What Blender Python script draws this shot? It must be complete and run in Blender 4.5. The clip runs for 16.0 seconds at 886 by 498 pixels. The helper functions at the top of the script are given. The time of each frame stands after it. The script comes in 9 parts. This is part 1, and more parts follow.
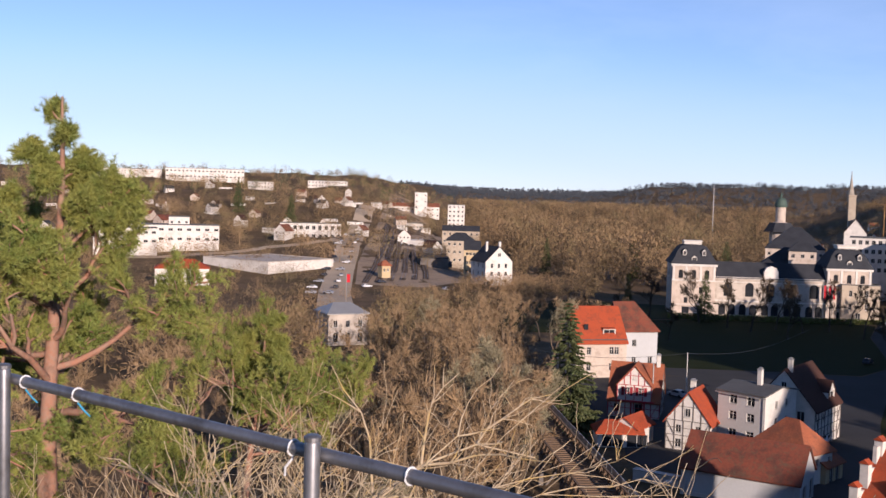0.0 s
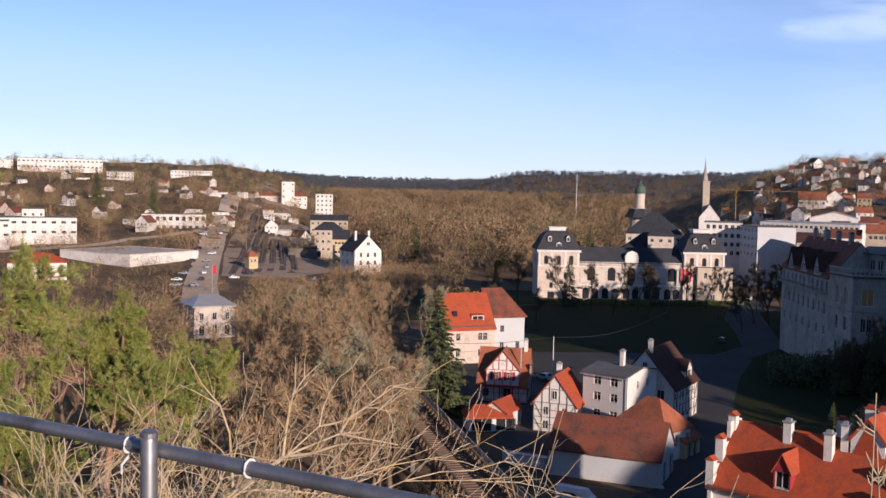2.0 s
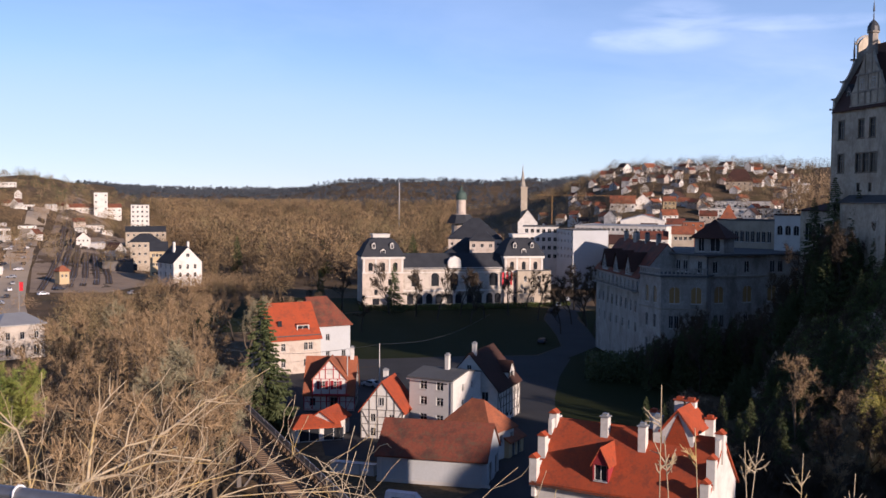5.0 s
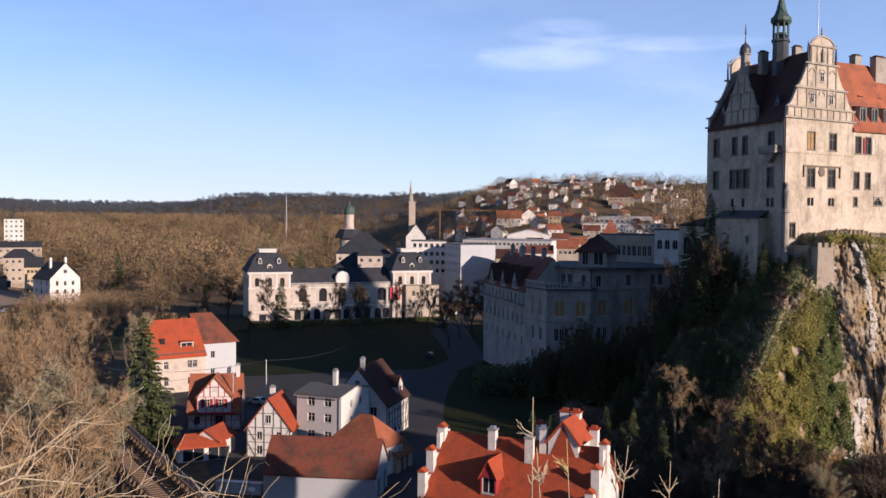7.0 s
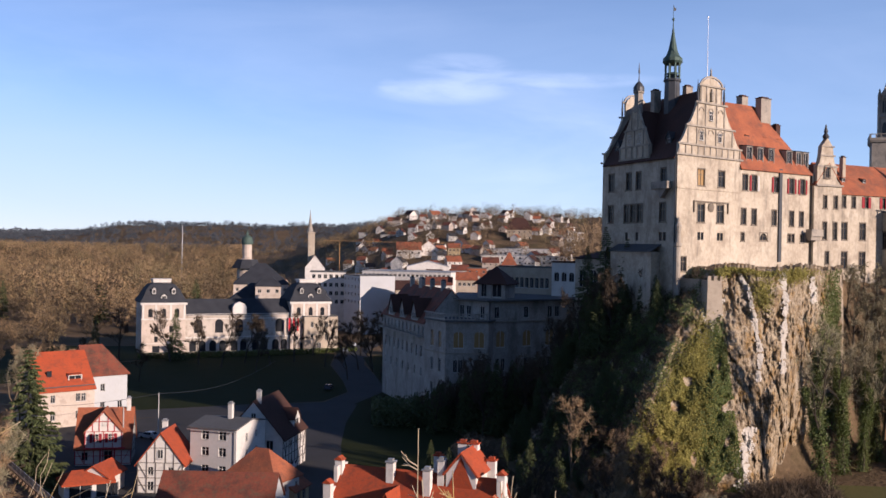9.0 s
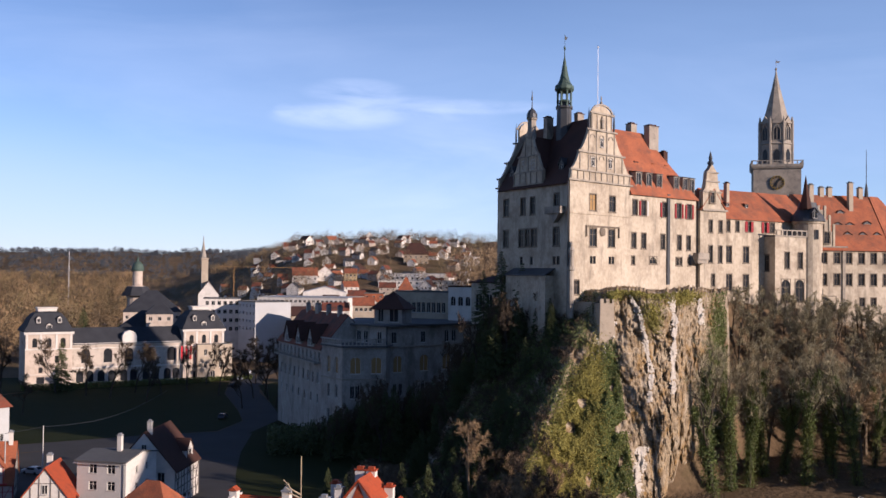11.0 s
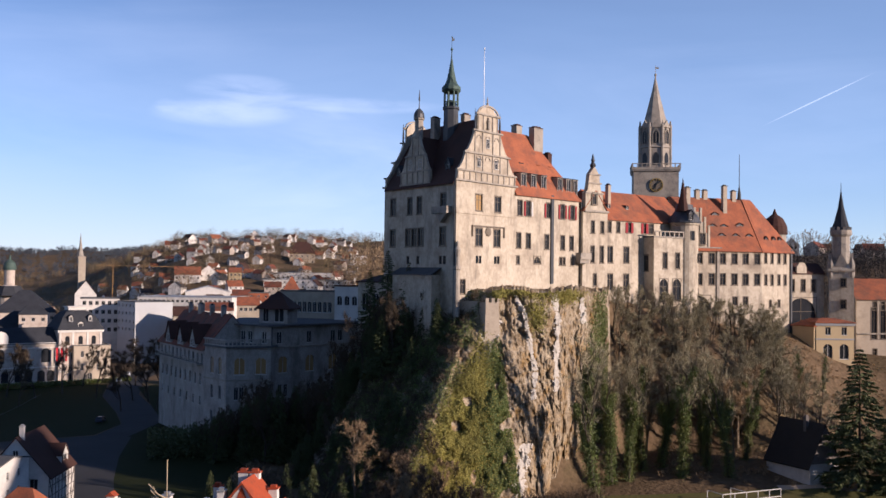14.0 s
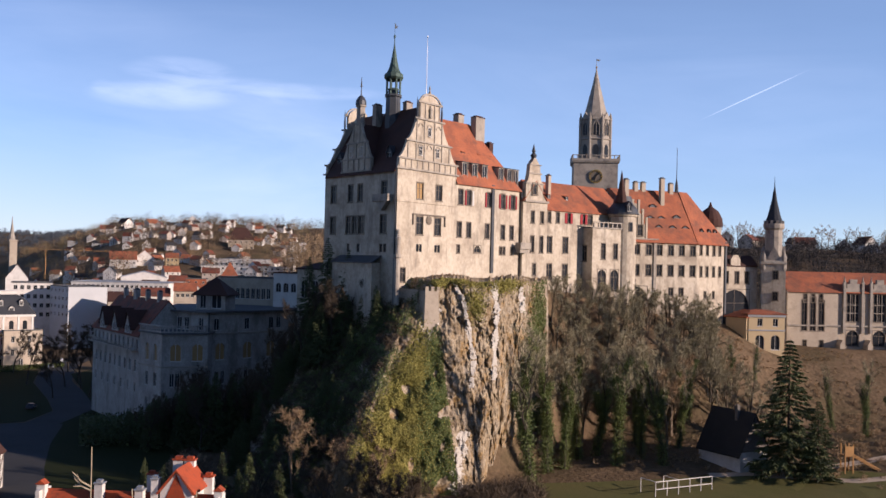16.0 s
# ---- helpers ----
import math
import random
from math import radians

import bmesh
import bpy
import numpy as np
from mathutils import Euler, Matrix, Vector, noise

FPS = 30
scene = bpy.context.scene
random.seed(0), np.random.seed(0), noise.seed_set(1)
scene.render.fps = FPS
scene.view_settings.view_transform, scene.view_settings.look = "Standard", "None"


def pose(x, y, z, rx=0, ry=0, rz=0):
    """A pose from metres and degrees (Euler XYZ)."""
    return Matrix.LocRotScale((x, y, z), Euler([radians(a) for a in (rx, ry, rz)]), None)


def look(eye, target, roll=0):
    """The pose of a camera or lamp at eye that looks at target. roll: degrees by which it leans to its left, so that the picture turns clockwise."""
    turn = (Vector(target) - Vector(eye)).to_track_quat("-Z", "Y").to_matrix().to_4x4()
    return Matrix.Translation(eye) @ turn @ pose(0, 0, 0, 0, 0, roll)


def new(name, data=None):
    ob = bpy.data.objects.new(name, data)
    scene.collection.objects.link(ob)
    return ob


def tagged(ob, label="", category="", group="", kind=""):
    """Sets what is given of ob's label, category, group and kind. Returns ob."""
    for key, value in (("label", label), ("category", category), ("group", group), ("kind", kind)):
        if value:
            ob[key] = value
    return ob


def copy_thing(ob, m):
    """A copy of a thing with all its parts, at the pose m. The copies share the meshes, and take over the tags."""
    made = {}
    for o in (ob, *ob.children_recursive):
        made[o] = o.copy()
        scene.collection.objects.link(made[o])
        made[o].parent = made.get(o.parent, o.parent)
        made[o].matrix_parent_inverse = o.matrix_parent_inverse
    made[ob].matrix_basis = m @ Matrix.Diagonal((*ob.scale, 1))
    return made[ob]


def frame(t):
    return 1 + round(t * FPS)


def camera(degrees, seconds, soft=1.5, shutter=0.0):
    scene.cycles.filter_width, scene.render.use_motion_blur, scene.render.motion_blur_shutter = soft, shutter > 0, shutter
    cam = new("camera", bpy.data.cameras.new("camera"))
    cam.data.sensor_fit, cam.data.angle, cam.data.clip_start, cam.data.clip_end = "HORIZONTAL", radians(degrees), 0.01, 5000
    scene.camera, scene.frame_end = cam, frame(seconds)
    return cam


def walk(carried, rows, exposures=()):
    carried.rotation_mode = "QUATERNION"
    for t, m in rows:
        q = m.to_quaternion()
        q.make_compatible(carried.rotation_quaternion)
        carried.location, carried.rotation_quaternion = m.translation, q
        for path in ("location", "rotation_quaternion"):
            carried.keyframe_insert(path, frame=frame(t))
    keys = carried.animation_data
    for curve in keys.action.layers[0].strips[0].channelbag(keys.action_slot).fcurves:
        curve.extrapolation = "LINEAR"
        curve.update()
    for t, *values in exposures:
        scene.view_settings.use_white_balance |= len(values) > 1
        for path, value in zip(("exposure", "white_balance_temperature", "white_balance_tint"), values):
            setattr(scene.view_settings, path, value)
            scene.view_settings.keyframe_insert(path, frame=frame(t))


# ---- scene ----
# ---------------------------------------------------------------- camera and walk
cam = camera(47.17, 16.0, soft=1.55)
PATH = [  # seconds, yaw, pitch, roll
    (0.0, -2.48, -3.0, -1.58), (0.5, -4.74, -3.26, -1.16), (1.0, -6.32, -3.4, -1.45), (1.5, -7.83, -3.46, -1.2),
    (2.0, -9.9, -3.46, -1.15), (2.5, -11.7, -3.36, -1.05), (3.0, -13.74, -3.09, -0.77), (3.5, -15.38, -3.03, -1.08),
    (4.0, -16.9, -2.92, -0.88), (6.5, -24.55, -2.53, -0.39), (7.0, -26.15, -2.02, -0.48), (7.5, -27.15, -1.33, -0.5),
    (8.0, -28.29, -0.94, -0.92), (8.5, -29.9, -0.73, -0.92), (9.0, -31.79, -0.18, -1.0), (11.5, -38.76, 1.6, -0.36),
    (12.0, -39.88, 1.72, -0.24), (12.5, -41.02, 1.36, -0.54), (13.0, -42.26, 1.61, -0.56), (13.5, -43.29, 1.57, -0.76),
    (14.0, -43.98, 1.35, -0.68), (14.5, -44.64, 1.18, -0.97), (15.0, -45.32, 1.27, -1.42), (15.5, -46.28, 1.29, -1.65),
    (16.0, -47.35, 0.75, -1.37)]
ARM = 0.56                             # held out in front of the body, the camera swings on this arm as it turns
walk(cam, [(t, pose(ARM * math.sin(radians(-y)), ARM * (math.cos(radians(y)) - 1), 40.0, 90 + p, r, y)) for t, y, p, r in PATH], [(0, 0.53, 5950, 25), (16, 0.53, 5950, 25)])

# ---------------------------------------------------------------- sun and sky
SUN_AZ, SUN_EL = 158.0, 14.5          # degrees clockwise from +y, degrees above the horizon
sun_way = Vector((math.sin(radians(SUN_AZ)) * math.cos(radians(SUN_EL)), math.cos(radians(SUN_AZ)) * math.cos(radians(SUN_EL)), math.sin(radians(SUN_EL))))
sun_data = bpy.data.lights.new("sun", "SUN")
sun_data.energy, sun_data.angle, sun_data.color = 4.7, radians(0.55), (1.0, 0.83, 0.62)
sun = new("sun", sun_data)
sun.matrix_world = look(sun_way * 400, (0, 0, 0))

world = bpy.data.worlds.new("sky")
scene.world = world
world.use_nodes = True
wn, wl = world.node_tree.nodes, world.node_tree.links
wn.clear()


def wnode(kind, **sets):
    n = wn.new(kind)
    for key, value in sets.items():
        n.inputs[key].default_value = value
    return n


sky_tex = wn.new("ShaderNodeTexSky")
sky_tex.sky_type, sky_tex.sun_disc = "NISHITA", False
sky_tex.sun_elevation, sky_tex.sun_rotation = radians(SUN_EL), radians(SUN_AZ)
sky_tex.altitude, sky_tex.air_density, sky_tex.dust_density, sky_tex.ozone_density = 900, 0.8, 0.0, 2.2
coords = wn.new("ShaderNodeTexCoord")


def cloud_mask(az, el, wide, high, scale, lo, hi, seed, roll=0.0):
    """A wisp of cirrus around one direction of the sky: a soft window times stretched noise."""
    right = Vector((math.cos(radians(az)), -math.sin(radians(az)), 0))
    mid = Vector((math.sin(radians(az)) * math.cos(radians(el)), math.cos(radians(az)) * math.cos(radians(el)), math.sin(radians(el))))
    upw = right.cross(mid)
    right, upw = right * math.cos(roll) + upw * math.sin(roll), upw * math.cos(roll) - right * math.sin(roll)
    outs = []
    for axis, size in ((right, wide), (upw, high)):
        dot = wn.new("ShaderNodeVectorMath")
        dot.operation = "DOT_PRODUCT"
        dot.inputs[1].default_value = axis / math.sin(radians(size))
        wl.new(coords.outputs["Generated"], dot.inputs[0])
        sq = wn.new("ShaderNodeMath")
        sq.operation = "MULTIPLY"
        off = wn.new("ShaderNodeMath")
        off.operation = "SUBTRACT"
        off.inputs[1].default_value = mid.dot(axis) / math.sin(radians(size))
        wl.new(dot.outputs["Value"], off.inputs[0])
        wl.new(off.outputs[0], sq.inputs[0])
        wl.new(off.outputs[0], sq.inputs[1])
        outs.append(sq)
    add = wn.new("ShaderNodeMath")
    wl.new(outs[0].outputs[0], add.inputs[0])
    wl.new(outs[1].outputs[0], add.inputs[1])
    win = wn.new("ShaderNodeMapRange")
    win.interpolation_type = "SMOOTHSTEP"
    win.inputs["From Min"].default_value, win.inputs["From Max"].default_value = 1.0, 0.0
    wl.new(add.outputs[0], win.inputs["Value"])
    mapping = wn.new("ShaderNodeMapping")
    mapping.inputs["Rotation"].default_value = (0, 0, radians(az))
    mapping.inputs["Scale"].default_value = (scale, scale, scale * 4.5)
    mapping.inputs["Location"].default_value = (seed, seed * 2, seed * 3)
    wl.new(coords.outputs["Generated"], mapping.inputs["Vector"])
    ns = wn.new("ShaderNodeTexNoise")
    ns.inputs["Scale"].default_value, ns.inputs["Detail"].default_value, ns.inputs["Roughness"].default_value = 1.0, 7, 0.58
    ns.inputs["Distortion"].default_value = 0.6
    wl.new(mapping.outputs[0], ns.inputs["Vector"])
    rng = wn.new("ShaderNodeMapRange")
    rng.inputs["From Min"].default_value, rng.inputs["From Max"].default_value = lo, hi
    wl.new(ns.outputs["Fac"], rng.inputs["Value"])
    mul = wn.new("ShaderNodeMath")
    mul.operation = "MULTIPLY"
    wl.new(win.outputs[0], mul.inputs[0])
    wl.new(rng.outputs[0], mul.inputs[1])
    return mul


CLOUDS = [
    (20.0, 6.0, 75.0, 22.0, 1.2, -0.6, 0.9, 5.5, 0.10), (-8.0, 0.0, 70.0, 9.0, 1.0, -0.8, 0.6, 4.5, 0.6), (66.0, 8.0, 40.0, 16.0, 1.5, -0.5, 0.9, 7.5, 0.3),  # azimuth, elevation, half width, half height, noise scale, low, high, seed, opacity
    (31.6, 8.6, 4.2, 0.85, 6.0, 0.3, 0.7, 3.1, 0.62), (35.2, 9.15, 6.6, 0.9, 7.0, 0.32, 0.72, 5.9, 0.62), (39.5, 9.3, 5.0, 0.5, 6.0, 0.3, 0.7, 2.6, 0.5), (32.6, 10.0, 3.4, 0.9, 8.0, 0.38, 0.75, 9.3, 0.5), (37.5, 5.2, 10.5, 4.2, 4.0, 0.28, 0.85, 8.4, 0.48), (22.0, 10.0, 30.0, 7.0, 2.2, 0.42, 0.95, 1.7, 0.30),
    (57.0, 8.0, 24.0, 7.0, 2.4, 0.45, 0.95, 6.2, 0.22), (28.6, 8.9, 0.8, 0.45, 14.0, 0.35, 0.75, 2.2, 0.35), (64.2, 9.35, 3.3, 0.042, 3.0, -1.0, 0.4, 1.1, 0.6)]
prev = sky_tex.outputs["Color"]
for az, el, wide, high, scale, lo, hi, seed, opacity in CLOUDS:
    m_ = cloud_mask(az, el, wide, high, scale, lo, hi, seed, 0.43 if high < 0.2 else 0.0)
    op = wn.new("ShaderNodeMath")
    op.operation = "MULTIPLY"
    op.inputs[1].default_value = opacity
    wl.new(m_.outputs[0], op.inputs[0])
    mix = wn.new("ShaderNodeMix")
    mix.data_type = "RGBA"
    wl.new(op.outputs[0], mix.inputs["Factor"])
    wl.new(prev, mix.inputs["A"])
    mix.inputs["B"].default_value = (4.5, 5.3, 6.3, 1) if az < 0 else (4.6, 6.8, 9.4, 1) if wide > 35 else (6.6, 7.8, 9.2, 1)
    prev = mix.outputs["Result"]
bg = wnode("ShaderNodeBackground", Strength=0.092)
wl.new(prev, bg.inputs["Color"])
wout = wn.new("ShaderNodeOutputWorld")
wl.new(bg.outputs[0], wout.inputs["Surface"])


# ---------------------------------------------------------------- materials
def material(name, base, other=None, rough=0.85, big=0.25, fine=6.0, bump=0.25, depth=0.02, metal=0.0, spread=0.5, rows=None, island=0.0, spec=0.3, stain=None):
    """Two-scale noise between two colours, fine relief; rows: courses per metre of height (tiles, boards); stain: (colour, scale, amount)."""
    m = bpy.data.materials.new(name)
    m.use_nodes = True
    n, l = m.node_tree.nodes, m.node_tree.links
    b = n["Principled BSDF"]
    b.inputs["Roughness"].default_value, b.inputs["Metallic"].default_value = rough, metal
    b.inputs["Specular IOR Level"].default_value = spec
    other = other or tuple(c * 0.72 for c in base)
    geo = n.new("ShaderNodeNewGeometry")
    n1 = n.new("ShaderNodeTexNoise")
    n1.inputs["Scale"].default_value, n1.inputs["Detail"].default_value = big, 6
    n2 = n.new("ShaderNodeTexNoise")
    n2.inputs["Scale"].default_value, n2.inputs["Detail"].default_value = fine, 5
    l.new(geo.outputs["Position"], n1.inputs["Vector"])
    l.new(geo.outputs["Position"], n2.inputs["Vector"])
    avg = n.new("ShaderNodeMath")
    avg.operation = "MULTIPLY_ADD"
    avg.inputs[1].default_value = 0.55
    half = n.new("ShaderNodeMath")
    half.operation = "MULTIPLY"
    half.inputs[1].default_value = 0.45
    l.new(n2.outputs["Fac"], half.inputs[0])
    l.new(n1.outputs["Fac"], avg.inputs[0])
    l.new(half.outputs[0], avg.inputs[2])
    rng = n.new("ShaderNodeMapRange")
    rng.inputs["From Min"].default_value, rng.inputs["From Max"].default_value = 0.5 - spread * 0.4, 0.5 + spread * 0.4
    l.new(avg.outputs[0], rng.inputs["Value"])
    mix = n.new("ShaderNodeMix")
    mix.data_type = "RGBA"
    mix.inputs["A"].default_value, mix.inputs["B"].default_value = (*base, 1), (*other, 1)
    l.new(rng.outputs[0], mix.inputs["Factor"])
    out = mix.outputs["Result"]
    height = n2.outputs["Fac"]
    for stain in ([stain] if isinstance(stain, tuple) else stain or []):
        n3 = n.new("ShaderNodeTexNoise")
        n3.inputs["Scale"].default_value, n3.inputs["Detail"].default_value, n3.inputs["Roughness"].default_value = stain[1], 8, 0.7
        drawn = n.new("ShaderNodeMapping")
        drawn.inputs["Scale"].default_value = (1, 1, stain[3] if len(stain) > 3 else 1)
        l.new(geo.outputs["Position"], drawn.inputs["Vector"])
        l.new(drawn.outputs[0], n3.inputs["Vector"])
        r3 = n.new("ShaderNodeMapRange")
        r3.inputs["From Min"].default_value, r3.inputs["From Max"].default_value = 0.5, 0.66
        r3.inputs["To Max"].default_value = stain[2]
        l.new(n3.outputs["Fac"], r3.inputs["Value"])
        mx = n.new("ShaderNodeMix")
        mx.data_type = "RGBA"
        mx.inputs["B"].default_value = (*stain[0], 1)
        l.new(r3.outputs[0], mx.inputs["Factor"])
        l.new(out, mx.inputs["A"])
        out = mx.outputs["Result"]
    if rows:
        sep = n.new("ShaderNodeSeparateXYZ")
        l.new(geo.outputs["Position"], sep.inputs[0])
        ms = n.new("ShaderNodeMath")
        ms.operation = "MULTIPLY"
        ms.inputs[1].default_value = rows
        l.new(sep.outputs["Z"], ms.inputs[0])
        fr = n.new("ShaderNodeMath")
        fr.operation = "FRACT"
        l.new(ms.outputs[0], fr.inputs[0])
        ad = n.new("ShaderNodeMath")
        ad.inputs[1].default_value = 0.0
        ad.operation = "ADD"
        l.new(fr.outputs[0], ad.inputs[0])
        l.new(n2.outputs["Fac"], ad.inputs[1])
        height = ad.outputs[0]
    if island:
        hv = n.new("ShaderNodeHueSaturation")
        mr = n.new("ShaderNodeMapRange")
        mr.inputs["To Min"].default_value, mr.inputs["To Max"].default_value = 1 - island, 1 + island
        l.new(geo.outputs["Random Per Island"], mr.inputs["Value"])
        l.new(mr.outputs[0], hv.inputs["Value"])
        l.new(out, hv.inputs["Color"])
        out = hv.outputs["Color"]
    l.new(out, b.inputs["Base Color"])
    if bump:
        bp = n.new("ShaderNodeBump")
        bp.inputs["Strength"].default_value, bp.inputs["Distance"].default_value = bump, depth
        l.new(height, bp.inputs["Height"])
        l.new(bp.outputs[0], b.inputs["Normal"])
    return m


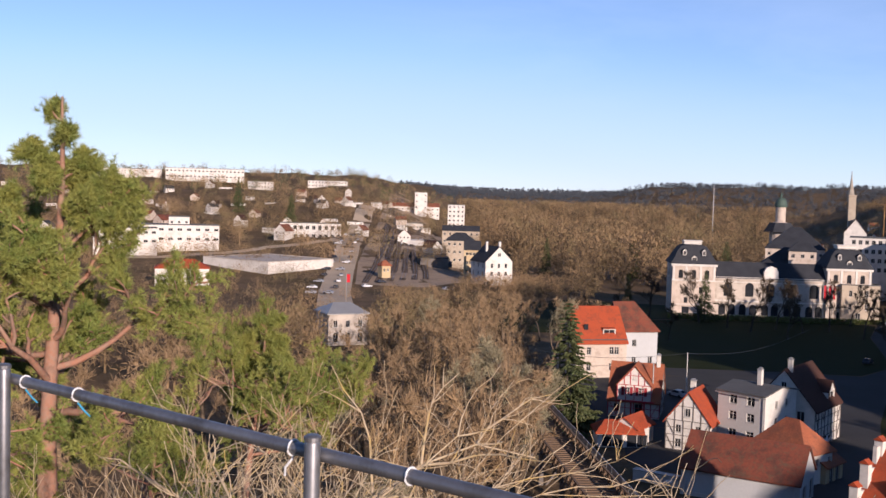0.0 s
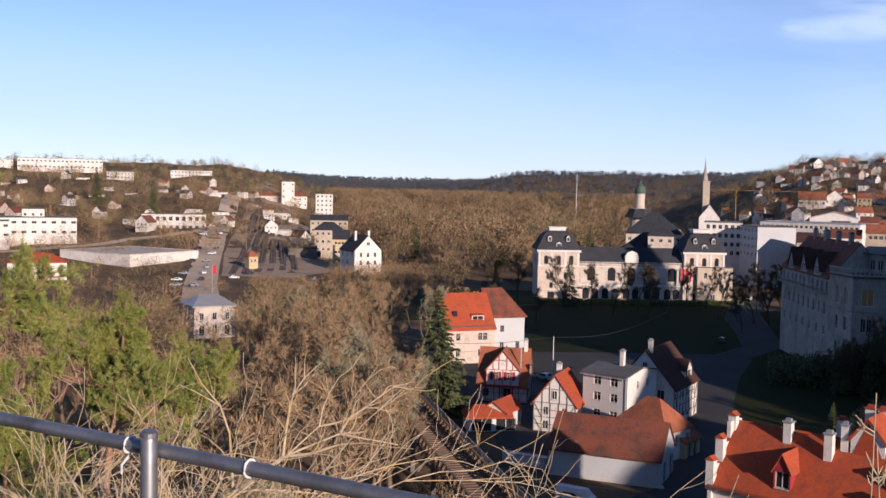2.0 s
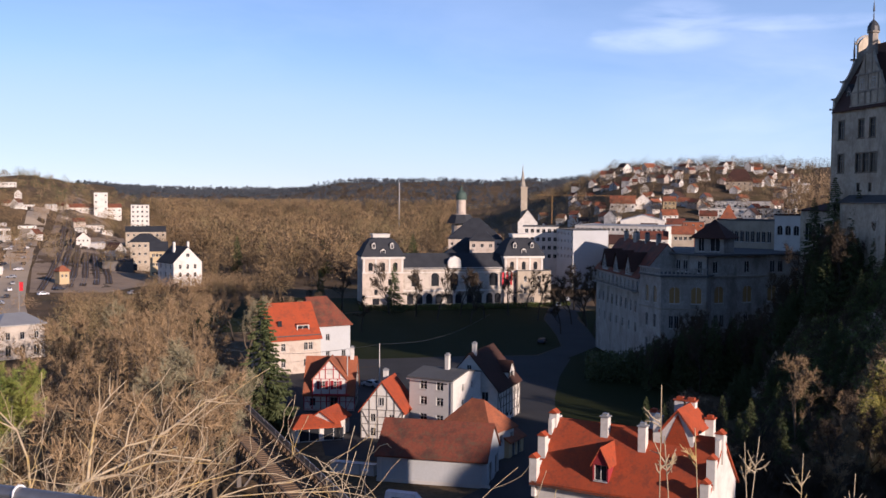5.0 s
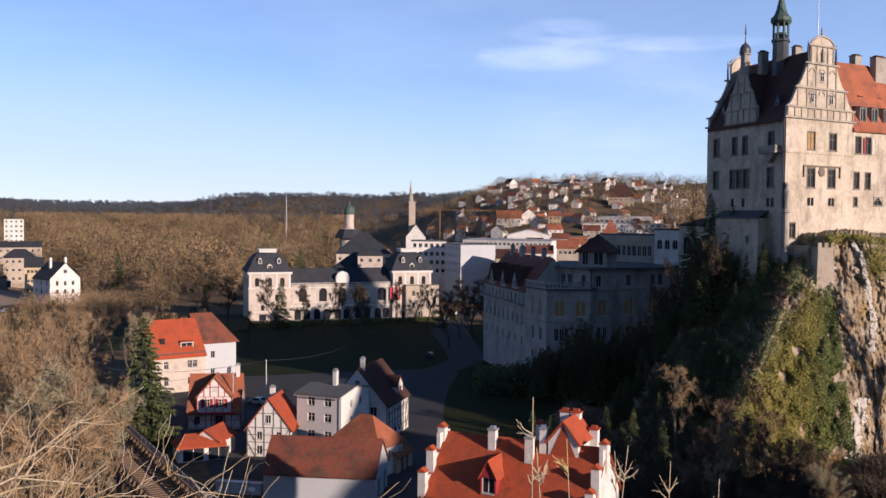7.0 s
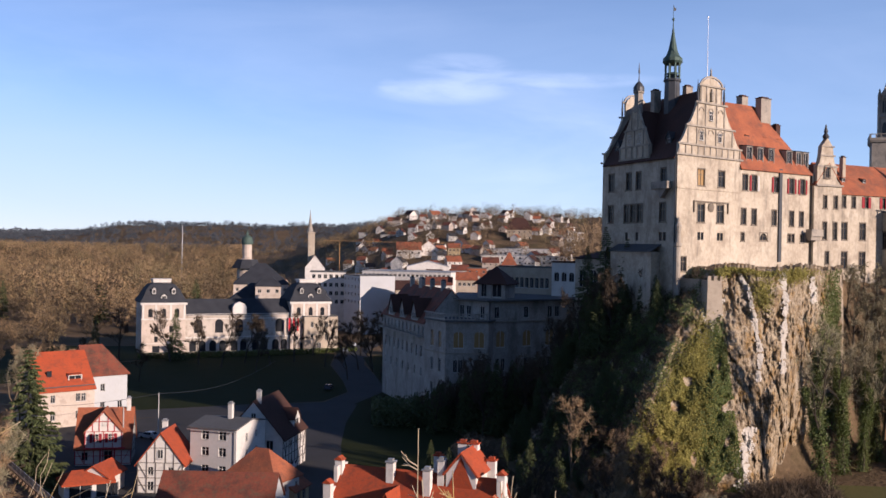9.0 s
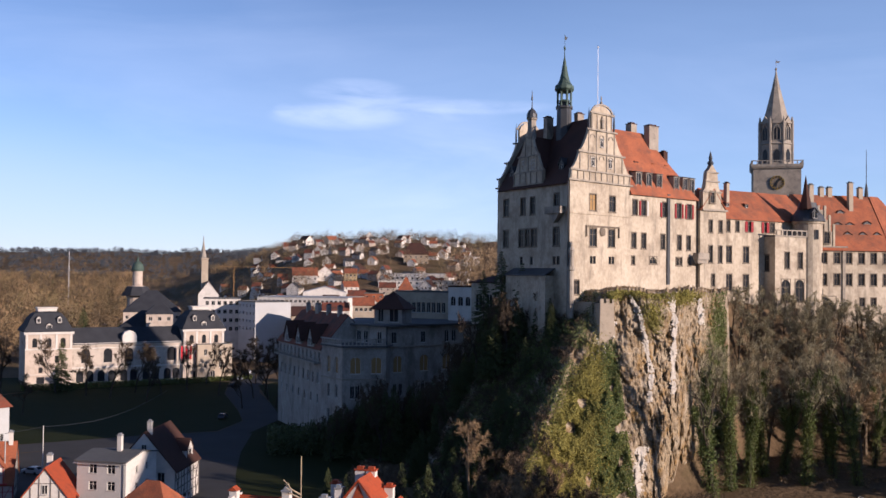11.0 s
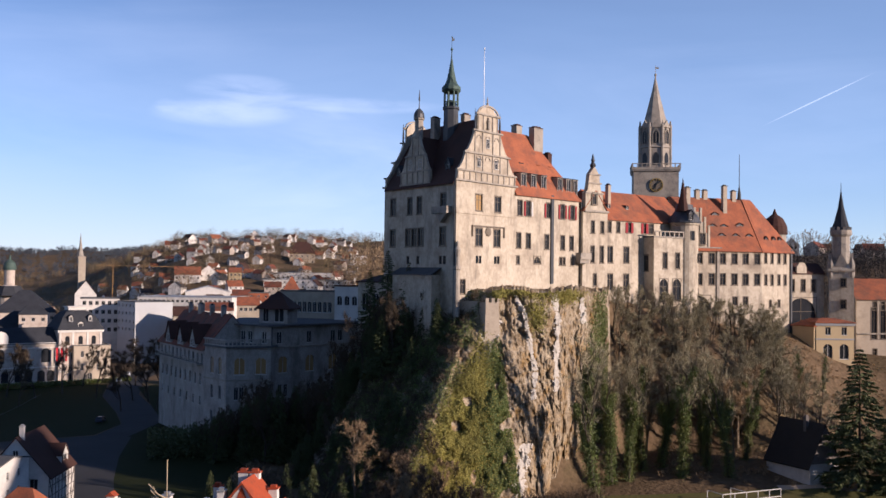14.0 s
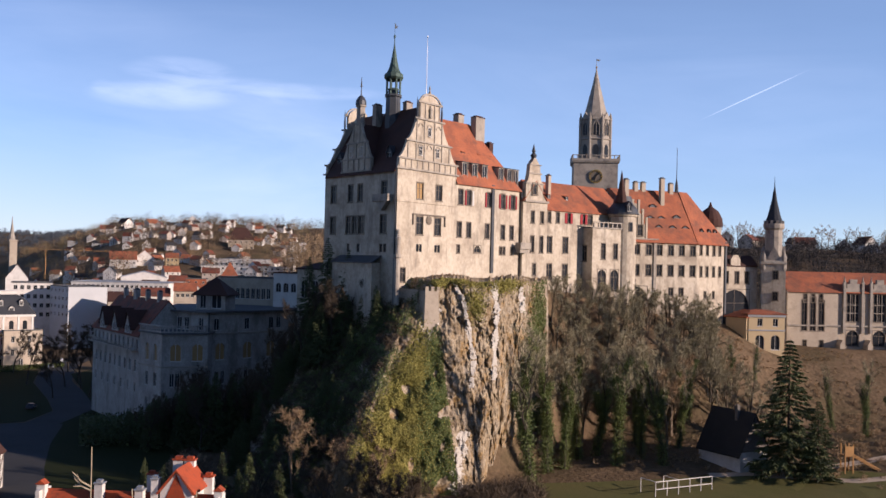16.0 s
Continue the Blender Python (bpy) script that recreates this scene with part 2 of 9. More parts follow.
M = {
    "soil": material("soil_and_leaf_litter", (0.19, 0.13, 0.078), (0.085, 0.062, 0.036), big=0.07, fine=1.1, bump=0.9, depth=0.3, spread=0.4, stain=[((0.075, 0.07, 0.03), 0.03, 0.5), ((0.07, 0.048, 0.028), 0.4, 0.55)], spec=0.04),
    # a darker copy of the meadow green, toned down for shade
    "lawn": material("shade_toned_lawn", (0.02, 0.027, 0.009), (0.03, 0.032, 0.012), big=0.08, fine=2.0, bump=0.5, depth=0.08, spec=0.04),
    "meadow": material("meadow_grass", (0.1, 0.105, 0.036), (0.14, 0.115, 0.05), big=0.08, fine=2.0, bump=0.5, depth=0.08, spec=0.04),
    "asphalt": material("asphalt", (0.072, 0.071, 0.07), (0.05, 0.049, 0.048), big=0.1, fine=3, bump=0.2, spec=0.04),
    "ballast": material("brown_railway_ballast", (0.36, 0.275, 0.195), (0.25, 0.19, 0.135), big=0.08, fine=1.2, bump=0.6, depth=0.1, spec=0.04, stain=((0.17, 0.13, 0.1), 0.12, 0.6)),
    "ballast_dark": material("dark_oily_ballast", (0.16, 0.115, 0.08), (0.1, 0.075, 0.055), big=0.1, fine=1.5, bump=0.5, depth=0.08, spec=0.04),
    "gravel": material("pale_gravel", (0.5, 0.4, 0.29), (0.37, 0.3, 0.22), big=0.1, fine=4, spec=0.04),
    "plaster": material("cream_plaster", (0.44, 0.37, 0.28), (0.34, 0.28, 0.21), big=0.18, fine=2.5, bump=0.15, stain=((0.24, 0.2, 0.15), 0.35, 0.55)),
    "castle": material("weathered_castle_plaster", (0.53, 0.46, 0.355), (0.36, 0.3, 0.22), big=0.2, fine=1.6, bump=0.3, spread=0.4, stain=[((0.23, 0.185, 0.135), 0.22, 0.75), ((0.16, 0.135, 0.105), 0.55, 0.6, 0.22)]),
    "stone": material("grey_sandstone", (0.38, 0.335, 0.27), (0.23, 0.2, 0.165), big=0.4, fine=5, bump=0.35, stain=((0.12, 0.11, 0.1), 0.5, 0.7)),
    "white": material("white_render", (0.66, 0.625, 0.565), (0.52, 0.49, 0.44), big=0.2, fine=3, bump=0.1, stain=((0.36, 0.33, 0.29), 0.4, 0.4)),
    # white stucco toned down for shade, with random dark stains
    "villa": material("shade_toned_grey_stucco", (0.4, 0.37, 0.325), (0.26, 0.235, 0.205), big=0.25, fine=2.5, bump=0.15, spread=0.35, stain=[((0.13, 0.115, 0.095), 0.35, 0.7, 0.4), ((0.2, 0.185, 0.16), 1.2, 0.5, 0.5)]),
    "plaster_pale": material("pale_weathered_plaster", (0.53, 0.465, 0.39), (0.39, 0.34, 0.28), big=0.25, fine=2.5, bump=0.2, spread=0.4, stain=((0.2, 0.165, 0.135), 0.4, 0.65)),
    "grey": material("grey_render", (0.5, 0.48, 0.45), (0.41, 0.395, 0.37), big=0.2, fine=3, bump=0.1),
    "blue_white": material("pale_cool_render", (0.46, 0.47, 0.47), (0.38, 0.39, 0.39), big=0.2, fine=3, bump=0.1, stain=((0.42, 0.42, 0.4), 0.4, 0.4)),
    "pink": material("pale_rose_plaster", (0.54, 0.455, 0.375), (0.42, 0.35, 0.285), big=0.2, fine=3, bump=0.15, spread=0.4, stain=((0.24, 0.19, 0.15), 0.5, 0.5)),
    "ochre": material("pale_yellow_plaster", (0.5, 0.38, 0.22), (0.4, 0.31, 0.18), big=0.2, fine=3, bump=0.1),
    "tile": material("red_clay_tiles", (0.38, 0.12, 0.052), (0.22, 0.07, 0.036), big=0.3, fine=4, rows=3.2, bump=0.6, depth=0.06, spread=0.35, stain=[((0.13, 0.06, 0.042), 0.4, 0.7), ((0.08, 0.06, 0.045), 0.12, 0.5)]),
    "tile_new": material("bright_orange_tiles", (0.4, 0.072, 0.022), (0.3, 0.055, 0.02), big=0.3, fine=4, rows=3.4, bump=0.5, depth=0.05, stain=[((0.17, 0.045, 0.024), 0.5, 0.7), ((0.12, 0.05, 0.03), 2.2, 0.5)]),
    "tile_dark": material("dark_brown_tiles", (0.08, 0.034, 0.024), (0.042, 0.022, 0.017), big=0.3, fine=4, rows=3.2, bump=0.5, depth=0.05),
    "tile_old": material("weathered_rust_tiles", (0.2, 0.055, 0.03), (0.115, 0.04, 0.026), big=0.35, fine=3, rows=3.0, bump=0.6, depth=0.06, spread=0.3, stain=[((0.06, 0.035, 0.026), 0.35, 0.85), ((0.09, 0.08, 0.05), 1.1, 0.5)]),
    "slate": material("blue_grey_slate", (0.052, 0.055, 0.062), (0.03, 0.032, 0.037), spec=0.08, rough=0.8, big=0.3, fine=5, rows=4, bump=0.4, depth=0.03),
    "flatroof": material("grey_roofing_felt", (0.11, 0.11, 0.108), (0.075, 0.075, 0.074), big=0.15, fine=2),
    "zinc": material("pale_sheet_metal", (0.38, 0.38, 0.37), (0.29, 0.29, 0.285), rough=0.45, metal=0.4, big=0.2, fine=3, bump=0.05),
    "copper": material("green_copper_sheet", (0.085, 0.135, 0.11), (0.045, 0.065, 0.055), rough=0.7, big=0.8, fine=5, metal=0.2),
    "lead": material("dark_sheet_lead", (0.07, 0.075, 0.08), (0.04, 0.042, 0.046), rough=0.5, big=0.6, fine=5),
    "glass": material("dark_window_glass", (0.018, 0.02, 0.024), (0.03, 0.032, 0.036), rough=0.12, big=0.6, fine=2, bump=0.02, spec=0.12),
    "blind": material("ochre_wood_shutter", (0.36, 0.23, 0.1), (0.28, 0.17, 0.07), big=1, fine=8),
    "frame": material("white_window_paint", (0.55, 0.53, 0.49), (0.46, 0.44, 0.4), big=0.6, fine=9, bump=0.1),
    "frame_stone": material("brown_stone_surround", (0.2, 0.16, 0.12), (0.13, 0.11, 0.085), big=0.7, fine=6),
    "shutter": material("dark_red_shutter", (0.3, 0.03, 0.035), (0.22, 0.025, 0.03), big=1, fine=10, bump=0.15),
    "timber": material("dark_grey_timber", (0.17, 0.15, 0.135), (0.1, 0.088, 0.078), big=1, fine=12),
    "timber_red": material("red_painted_timber", (0.42, 0.04, 0.045), (0.33, 0.03, 0.035), big=1, fine=12),
    "plank": material("weathered_brown_planks", (0.2, 0.13, 0.075), (0.12, 0.08, 0.05), big=0.8, fine=8, rows=4),
    "black_roof": material("black_felt_roof", (0.018, 0.017, 0.017), (0.03, 0.028, 0.026), big=0.4, fine=4),
    "wood": material("orange_play_timber", (0.42, 0.24, 0.09), (0.3, 0.16, 0.06), big=0.8, fine=8),
    "steel": material("galvanised_steel", (0.3, 0.3, 0.31), (0.2, 0.2, 0.21), rough=0.45, metal=0.75, big=3, fine=40, bump=0.15, depth=0.002, stain=((0.1, 0.09, 0.08), 6, 0.6)),
    "tie": material("white_cable_tie", (0.75, 0.76, 0.76), big=8, fine=60, rough=0.5),
    "rope": material("blue_cord", (0.05, 0.3, 0.5), big=8, fine=60),
    "bark": material("grey_brown_bark", (0.19, 0.138, 0.086), (0.1, 0.076, 0.05), big=0.8, fine=9, bump=0.5),
    "bark_dark": material("dark_bark", (0.07, 0.055, 0.04), (0.045, 0.036, 0.028), big=0.8, fine=9, bump=0.5),
    "bark_pine": material("orange_pine_bark", (0.33, 0.13, 0.07), (0.26, 0.2, 0.15), big=2.2, fine=22, bump=0.8, depth=0.02, stain=((0.12, 0.08, 0.06), 5, 0.6)),
    "twig_pale": material("pale_grey_twigs", (0.52, 0.43, 0.29), (0.28, 0.205, 0.125), big=3, fine=30, bump=0.4, depth=0.004, stain=((0.5, 0.32, 0.04), 4, 0.6)),
    "twig": material("brown_twigs", (0.35, 0.24, 0.13), (0.2, 0.138, 0.078), big=0.12, fine=1.5, bump=0, island=0.3),
    "twig_warm": material("warm_brown_twigs", (0.29, 0.19, 0.098), (0.135, 0.096, 0.05), spread=0.15, big=0.05, fine=0.03, bump=0, island=0.14, stain=((0.2, 0.178, 0.08), 0.022, 0.6)),
    # dark brown; also serves as the shade-darkened twig colour
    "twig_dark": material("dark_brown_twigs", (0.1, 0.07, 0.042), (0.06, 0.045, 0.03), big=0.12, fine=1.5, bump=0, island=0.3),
    "twig_green": material("olive_twigs", (0.3, 0.265, 0.16), (0.2, 0.175, 0.11), big=0.12, fine=1.5, bump=0, island=0.3),
    "twig_red": material("reddish_twigs", (0.26, 0.11, 0.055), (0.17, 0.08, 0.045), big=0.12, fine=1.5, bump=0, island=0.3),
    "needle": material("spruce_needles", (0.055, 0.08, 0.03), (0.09, 0.095, 0.034), big=0.3, fine=3, bump=0, island=0.35, rough=0.7),
    "needle_pine": material("pine_needles", (0.12, 0.165, 0.035), (0.27, 0.262, 0.06), spread=0.4, big=1.2, fine=8, bump=0, island=0.3, rough=0.6),
    "ivy": material("ivy_leaves", (0.07, 0.11, 0.028), (0.13, 0.14, 0.035), big=0.15, fine=2, bump=0, island=0.4, rough=0.55),
    "moss": material("yellow_green_climber_leaves", (0.3, 0.25, 0.055), (0.16, 0.155, 0.035), big=0.12, fine=2, bump=0, island=0.4, rough=0.7),
    "woods_far": material("far_bare_woods", (0.046, 0.04, 0.035), (0.028, 0.026, 0.026), big=0.01, fine=0.15, bump=0, island=0.3),
    # distance haze is put into this blue-grey base colour
    "ridge_far": material("haze_tinted_woods", (0.075, 0.086, 0.1), (0.046, 0.054, 0.064), big=0.006, fine=0.1, bump=0, island=0.2),
    "rock": material("ochre_limestone", (0.4, 0.335, 0.235), (0.19, 0.13, 0.065), big=0.4, fine=2.6, bump=0.8, depth=0.3, spread=0.3, stain=[((0.27, 0.155, 0.04), 0.3, 0.95), ((0.46, 0.42, 0.36), 0.35, 0.4, 0.5), ((0.07, 0.05, 0.032), 0.7, 0.85, 0.6), ((0.05, 0.038, 0.026), 2.2, 0.7, 0.6)]),
    "rock_pale": material("pale_limestone_runs", (0.6, 0.56, 0.49), (0.4, 0.36, 0.3), big=0.3, fine=2, bump=0.6, depth=0.2),
    "car_white": material("white_car_paint", (0.75, 0.75, 0.76), big=1, fine=3, rough=0.25, bump=0, spec=0.5),
    "car_dark": material("dark_car_paint", (0.05, 0.055, 0.07), big=1, fine=3, rough=0.25, bump=0, spec=0.5),
    "car_silver": material("silver_car_paint", (0.4, 0.41, 0.43), big=1, fine=3, rough=0.3, bump=0, metal=0.3),
    "rubber": material("black_rubber", (0.02, 0.02, 0.02), big=4, fine=30),
    "red_flag": material("red_cloth", (0.5, 0.02, 0.03), (0.42, 0.02, 0.025), big=1, fine=8),
    "dial": material("black_clock_dial", (0.03, 0.03, 0.03), big=1, fine=8), "gold": material("gilt_metal", (0.55, 0.35, 0.08), rough=0.4, metal=0.6, big=2, fine=9),
}


# ---------------------------------------------------------------- mesh helpers
def finish(name, verts, faces, mats, index=None, smooth=False):
    """A mesh from arrays; faces all of one length or mixed."""
    me = bpy.data.meshes.new(name)
    if isinstance(faces, np.ndarray):
        n, k = faces.shape
        me.vertices.add(len(verts))
        me.vertices.foreach_set("co", np.asarray(verts, np.float32).ravel())
        me.loops.add(n * k)
        me.loops.foreach_set("vertex_index", faces.astype(np.int32).ravel())
        me.polygons.add(n)
        me.polygons.foreach_set("loop_start", np.arange(0, n * k, k, dtype=np.int32))
        me.update(calc_edges=True)
    else:
        me.from_pydata([tuple(v) for v in verts], [], faces)
    for m in mats if isinstance(mats, (list, tuple)) else [mats]:
        me.materials.append(m)
    if index is not None:
        me.polygons.foreach_set("material_index", np.asarray(index, np.int32))
    if smooth:
        me.polygons.foreach_set("use_smooth", np.ones(len(me.polygons), bool))
    me.update()
    return me


class Mesh:
    """Collects boxes, prisms and faces of one part."""

    def __init__(self):
        self.v, self.f = [], []

    def face(self, *pts):
        i = len(self.v)
        self.v += [tuple(p) for p in pts]
        self.f.append(tuple(range(i, i + len(pts))))
        return self

    def box(self, x0, y0, z0, x1, y1, z1):
        i = len(self.v)
        self.v += [(x, y, z) for z in (z0, z1) for y in (y0, y1) for x in (x0, x1)]
        self.f += [tuple(i + k for k in q) for q in ((0, 2, 3, 1), (4, 5, 7, 6), (0, 1, 5, 4), (2, 6, 7, 3), (0, 4, 6, 2), (1, 3, 7, 5))]
        return self

    def beam(self, a, b, w, d=None):
        """A square bar from a to b."""
        a, b = Vector(a), Vector(b)
        way = (b - a).normalized()
        side = way.cross(Vector((0, 0, 1)) if abs(way.z) < 0.95 else Vector((0, 1, 0))).normalized()
        upw = side.cross(way)
        d = d or w
        i = len(self.v)
        for p in (a, b):
            for sx, sy in ((-1, -1), (1, -1), (1, 1), (-1, 1)):
                self.v.append(tuple(p + side * sx * w / 2 + upw * sy * d / 2))
        self.f += [(i, i + 3, i + 2, i + 1), (i + 4, i + 5, i + 6, i + 7)] + [(i + k, i + (k + 1) % 4, i + 4 + (k + 1) % 4, i + 4 + k) for k in range(4)]
        return self

    def prism(self, profile, y0, y1):
        """A polygon in (x, z), front towards -y, drawn out from y0 to y1. Counter-clockwise seen from -y."""
        i, n = len(self.v), len(profile)
        self.v += [(x, y0, z) for x, z in profile] + [(x, y1, z) for x, z in profile]
        self.f.append(tuple(range(i, i + n)))
        self.f.append(tuple(range(i + 2 * n - 1, i + n - 1, -1)))
        self.f += [(i + k, i + n + k, i + n + (k + 1) % n, i + (k + 1) % n) for k in range(n)]
        return self

    def lathe(self, rings, sides, cx=0, cy=0, turn=0.0, cap=True):
        """rings: (radius, z) from the bottom up."""
        i = len(self.v)
        for r, z in rings:
            for k in range(sides):
                a = turn + 2 * math.pi * k / sides
                self.v.append((cx + r * math.cos(a), cy + r * math.sin(a), z))
        for j in range(len(rings) - 1):
            for k in range(sides):
                k2 = (k + 1) % sides
                self.f.append((i + j * sides + k, i + j * sides + k2, i + (j + 1) * sides + k2, i + (j + 1) * sides + k))
        if cap:
            self.f.append(tuple(i + k for k in range(sides - 1, -1, -1)))
            self.f.append(tuple(i + (len(rings) - 1) * sides + k for k in range(sides)))
        return self

    def moved(self, m):
        self.v = [tuple(m @ Vector(p)) for p in self.v]
        return self

    def join(self, other):
        i = len(self.v)
        self.v += other.v
        self.f += [tuple(i + k for k in q) for q in other.f]
        return self

    def mesh(self, name, mats, smooth=False):
        return finish(name, self.v, self.f, mats, smooth=smooth)


def part(name, data, parent, label="", m=None, mats=None, kind=""):
    """ONE mesh object under a thing or under a part."""
    if isinstance(data, Mesh):
        data = data.mesh(name, mats)
    ob = new(name, data)
    ob.parent = parent
    if m is not None:
        ob.matrix_basis = m
    return tagged(ob, label, kind=kind)


def thing(name, m, label, category, group="", kind="", data=None):
    ob = new(name, data)
    ob.matrix_basis = m
    return tagged(ob, label, category, group, kind)


def at(theta, d, z=0.0):
    return (d * math.sin(radians(theta)), d * math.cos(radians(theta)), z)


def front(p, q, z=0.0):
    """The pose of a building whose front wall runs from p to q, seen from left to right."""
    return pose(p[0], p[1], z, 0, 0, math.degrees(math.atan2(q[1] - p[1], q[0] - p[0])))


def slivers(base, tip, width, out=None, loose=0.45):
    """Thin triangles, one for each twig or needle; out: the way that they face, more or less."""
    n = len(base)
    way = tip - base
    face = np.random.normal(size=(n, 3))
    if out is not None:
        face = out + face * loose
    side = np.cross(way, face)
    side /= np.linalg.norm(side, axis=1, keepdims=True) + 1e-9
    w = np.broadcast_to(np.asarray(width), (n,))[:, None] / 2
    v = np.stack([base - side * w, base + side * w, tip], 1).reshape(-1, 3)
    return v, np.arange(3 * n).reshape(-1, 3)


def leaves(centre, size, normal=None):
    """Small four-cornered leaves at random turns."""
    n = len(centre)
    a = np.random.normal(size=(n, 3)) if normal is None else normal + np.random.normal(size=(n, 3)) * 0.5
    a /= np.linalg.norm(a, axis=1, keepdims=True)
    s = np.cross(a, np.random.normal(size=(n, 3)))
    s /= np.linalg.norm(s, axis=1, keepdims=True)
    u = np.cross(a, s)
    z = (np.broadcast_to(np.asarray(size), (n,)) * np.random.uniform(0.6, 1.3, n))[:, None] / 2
    v = np.stack([centre - s * z, centre - u * z * 0.7, centre + s * z, centre + u * z * 0.7], 1).reshape(-1, 3)
    return v, np.arange(4 * n).reshape(-1, 4)


def tubes(paths, sides=4):
    """Tapered branches: paths of (points, radii)."""
    vs, fs, base = [], [], 0
    ang = np.linspace(0, 2 * np.pi, sides, endpoint=False)
    for pts, rad in paths:
        pts = np.asarray(pts, float)
        k = len(pts)
        way = np.gradient(pts, axis=0)
        way /= np.linalg.norm(way, axis=1, keepdims=True) + 1e-9
        ref = np.array([0.31, 0.95, 0.05]) if abs(way[0, 2]) > 0.5 else np.array([0.05, 0.1, 1.0])
        s = np.cross(way, ref)
        s /= np.linalg.norm(s, axis=1, keepdims=True) + 1e-9
        u = np.cross(way, s)
        ring = pts[:, None] + (s[:, None] * np.cos(ang)[None, :, None] + u[:, None] * np.sin(ang)[None, :, None]) * np.asarray(rad)[:, None, None]
        vs.append(ring.reshape(-1, 3))
        i = base + np.arange(k - 1)[:, None] * sides
        j = np.arange(sides)
        j2 = (j + 1) % sides
        fs.append(np.stack([i + j, i + j2, i + sides + j2, i + sides + j], -1).reshape(-1, 4))
        base += k * sides
    return np.concatenate(vs), np.concatenate(fs)


# ---------------------------------------------------------------- the lie of the land
def ease(a, b, x):
    t = np.clip((x - a) / (b - a), 0, 1)
    return t * t * (3 - 2 * t)


SPINE = [(143, 152, 33.5), (152, 144, 37), (172, 146, 37), (192, 146, 34), (214, 143, 29.5), (240, 137, 27), (260, 124, 20.5), (280, 108, 19.5), (330, 90, 19)]


def lie(x, y):
    """Height of the ground at plan points (arrays)."""
    x, y = np.asarray(x, float), np.asarray(y, float)
    d = np.hypot(x, y) + 1e-6
    th = np.degrees(np.arctan2(x, y))
    # the spur on which the camera stands
    left = np.interp(d, [0, 2.2, 3.6, 6, 10, 15, 22, 36, 60, 90, 125], [38.4, 38.35, 37.9, 36.6, 35.4, 33.6, 29, 20, 9, 3, 0])
    right = np.interp(d, [0, 2.0, 3.2, 6, 10, 15, 22, 36, 60, 80], [38.4, 38.3, 37, 33, 29, 24, 18, 9, 2, 0])
    back = np.interp(d, [0, 6, 40, 120, 400], [38.4, 38.6, 40, 42, 44])
    w = ease(2, 22, th)
    own = left * (1 - w) + right * w
    wb = np.maximum(ease(95, 150, np.abs(th)), ease(-60, -110, th))
    own = own * (1 - wb) + back * wb
    # the far slopes
    west = np.interp(d, [430, 560, 700, 850, 1000, 1300, 1700, 5000], [0, 7, 18, 30, 42, 60, 66, 80])
    mid = np.interp(d, [800, 1100, 1500, 1900, 2100, 2800, 3600, 5200], [0, 5, 17, 38, 42, 46, 62, 62])
    town = np.interp(d, [300, 430, 560, 700, 850, 1000, 1100, 1500, 5000], [0, 2, 14, 32, 52, 66, 72, 74, 80])
    east = np.interp(d, [270, 330, 400, 470, 545, 600, 900, 5000], [0, 8, 20, 40, 50, 51.5, 54, 70])
    a, b, c = ease(6.5, -3, th), ease(22, 31, th), ease(48, 60, th)
    ridge = ease(9, 16, th) * np.exp(-((d - 1900) / 420) ** 2) * 30
    far = mid + ridge
    far = far * (1 - a) + west * a
    far = far * (1 - b) + town * b
    far = far * (1 - c) + east * c
    far = far + 5 * ease(185, 235, d) * ease(50, 58, th) * ease(330, 260, d)
    z = np.maximum(own, far)
    # the castle hill
    best = np.zeros_like(z)
    for (x0, y0, z0), (x1, y1, z1) in zip(SPINE, SPINE[1:]):
        ex, ey = x1 - x0, y1 - y0
        t = np.clip(((x - x0) * ex + (y - y0) * ey) / (ex * ex + ey * ey), 0, 1)
        dist = np.hypot(x - x0 - t * ex, y - y0 - t * ey)
        zz = z0 + t * (z1 - z0)
        fall = 15 + 32 * ease(180, 202, x + 0 * y)
        best = np.maximum(best, zz * (1 - ease(0, 1, (dist - 9) / fall)))
    z = np.maximum(z, best)
    # added ridge, out of view, that keeps the low sun off the lanes
    across, along_sun = 0.927 * x + 0.375 * y, 0.375 * x - 0.927 * y
    z = np.maximum(z, (63 + 17 * ease(112, 122, across)) * np.exp(-((along_sun - 122) / 34) ** 2) * ease(76, 95, across) * ease(137, 131, across))
    rough = np.sin(x * 0.11 + 1.3) * np.cos(y * 0.093) * 0.35 + np.sin(x * 0.031) * np.sin(y * 0.027 + 2) * 0.9
    return z + rough * ease(430, 700, d) * 4 + rough * 0.35 * ease(12, 60, d) * (z > 0.8)


def gz(x, y):
    return float(lie(np.array([x]), np.array([y]))[0])


def build_ground():
    th = np.concatenate([np.arange(-40, 82, 0.5), np.arange(82, 320, 4.0)])
    dd = np.concatenate([[0.0], np.geomspace(1.2, 120, 70), np.arange(122, 330, 2.5), np.geomspace(332, 4800, 90)])
    tt, rr = np.meshgrid(np.radians(th), dd, indexing="ij")
    x, y = rr * np.sin(tt), rr * np.cos(tt)
    v = np.stack([x, y, lie(x, y)], -1).reshape(-1, 3)
    n, k = len(th), len(dd)
    i, j = np.meshgrid(np.arange(n), np.arange(k - 1), indexing="ij")
    i2 = (i + 1) % n
    f = np.stack([i * k + j, i2 * k + j, i2 * k + j + 1, i * k + j + 1], -1).reshape(-1, 4)[:, ::-1]
    ob = new("ground", finish("ground", v, f, M["soil"], smooth=True))
    return tagged(ob, "brown and green valley ground rising to wooded hills", "ground", kind="structure")


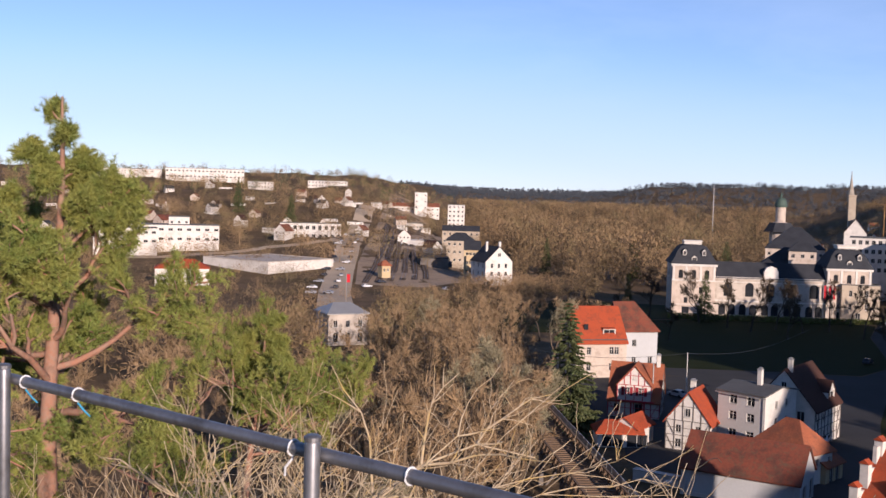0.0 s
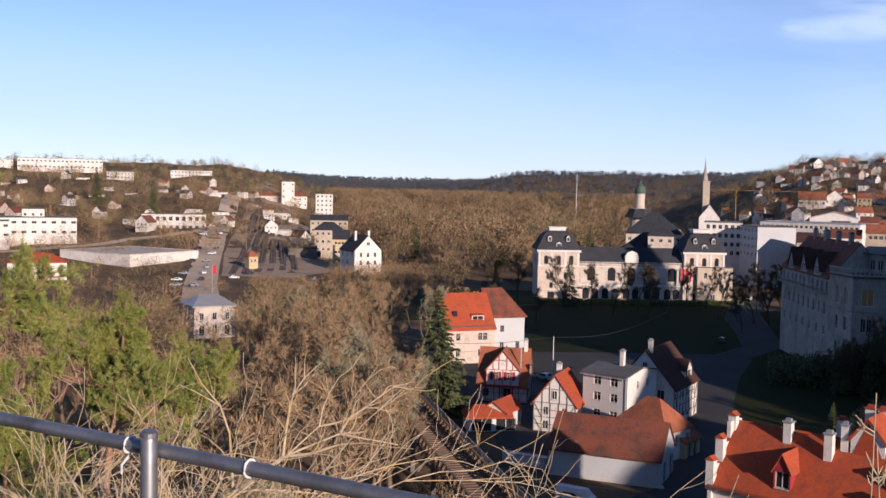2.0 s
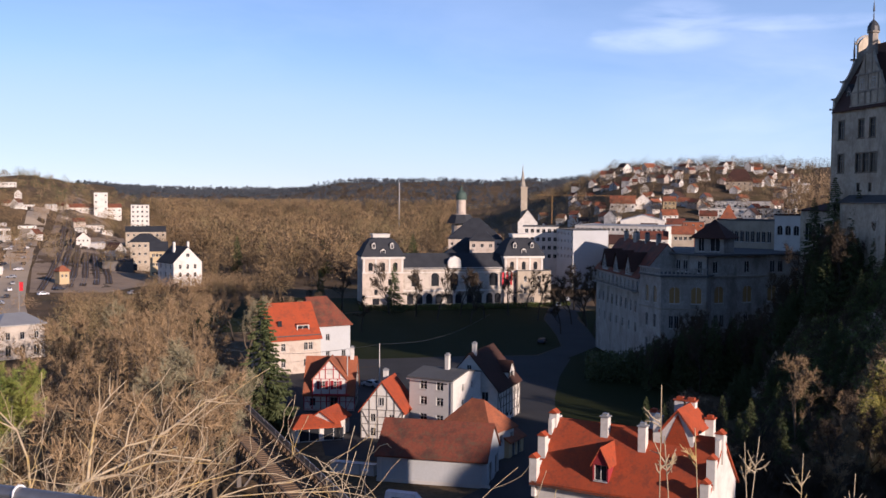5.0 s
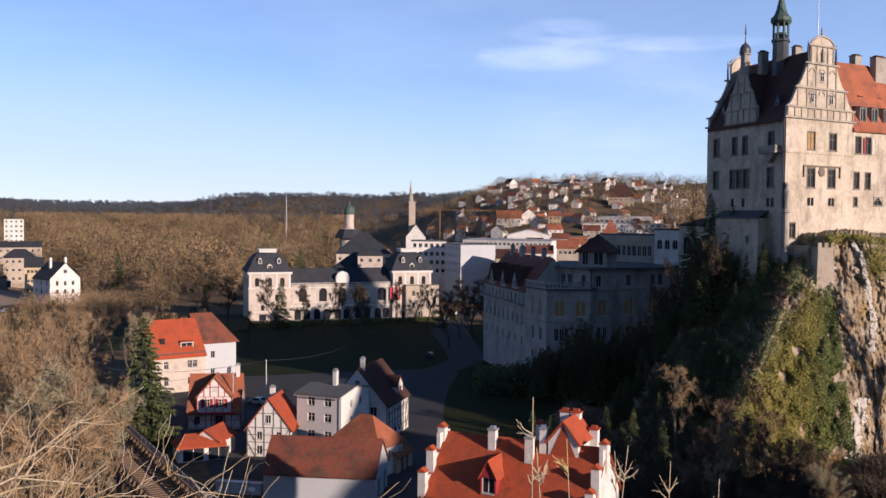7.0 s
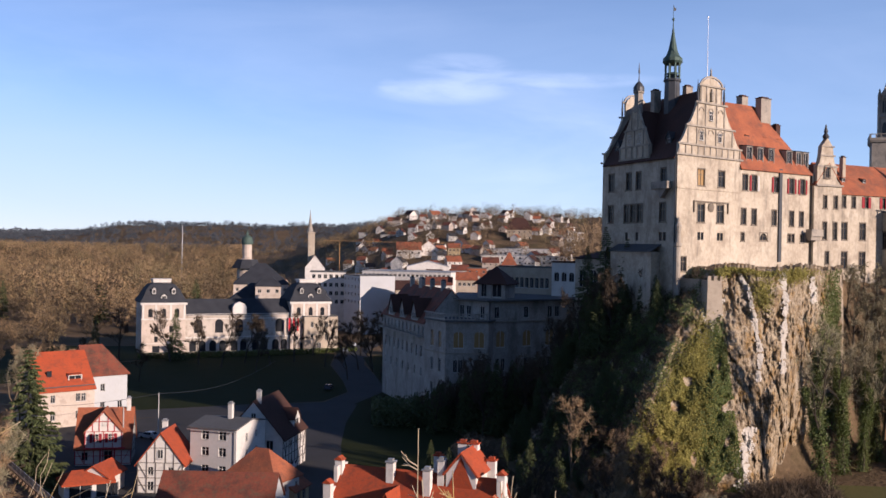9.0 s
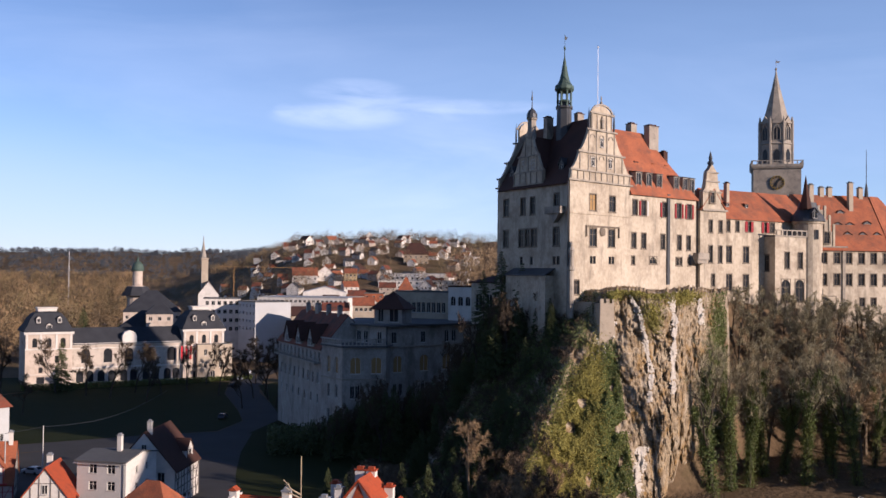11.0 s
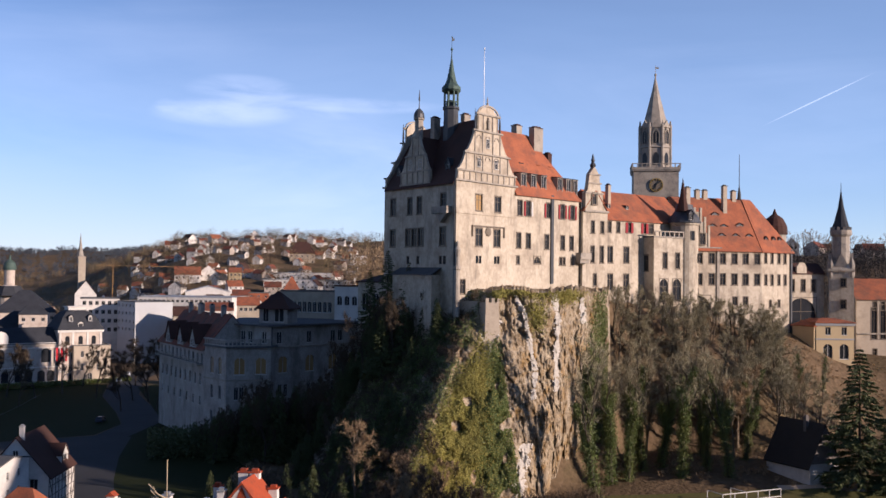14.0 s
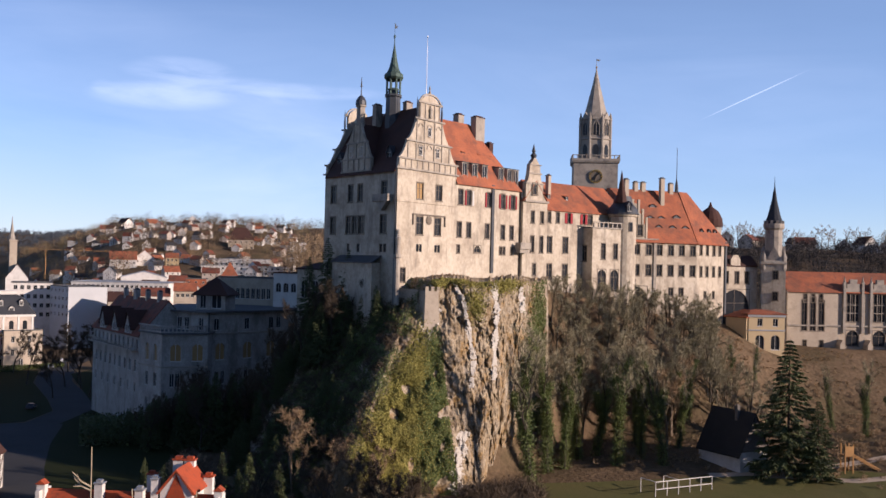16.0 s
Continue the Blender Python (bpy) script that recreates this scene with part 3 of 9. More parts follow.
def sheet(name, pts, mat, label, category, lift=0.06, step=4.0):
    """A flat-lying road or lawn over the ground: a closed outline filled on a grid that follows the land."""
    pts = np.array(pts, float)
    x0, y0 = pts.min(0)
    x1, y1 = pts.max(0)
    bm = bmesh.new()
    bm.faces.new([bm.verts.new((x, y, 0)) for x, y in pts])
    for axis, lo, hi in ((0, x0, x1), (1, y0, y1)):
        c = lo + step
        while c < hi:
            co, no = [0, 0, 0], [0, 0, 0]
            co[axis], no[axis] = c, 1
            bmesh.ops.bisect_plane(bm, geom=bm.verts[:] + bm.edges[:] + bm.faces[:], plane_co=co, plane_no=no)
            c += step
    for vtx in bm.verts:
        vtx.co.z = gz(vtx.co.x, vtx.co.y) + lift
    bmesh.ops.recalc_face_normals(bm, faces=bm.faces)
    me = bpy.data.meshes.new(name)
    bm.to_mesh(me)
    bm.free()
    me.materials.append(mat)
    return tagged(new(name, me), label, category, kind="structure")


def strip(line, width):
    """Outline of a road of that width along a line."""
    line = [Vector((p[0], p[1])) for p in line]
    l_, r_ = [], []
    for i, p in enumerate(line):
        way = (line[min(i + 1, len(line) - 1)] - line[max(i - 1, 0)]).normalized()
        nrm = Vector((-way.y, way.x)) * width / 2
        l_.append(p + nrm)
        r_.append(p - nrm)
    return [tuple(p) for p in l_ + r_[::-1]]


# ---------------------------------------------------------------- buildings
SIDES = {"f": lambda L, W: pose(0, 0, 0), "r": lambda L, W: pose(L, 0, 0, 0, 0, 90), "b": lambda L, W: pose(L, W, 0, 0, 0, 180), "l": lambda L, W: pose(0, W, 0, 0, 0, -90)}


def wall_mesh(L, H, holes, gable=None, deep=0.3, z0=0.0):
    """A wall in the xz plane, outside towards -y, with real openings. holes: (x0, z0, x1, z1, arched)."""
    me = Mesh()
    xs = sorted({0.0, L, *[h[0] for h in holes], *[h[2] for h in holes]})
    zs = sorted({z0, H, *[h[1] for h in holes], *[h[3] for h in holes]})
    for xa, xb in zip(xs, xs[1:]):
        for za, zb in zip(zs, zs[1:]):
            cx, cz = (xa + xb) / 2, (za + zb) / 2
            if not any(h[0] < cx < h[2] and h[1] < cz < h[3] for h in holes):
                me.face((xa, 0, za), (xb, 0, za), (xb, 0, zb), (xa, 0, zb))
    for x0, za, x1, zb, arched in holes:
        if arched:
            r, cx = (x1 - x0) / 2, (x0 + x1) / 2
            zc = zb - r
            arc = [(cx - r * math.cos(math.pi * k / 8), zc + r * math.sin(math.pi * k / 8)) for k in range(9)]
            for k in range(8):
                (ax, az), (bx, bz) = arc[k], arc[k + 1]
                cxx = x0 if k < 4 else x1
                me.face((ax, 0, az), (bx, 0, bz), (cxx, 0, zb))
                me.face((ax, 0, az), (ax, deep, az), (bx, deep, bz), (bx, 0, bz))
            me.face((x0, 0, za), (x0, 0, zc), (x0, deep, zc), (x0, deep, za))
            me.face((x1, 0, za), (x1, deep, za), (x1, deep, zc), (x1, 0, zc))
        else:
            me.face((x0, 0, za), (x0, 0, zb), (x0, deep, zb), (x0, deep, za))
            me.face((x1, 0, za), (x1, deep, za), (x1, deep, zb), (x1, 0, zb))
            me.face((x0, 0, zb), (x1, 0, zb), (x1, deep, zb), (x0, deep, zb))
        me.face((x0, 0, za), (x0, deep, za), (x1, deep, za), (x1, 0, za))
    me.face((0, deep, z0), (0, deep, H), (L, deep, H), (L, deep, z0)) if not holes else None
    if gable:
        me.prism(gable, 0, deep)
    return me


PANES = {}


def window(parent, m, w, h, style="plain", pane="glass"):
    """A window set into its opening: a frame with bars, and its pane as a part of its own."""
    key = (round(w, 2), round(h, 2), style, pane)
    if key not in PANES:
        fr, b = Mesh(), (0.07 if w < 1.6 else 0.1)
        fr.box(0, 0.14, 0, b, 0.22, h).box(w - b, 0.14, 0, w, 0.22, h).box(b, 0.14, 0, w - b, 0.22, b).box(b, 0.14, h - b, w - b, 0.22, h)
        if style in ("plain", "cross", "castle", "grid"):
            fr.box(w / 2 - b / 2, 0.15, b, w / 2 + b / 2, 0.21, h - b)
        if style in ("cross", "castle", "grid"):
            fr.box(b, 0.155, h * 0.66 - b / 2, w - b, 0.205, h * 0.66 + b / 2)
        if style == "grid":
            for k in (0.22, 0.44):
                fr.box(b, 0.16, h * k - 0.03, w - b, 0.2, h * k + 0.03)
        if style == "castle":      # stone surround standing proud of the plaster
            s = 0.2
            fr.box(-s, -0.06, -0.02, 0, 0.05, h + s).box(w, -0.06, -0.02, w + s, 0.05, h + s).box(0, -0.06, h, w, 0.05, h + s)
            fr.box(-s - 0.1, -0.14, -0.2, w + s + 0.1, 0.05, -0.02)
        elif style != "bare":
            fr.box(-0.06, -0.07, -0.08, w + 0.06, 0.16, 0.0)
        mat = {"castle": M["frame_stone"], "bare": M["timber"]}.get(style, M["frame"])
        PANES[key] = (fr.mesh("window", mat), Mesh().box(0.02, 0.225, 0.02, w - 0.02, 0.245, h - 0.02).mesh("pane", M[pane]))
    fr, pn = PANES[key]
    ob = part("window", fr, parent, m=m)
    part("pane", pn, ob)
    return ob


def roof_mesh(L, W, h, rise, over=0.5, axis="x", hips=(0, 0), thick=0.22, vover=0.25):
    """A ridged roof over a rectangle; hips: how far the ridge stops short at its two ends (0 for a gable)."""
    if axis == "y":
        L, W = W, L
    slope = rise / (W / 2)
    e = h - over * slope
    ol = [vover if hp == 0 else over for hp in hips]
    x0, x1, y0, y1 = -ol[0], L + ol[1], -over, W + over
    ra, rb = (-ol[0] if hips[0] == 0 else hips[0]), (L + ol[1] if hips[1] == 0 else L - hips[1])
    me = Mesh()
    lo = [(x0, y0), (x1, y0), (x1, y1), (x0, y1)]
    top = [(*p, e + thick) for p in lo]
    bot = [(*p, e) for p in lo]
    a, b = (ra, W / 2, h + rise + thick), (rb, W / 2, h + rise + thick)
    a2, b2 = (ra, W / 2, h + rise), (rb, W / 2, h + rise)
    me.face(top[0], top[1], b, a)
    me.face(top[2], top[3], a, b)
    me.face(bot[1], bot[0], a2, b2)
    me.face(bot[3], bot[2], b2, a2)
    for (p, q, s, t, apex, apex2, hp) in ((1, 2, 1, 2, b, b2, hips[1]), (3, 0, 3, 0, a, a2, hips[0])):
        if hp:
            me.face(top[p], top[q], apex)
            me.face(bot[q], bot[p], apex2)
            me.face(bot[p], bot[q], top[q], top[p])
        else:
            me.face(bot[p], apex2, apex, top[p])
            me.face(apex2, bot[q], top[q], apex)
    me.face(bot[0], bot[1], top[1], top[0])
    me.face(bot[2], bot[3], top[3], top[2])
    if axis == "y":
        me.v = [(W - y, x, z) for x, y, z in me.v]
    return me


def rings_mesh(L, W, rings, cap=True):
    """Mansards and flat caps: (inset, z) rings of a rectangle from the eaves up."""
    me = Mesh()
    rows = [[(i, i, z), (L - i, i, z), (L - i, W - i, z), (i, W - i, z)] for i, z in rings]
    for a, b in zip(rows, rows[1:]):
        for k in range(4):
            me.face(a[k], a[(k + 1) % 4], b[(k + 1) % 4], b[k])
    me.face(*rows[-1]) if cap else None
    me.face(*rows[0][::-1])
    return me


def chimney(parent, x, y, z0, z1, w=0.7, d=0.7, mat="white", cap="tile_new"):
    st = part("chimney", Mesh().box(x - w / 2, y - d / 2, z0, x + w / 2, y + d / 2, z1), parent, mats=M[mat])
    part("chimney_cap", Mesh().box(x - w / 2 - 0.1, y - d / 2 - 0.1, z1, x + w / 2 + 0.1, y + d / 2 + 0.1, z1 + 0.14).box(x - w / 3, y - d / 3, z1 + 0.14, x + w / 3, y + d / 3, z1 + 0.4), st, mats=M[cap])
    return st


def dormer(parent, m, w, h, deep, wallmat="plaster", roofmat="tile", rise=0.5, pane=True, shed=False):
    """A small roof window: cheeks, its own roof, a window. m stands at the middle of its sill, outside towards -y."""
    bd = part("dormer", wall_mesh(w, h, [(0.15, 0.15, w - 0.15, h - 0.12, False)], None if shed else [(0, h), (w, h), (w / 2, h + rise)]).join(Mesh().face((0, 0, 0), (0, 0, h), (0, deep, h)).face((w, 0, 0), (w, deep, h), (w, 0, h))).moved(pose(-w / 2, 0, 0)), parent, m=m, mats=M[wallmat])
    if shed:
        rf = Mesh().prism([(0, h), (w, h), (w, h + 0.12), (0, h + 0.12)], -0.2, deep + 0.3)
        rf.v = [(x - w / 2, y, z + (y * 0.12 if y > 0 else 0)) for x, y, z in rf.v]
    else:
        rf = Mesh()
        o = 0.18
        for s in (-1, 1):
            rf.prism([(s * (w / 2 + o), h - rise * o / (w / 2)), (s * (w / 2 + o), h - rise * o / (w / 2) + 0.12), (0, h + rise + 0.12), (0, h + rise)][::-s], -0.2, deep + 0.6)
    part("dormer_roof", rf, bd, mats=M[roofmat])
    if pane:
        window(bd, pose(-w / 2 + 0.15, 0, 0.15), w - 0.3, h - 0.27, "plain")
    return bd


def house(name, m, L, W, h, wall="white", roof="tile", rise=3.0, axis="x", hips=(0, 0), over=0.5, rows=None, label="", category="house", group="", style="plain", flat=False, gable_mat=None, z0=-2.0, wmats=None, kind="", roofthick=0.22, pane="glass", gwin=()):
    """A building: four walls with openings, their windows, a roof. rows: side -> [(sill z, w, h, [x of each middle], arched)]."""
    ob = thing(name, m, label, category, group)
    rows = rows or {}
    for s in "frbl":
        LL = L if s in "fb" else W
        holes, wins = [], []
        for row in rows.get(s, ()):
            zs, ww, hh, xs = row[:4]
            arched = len(row) > 4 and row[4]
            for x in xs:
                holes.append((x - ww / 2, zs, x + ww / 2, zs + hh, arched))
                wins.append((x - ww / 2, zs, ww, hh))
        gab = None
        if not flat and ((axis == "x" and s in "rl") or (axis == "y" and s in "fb")):
            hp = hips[{"r": 1, "l": 0, "f": 0, "b": 1}[s]]
            if not hp:
                gab = [(0, h), (LL, h), (LL / 2, h + rise)]
        mm = SIDES[s](L, W)
        part("wall", wall_mesh(LL, h, holes, gab, z0=z0), ob, m=mm, mats=M[(wmats or {}).get(s, wall)])
        for x, zs, ww, hh in wins:
            window(ob, mm @ pose(x, 0, zs), ww, hh, style, pane)
        for gx, gzz, gw, gh in (gwin if gab else ()):
            window(ob, mm @ pose(LL / 2 + gx - gw / 2, -0.26, gzz), gw, gh, "plain", pane)
    if flat:
        rf = rings_mesh(L, W, [(-0.15, h), (-0.15, h + 0.35), (0.2, h + 0.35), (0.2, h + 0.12)])
    else:
        rf = roof_mesh(L, W, h, rise, over, axis, hips, roofthick)
    part("roof", rf, ob, mats=M[roof])
    return ob


def spaced(n, L, margin=1.2):
    return [margin + (L - 2 * margin) * k / max(1, n - 1) for k in range(n)] if n > 1 else [L / 2]


# ---------------------------------------------------------------- plants
def unit(v):
    return v / (np.linalg.norm(v) + 1e-9)


def bare_tree(seed, H, r0=None, spread=0.55, first=0.25, kids=(7, 6, 5), twigs=9, tl=0.09, tw=0.012, up=0.35, droop=0.0, stems=1):
    """Branches as tapered tubes, and the twig ends: returns (tube paths, twig bases, twig tips)."""
    rng = np.random.default_rng(seed)
    paths, tb, tt = [], [], []
    r0 = r0 or H * 0.018

    def grow(p, way, length, r, level):
        n = 5 if level < 2 else 4
        pts, rad, q, w = [p], [r], p, way
        for k in range(n):
            w = unit(w + rng.normal(size=3) * (0.10 + 0.06 * level) + np.array([0, 0, up * 0.22 - droop * 0.1 * k]))
            q = q + w * length / n
            pts.append(q)
            rad.append(r * (1 - 0.75 * (k + 1) / n))
        paths.append((pts, rad))
        pts = np.array(pts)
        if level < len(kids):
            m = kids[level]
            for k in range(m):
                t = first + (1 - first) * (k + rng.random()) / m if level == 0 else 0.25 + 0.75 * (k + rng.random()) / m
                i = min(int(t * n), n - 1)
                q = pts[i] + (pts[i + 1] - pts[i]) * (t * n - i)
                side = unit(np.cross(pts[i + 1] - pts[i], rng.normal(size=3)))
                nw = unit(unit(pts[i + 1] - pts[i]) * (1 - spread * 0.75) + side * spread + np.array([0, 0, up * 0.35]))
                frac = (1.0 - 0.55 * t) if level == 0 else (0.9 - 0.4 * t)
                grow(q, nw, length * frac * rng.uniform(0.42, 0.62), max(r * (1 - 0.75 * t) * 0.6, 0.004), level + 1)
        else:
            for k in range(twigs):
                t = (k + rng.random()) / twigs
                i = min(int(t * n), n - 1)
                q = pts[i] + (pts[i + 1] - pts[i]) * (t * n - i)
                nw = unit(unit(pts[i + 1] - pts[i]) + rng.normal(size=3) * 0.7 + np.array([0, 0, up * 0.6 - droop]))
                tb.append(q)
                tt.append(q + nw * H * tl * rng.uniform(0.5, 1.3))
    for s in range(stems):
        lean = rng.normal(size=3) * (0.05 if stems == 1 else 0.35)
        grow(np.array([0.0, 0, -0.4]) + (lean * 0.5 * (stems > 1)) * [1, 1, 0], unit(np.array([lean[0], lean[1], 1.0])), H * rng.uniform(0.75, 0.9), r0, 0)
    return paths, np.array(tb), np.array(tt)


def tree_kind(seed, H, bark, twig, width=0.05, **kw):
    """Meshes of one bare tree: trunk with limbs, and crown of twigs."""
    np.random.seed(seed)
    paths, tb, tt = bare_tree(seed, H, **kw)
    big = [p for p in paths if p[1][0] > H * 0.0022]
    v, f = tubes(big, 5)
    small = [p for p in paths if p[1][0] <= H * 0.0022]
    b2 = [np.array(p[0][i]) for p in small for i in range(len(p[0]) - 1)]
    t2 = [np.array(p[0][i + 1]) + (np.array(p[0][i + 1]) - p[0][i]) * 0.15 for p in small for i in range(len(p[0]) - 1)]
    base, tip = (np.concatenate([tb, np.array(b2)]), np.concatenate([tt, np.array(t2)])) if len(b2) else (tb, tt)
    v2, f2 = slivers(base, tip, width * np.random.uniform(0.6, 1.3, len(base)))
    return finish("trunk", v, f, M[bark], smooth=True), finish("crown", v2, f2, M[twig])


def plant(name, kind, x, y, size, turn, label, category="tree", group="", z=None, lean=(0, 0)):
    ob = thing(name, pose(x, y, gz(x, y) if z is None else z, lean[0], lean[1], turn), label, category, group)
    ob.scale = (size, size, size)
    part("trunk", kind[0], ob)
    part("crown", kind[1], ob)
    return ob


def woods(name, pts, heights, mat, label, per=150, width=0.3, wide=0.42, seed=5, low=0.18, core="twig", fleck=1.0):
    """Bare trees far off, each a stem and a ragged bush of upward twigs."""
    rng = np.random.default_rng(seed)
    np.random.seed(seed)
    n = len(pts)
    hgt = np.asarray(heights)
    foot = np.stack([pts[:, 0], pts[:, 1], lie(pts[:, 0], pts[:, 1]) - 0.5], 1)
    k = per
    u = rng.normal(size=(n, k, 3))
    u /= np.linalg.norm(u, axis=2, keepdims=True)
    rad = rng.uniform(0.12, 1, (n, k, 1)) ** 0.4
    squash = rng.uniform(0.8, 1.25, (n, 1, 1)) * wide
    lop = 1 + 0.35 * np.sin(u[..., :1] * 3 + rng.uniform(0, 6, (n, 1, 1))) * np.cos(u[..., 1:2] * 3 + rng.uniform(0, 6, (n, 1, 1)))
    c = u * rad * lop * np.concatenate([squash, squash, np.full((n, 1, 1), (1 - low) / 2)], 2)
    c[..., 2] += low + (1 - low) / 2
    base = foot[:, None] + c * hgt[:, None, None]
    way = u * 0.6 + [0, 0, 0.3] + rng.normal(size=(n, k, 3)) * 0.6
    way /= np.linalg.norm(way, axis=2, keepdims=True)
    tip = base + way * hgt[:, None, None] * rng.uniform(0.045, 0.1, (n, k, 1)) * fleck
    v, f = slivers(base.reshape(-1, 3), tip.reshape(-1, 3), (np.repeat(hgt, k) / 16) * 1.45 * width * rng.uniform(0.5, 1.3, n * k), (u + [0, 0, 0.35]).reshape(-1, 3))
    sv, sf = slivers(np.repeat(foot, 2, 0), np.repeat(foot + np.stack([0 * hgt, 0 * hgt, hgt * 0.8], 1), 2, 0), np.repeat(hgt * 0.035, 2))
    v, f = np.concatenate([v, sv]), np.concatenate([f, sf + len(v)])
    # inner twigs and stems take the core colour; a darker one paints inner shade
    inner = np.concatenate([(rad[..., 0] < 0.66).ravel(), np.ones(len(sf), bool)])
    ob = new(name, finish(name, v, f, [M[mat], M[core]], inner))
    return tagged(ob, label, "woods", kind="stuff")


def spruce_kind(seed, H, mat="needle", dens=1.0, wide=0.2):
    """Trunk and drooping tiers of needle sprays."""
    rng = np.random.default_rng(seed)
    np.random.seed(seed)
    tv, tf = tubes([([(0, 0, -0.5), (0, 0, H * 0.5), (0, 0, H)], [H * 0.014, H * 0.008, 0.02])], 6)
    bs, ts, ws = [], [], []
    z = H * 0.07
    while z < H * 0.985:
        t = z / H
        reach = H * wide * (1 - t) ** 0.8 * rng.uniform(0.8, 1.15) + 0.12
        for k in range(int(7 + 3 * rng.random())):
            a = rng.uniform(0, 2 * math.pi)
            r = reach * rng.uniform(0.65, 1.1)
            way = np.array([math.cos(a), math.sin(a), 0])
            m = int((8 + 26 * r / (H * wide)) * dens)
            s = rng.uniform(0.1, 1, m) ** 0.7
            pts = way * (s * r)[:, None] + np.array([0, 0, 1]) * (z - r * 0.32 * s + 0.12 * r * s ** 3)[:, None]
            side = np.cross(way, [0, 0, 1]) * rng.choice([-1, 1], m)[:, None]
            out = side * rng.uniform(0.2, 1, m)[:, None] + way * 0.7 + np.array([0, 0, -0.55]) + rng.normal(size=(m, 3)) * 0.25
            bs.append(pts)
            ts.append(pts + out * (0.05 * H * (1 - t * 0.6) * rng.uniform(0.4, 1.0, m))[:, None])
            ws.append(np.full(m, 0.016 * H))
        z += H * 0.026
    v, f = slivers(np.concatenate(bs), np.concatenate(ts), np.concatenate(ws))
    return finish("trunk", tv, tf, M["bark_dark"]), finish("crown", v, f, M[mat])


def ivy_tree_kind(seed, H):
    """A bare crown over a trunk and limbs wrapped in ivy: (trunk, crown, ivy)."""
    rng = np.random.default_rng(seed)
    np.random.seed(seed)
    paths, tb, tt = bare_tree(seed, H, spread=0.42, first=0.35, kids=(9, 5, 4), twigs=6, up=0.5, tl=0.06)
    v, f = tubes([p for p in paths if p[1][0] > 0.02], 5)
    v2, f2 = slivers(tb, tt, 0.05)
    cs = []
    for pts, rad in [p for p in paths if p[1][0] > 0.15]:
        pts = np.array(pts)
        if pts[:, 2].max() > H * 0.83:
            keep = pts[:, 2] < H * 0.8
            if keep.sum() < 2:
                continue
            pts = pts[keep]
        if len(pts) < 2:
            continue
        ln = np.linalg.norm(pts[-1] - pts[0])
        n = int(ln * (620 if rad[0] > 0.15 else 60))
        t = rng.uniform(0, len(pts) - 1.001, n)
        i = t.astype(int)
        q = pts[i] + (pts[i + 1] - pts[i]) * (t - i)[:, None]
        o = rng.normal(size=(n, 3)) * [1, 1, 0.6]
        cs.append(q + o * (0.36 if rad[0] > 0.15 else 0.22) * (1.25 - 0.6 * q[:, 2:3] / H))
    lv, lf = leaves(np.concatenate(cs), 0.17)
    return finish("trunk", v, f, M["bark_dark"]), finish("crown", v2, f2, M["twig_green"]), finish("ivy", lv, lf, M["ivy"])


def thicket(name, pts, hts, mat, label, per=260, width=0.06, seed=1, category="shrub", z=None):
    """A tangle of bare shrubs: arching stems from each root, with side twigs."""
    rng = np.random.default_rng(seed)
    np.random.seed(seed)
    n = len(pts)
    hts = np.asarray(hts)
    foot = np.stack([pts[:, 0], pts[:, 1], (lie(pts[:, 0], pts[:, 1]) if z is None else z) - 0.2], 1)
    a = rng.uniform(0, 2 * np.pi, (n, per))
    s = rng.uniform(0, 1, (n, per)) ** 0.8
    r = rng.uniform(0.05, 1, (n, per)) ** 0.6
    c = np.stack([np.cos(a) * r * (0.2 + 0.5 * s), np.sin(a) * r * (0.2 + 0.5 * s), s * (1 - 0.35 * r ** 2)], -1)
    base = foot[:, None] + c * hts[:, None, None] * 0.85
    way = np.stack([np.cos(a) * r, np.sin(a) * r, np.full_like(a, 0.9)], -1) + rng.normal(size=(n, per, 3)) * 0.5
    way /= np.linalg.norm(way, axis=2, keepdims=True)
    tip = base + way * hts[:, None, None] * rng.uniform(0.1, 0.32, (n, per, 1))
    v, f = slivers(base.reshape(-1, 3), tip.reshape(-1, 3), width * rng.uniform(0.5, 1.4, n * per))
    return tagged(new(name, finish(name, v, f, M[mat])), label, category, kind="stuff")


def scatter(n, th0, th1, d0, d1, seed, keep=None):
    rng = np.random.default_rng(seed)
    th = np.radians(rng.uniform(th0, th1, n))
    d = np.sqrt(rng.uniform(d0 ** 2, d1 ** 2, n))
    p = np.stack([d * np.sin(th), d * np.cos(th)], 1)
    return p if keep is None else p[keep(p[:, 0], p[:, 1])]


# ================================================================ the place
build_ground()

# ---------------------------------------------------------------- the castle
C0, CL, CR, W1, E1, C1, D1 = (130.4, 131.3), (135.1, 156.8), (149.6, 134.1), (172, 136), (180, 135.5), (210.4, 134), (229.8, 124.8)
GRP = "castle on the rock"


def scroll(x0, z0, x1, z1, n=6):
    """A hollow curve between two steps of a gable."""
    return [(x1 - (x1 - x0) * math.cos(math.pi / 2 * k / n), z0 + (z1 - z0) * (1 - math.cos(math.pi / 2 * k / n)) ** 1.5) for k in range(n + 1)]


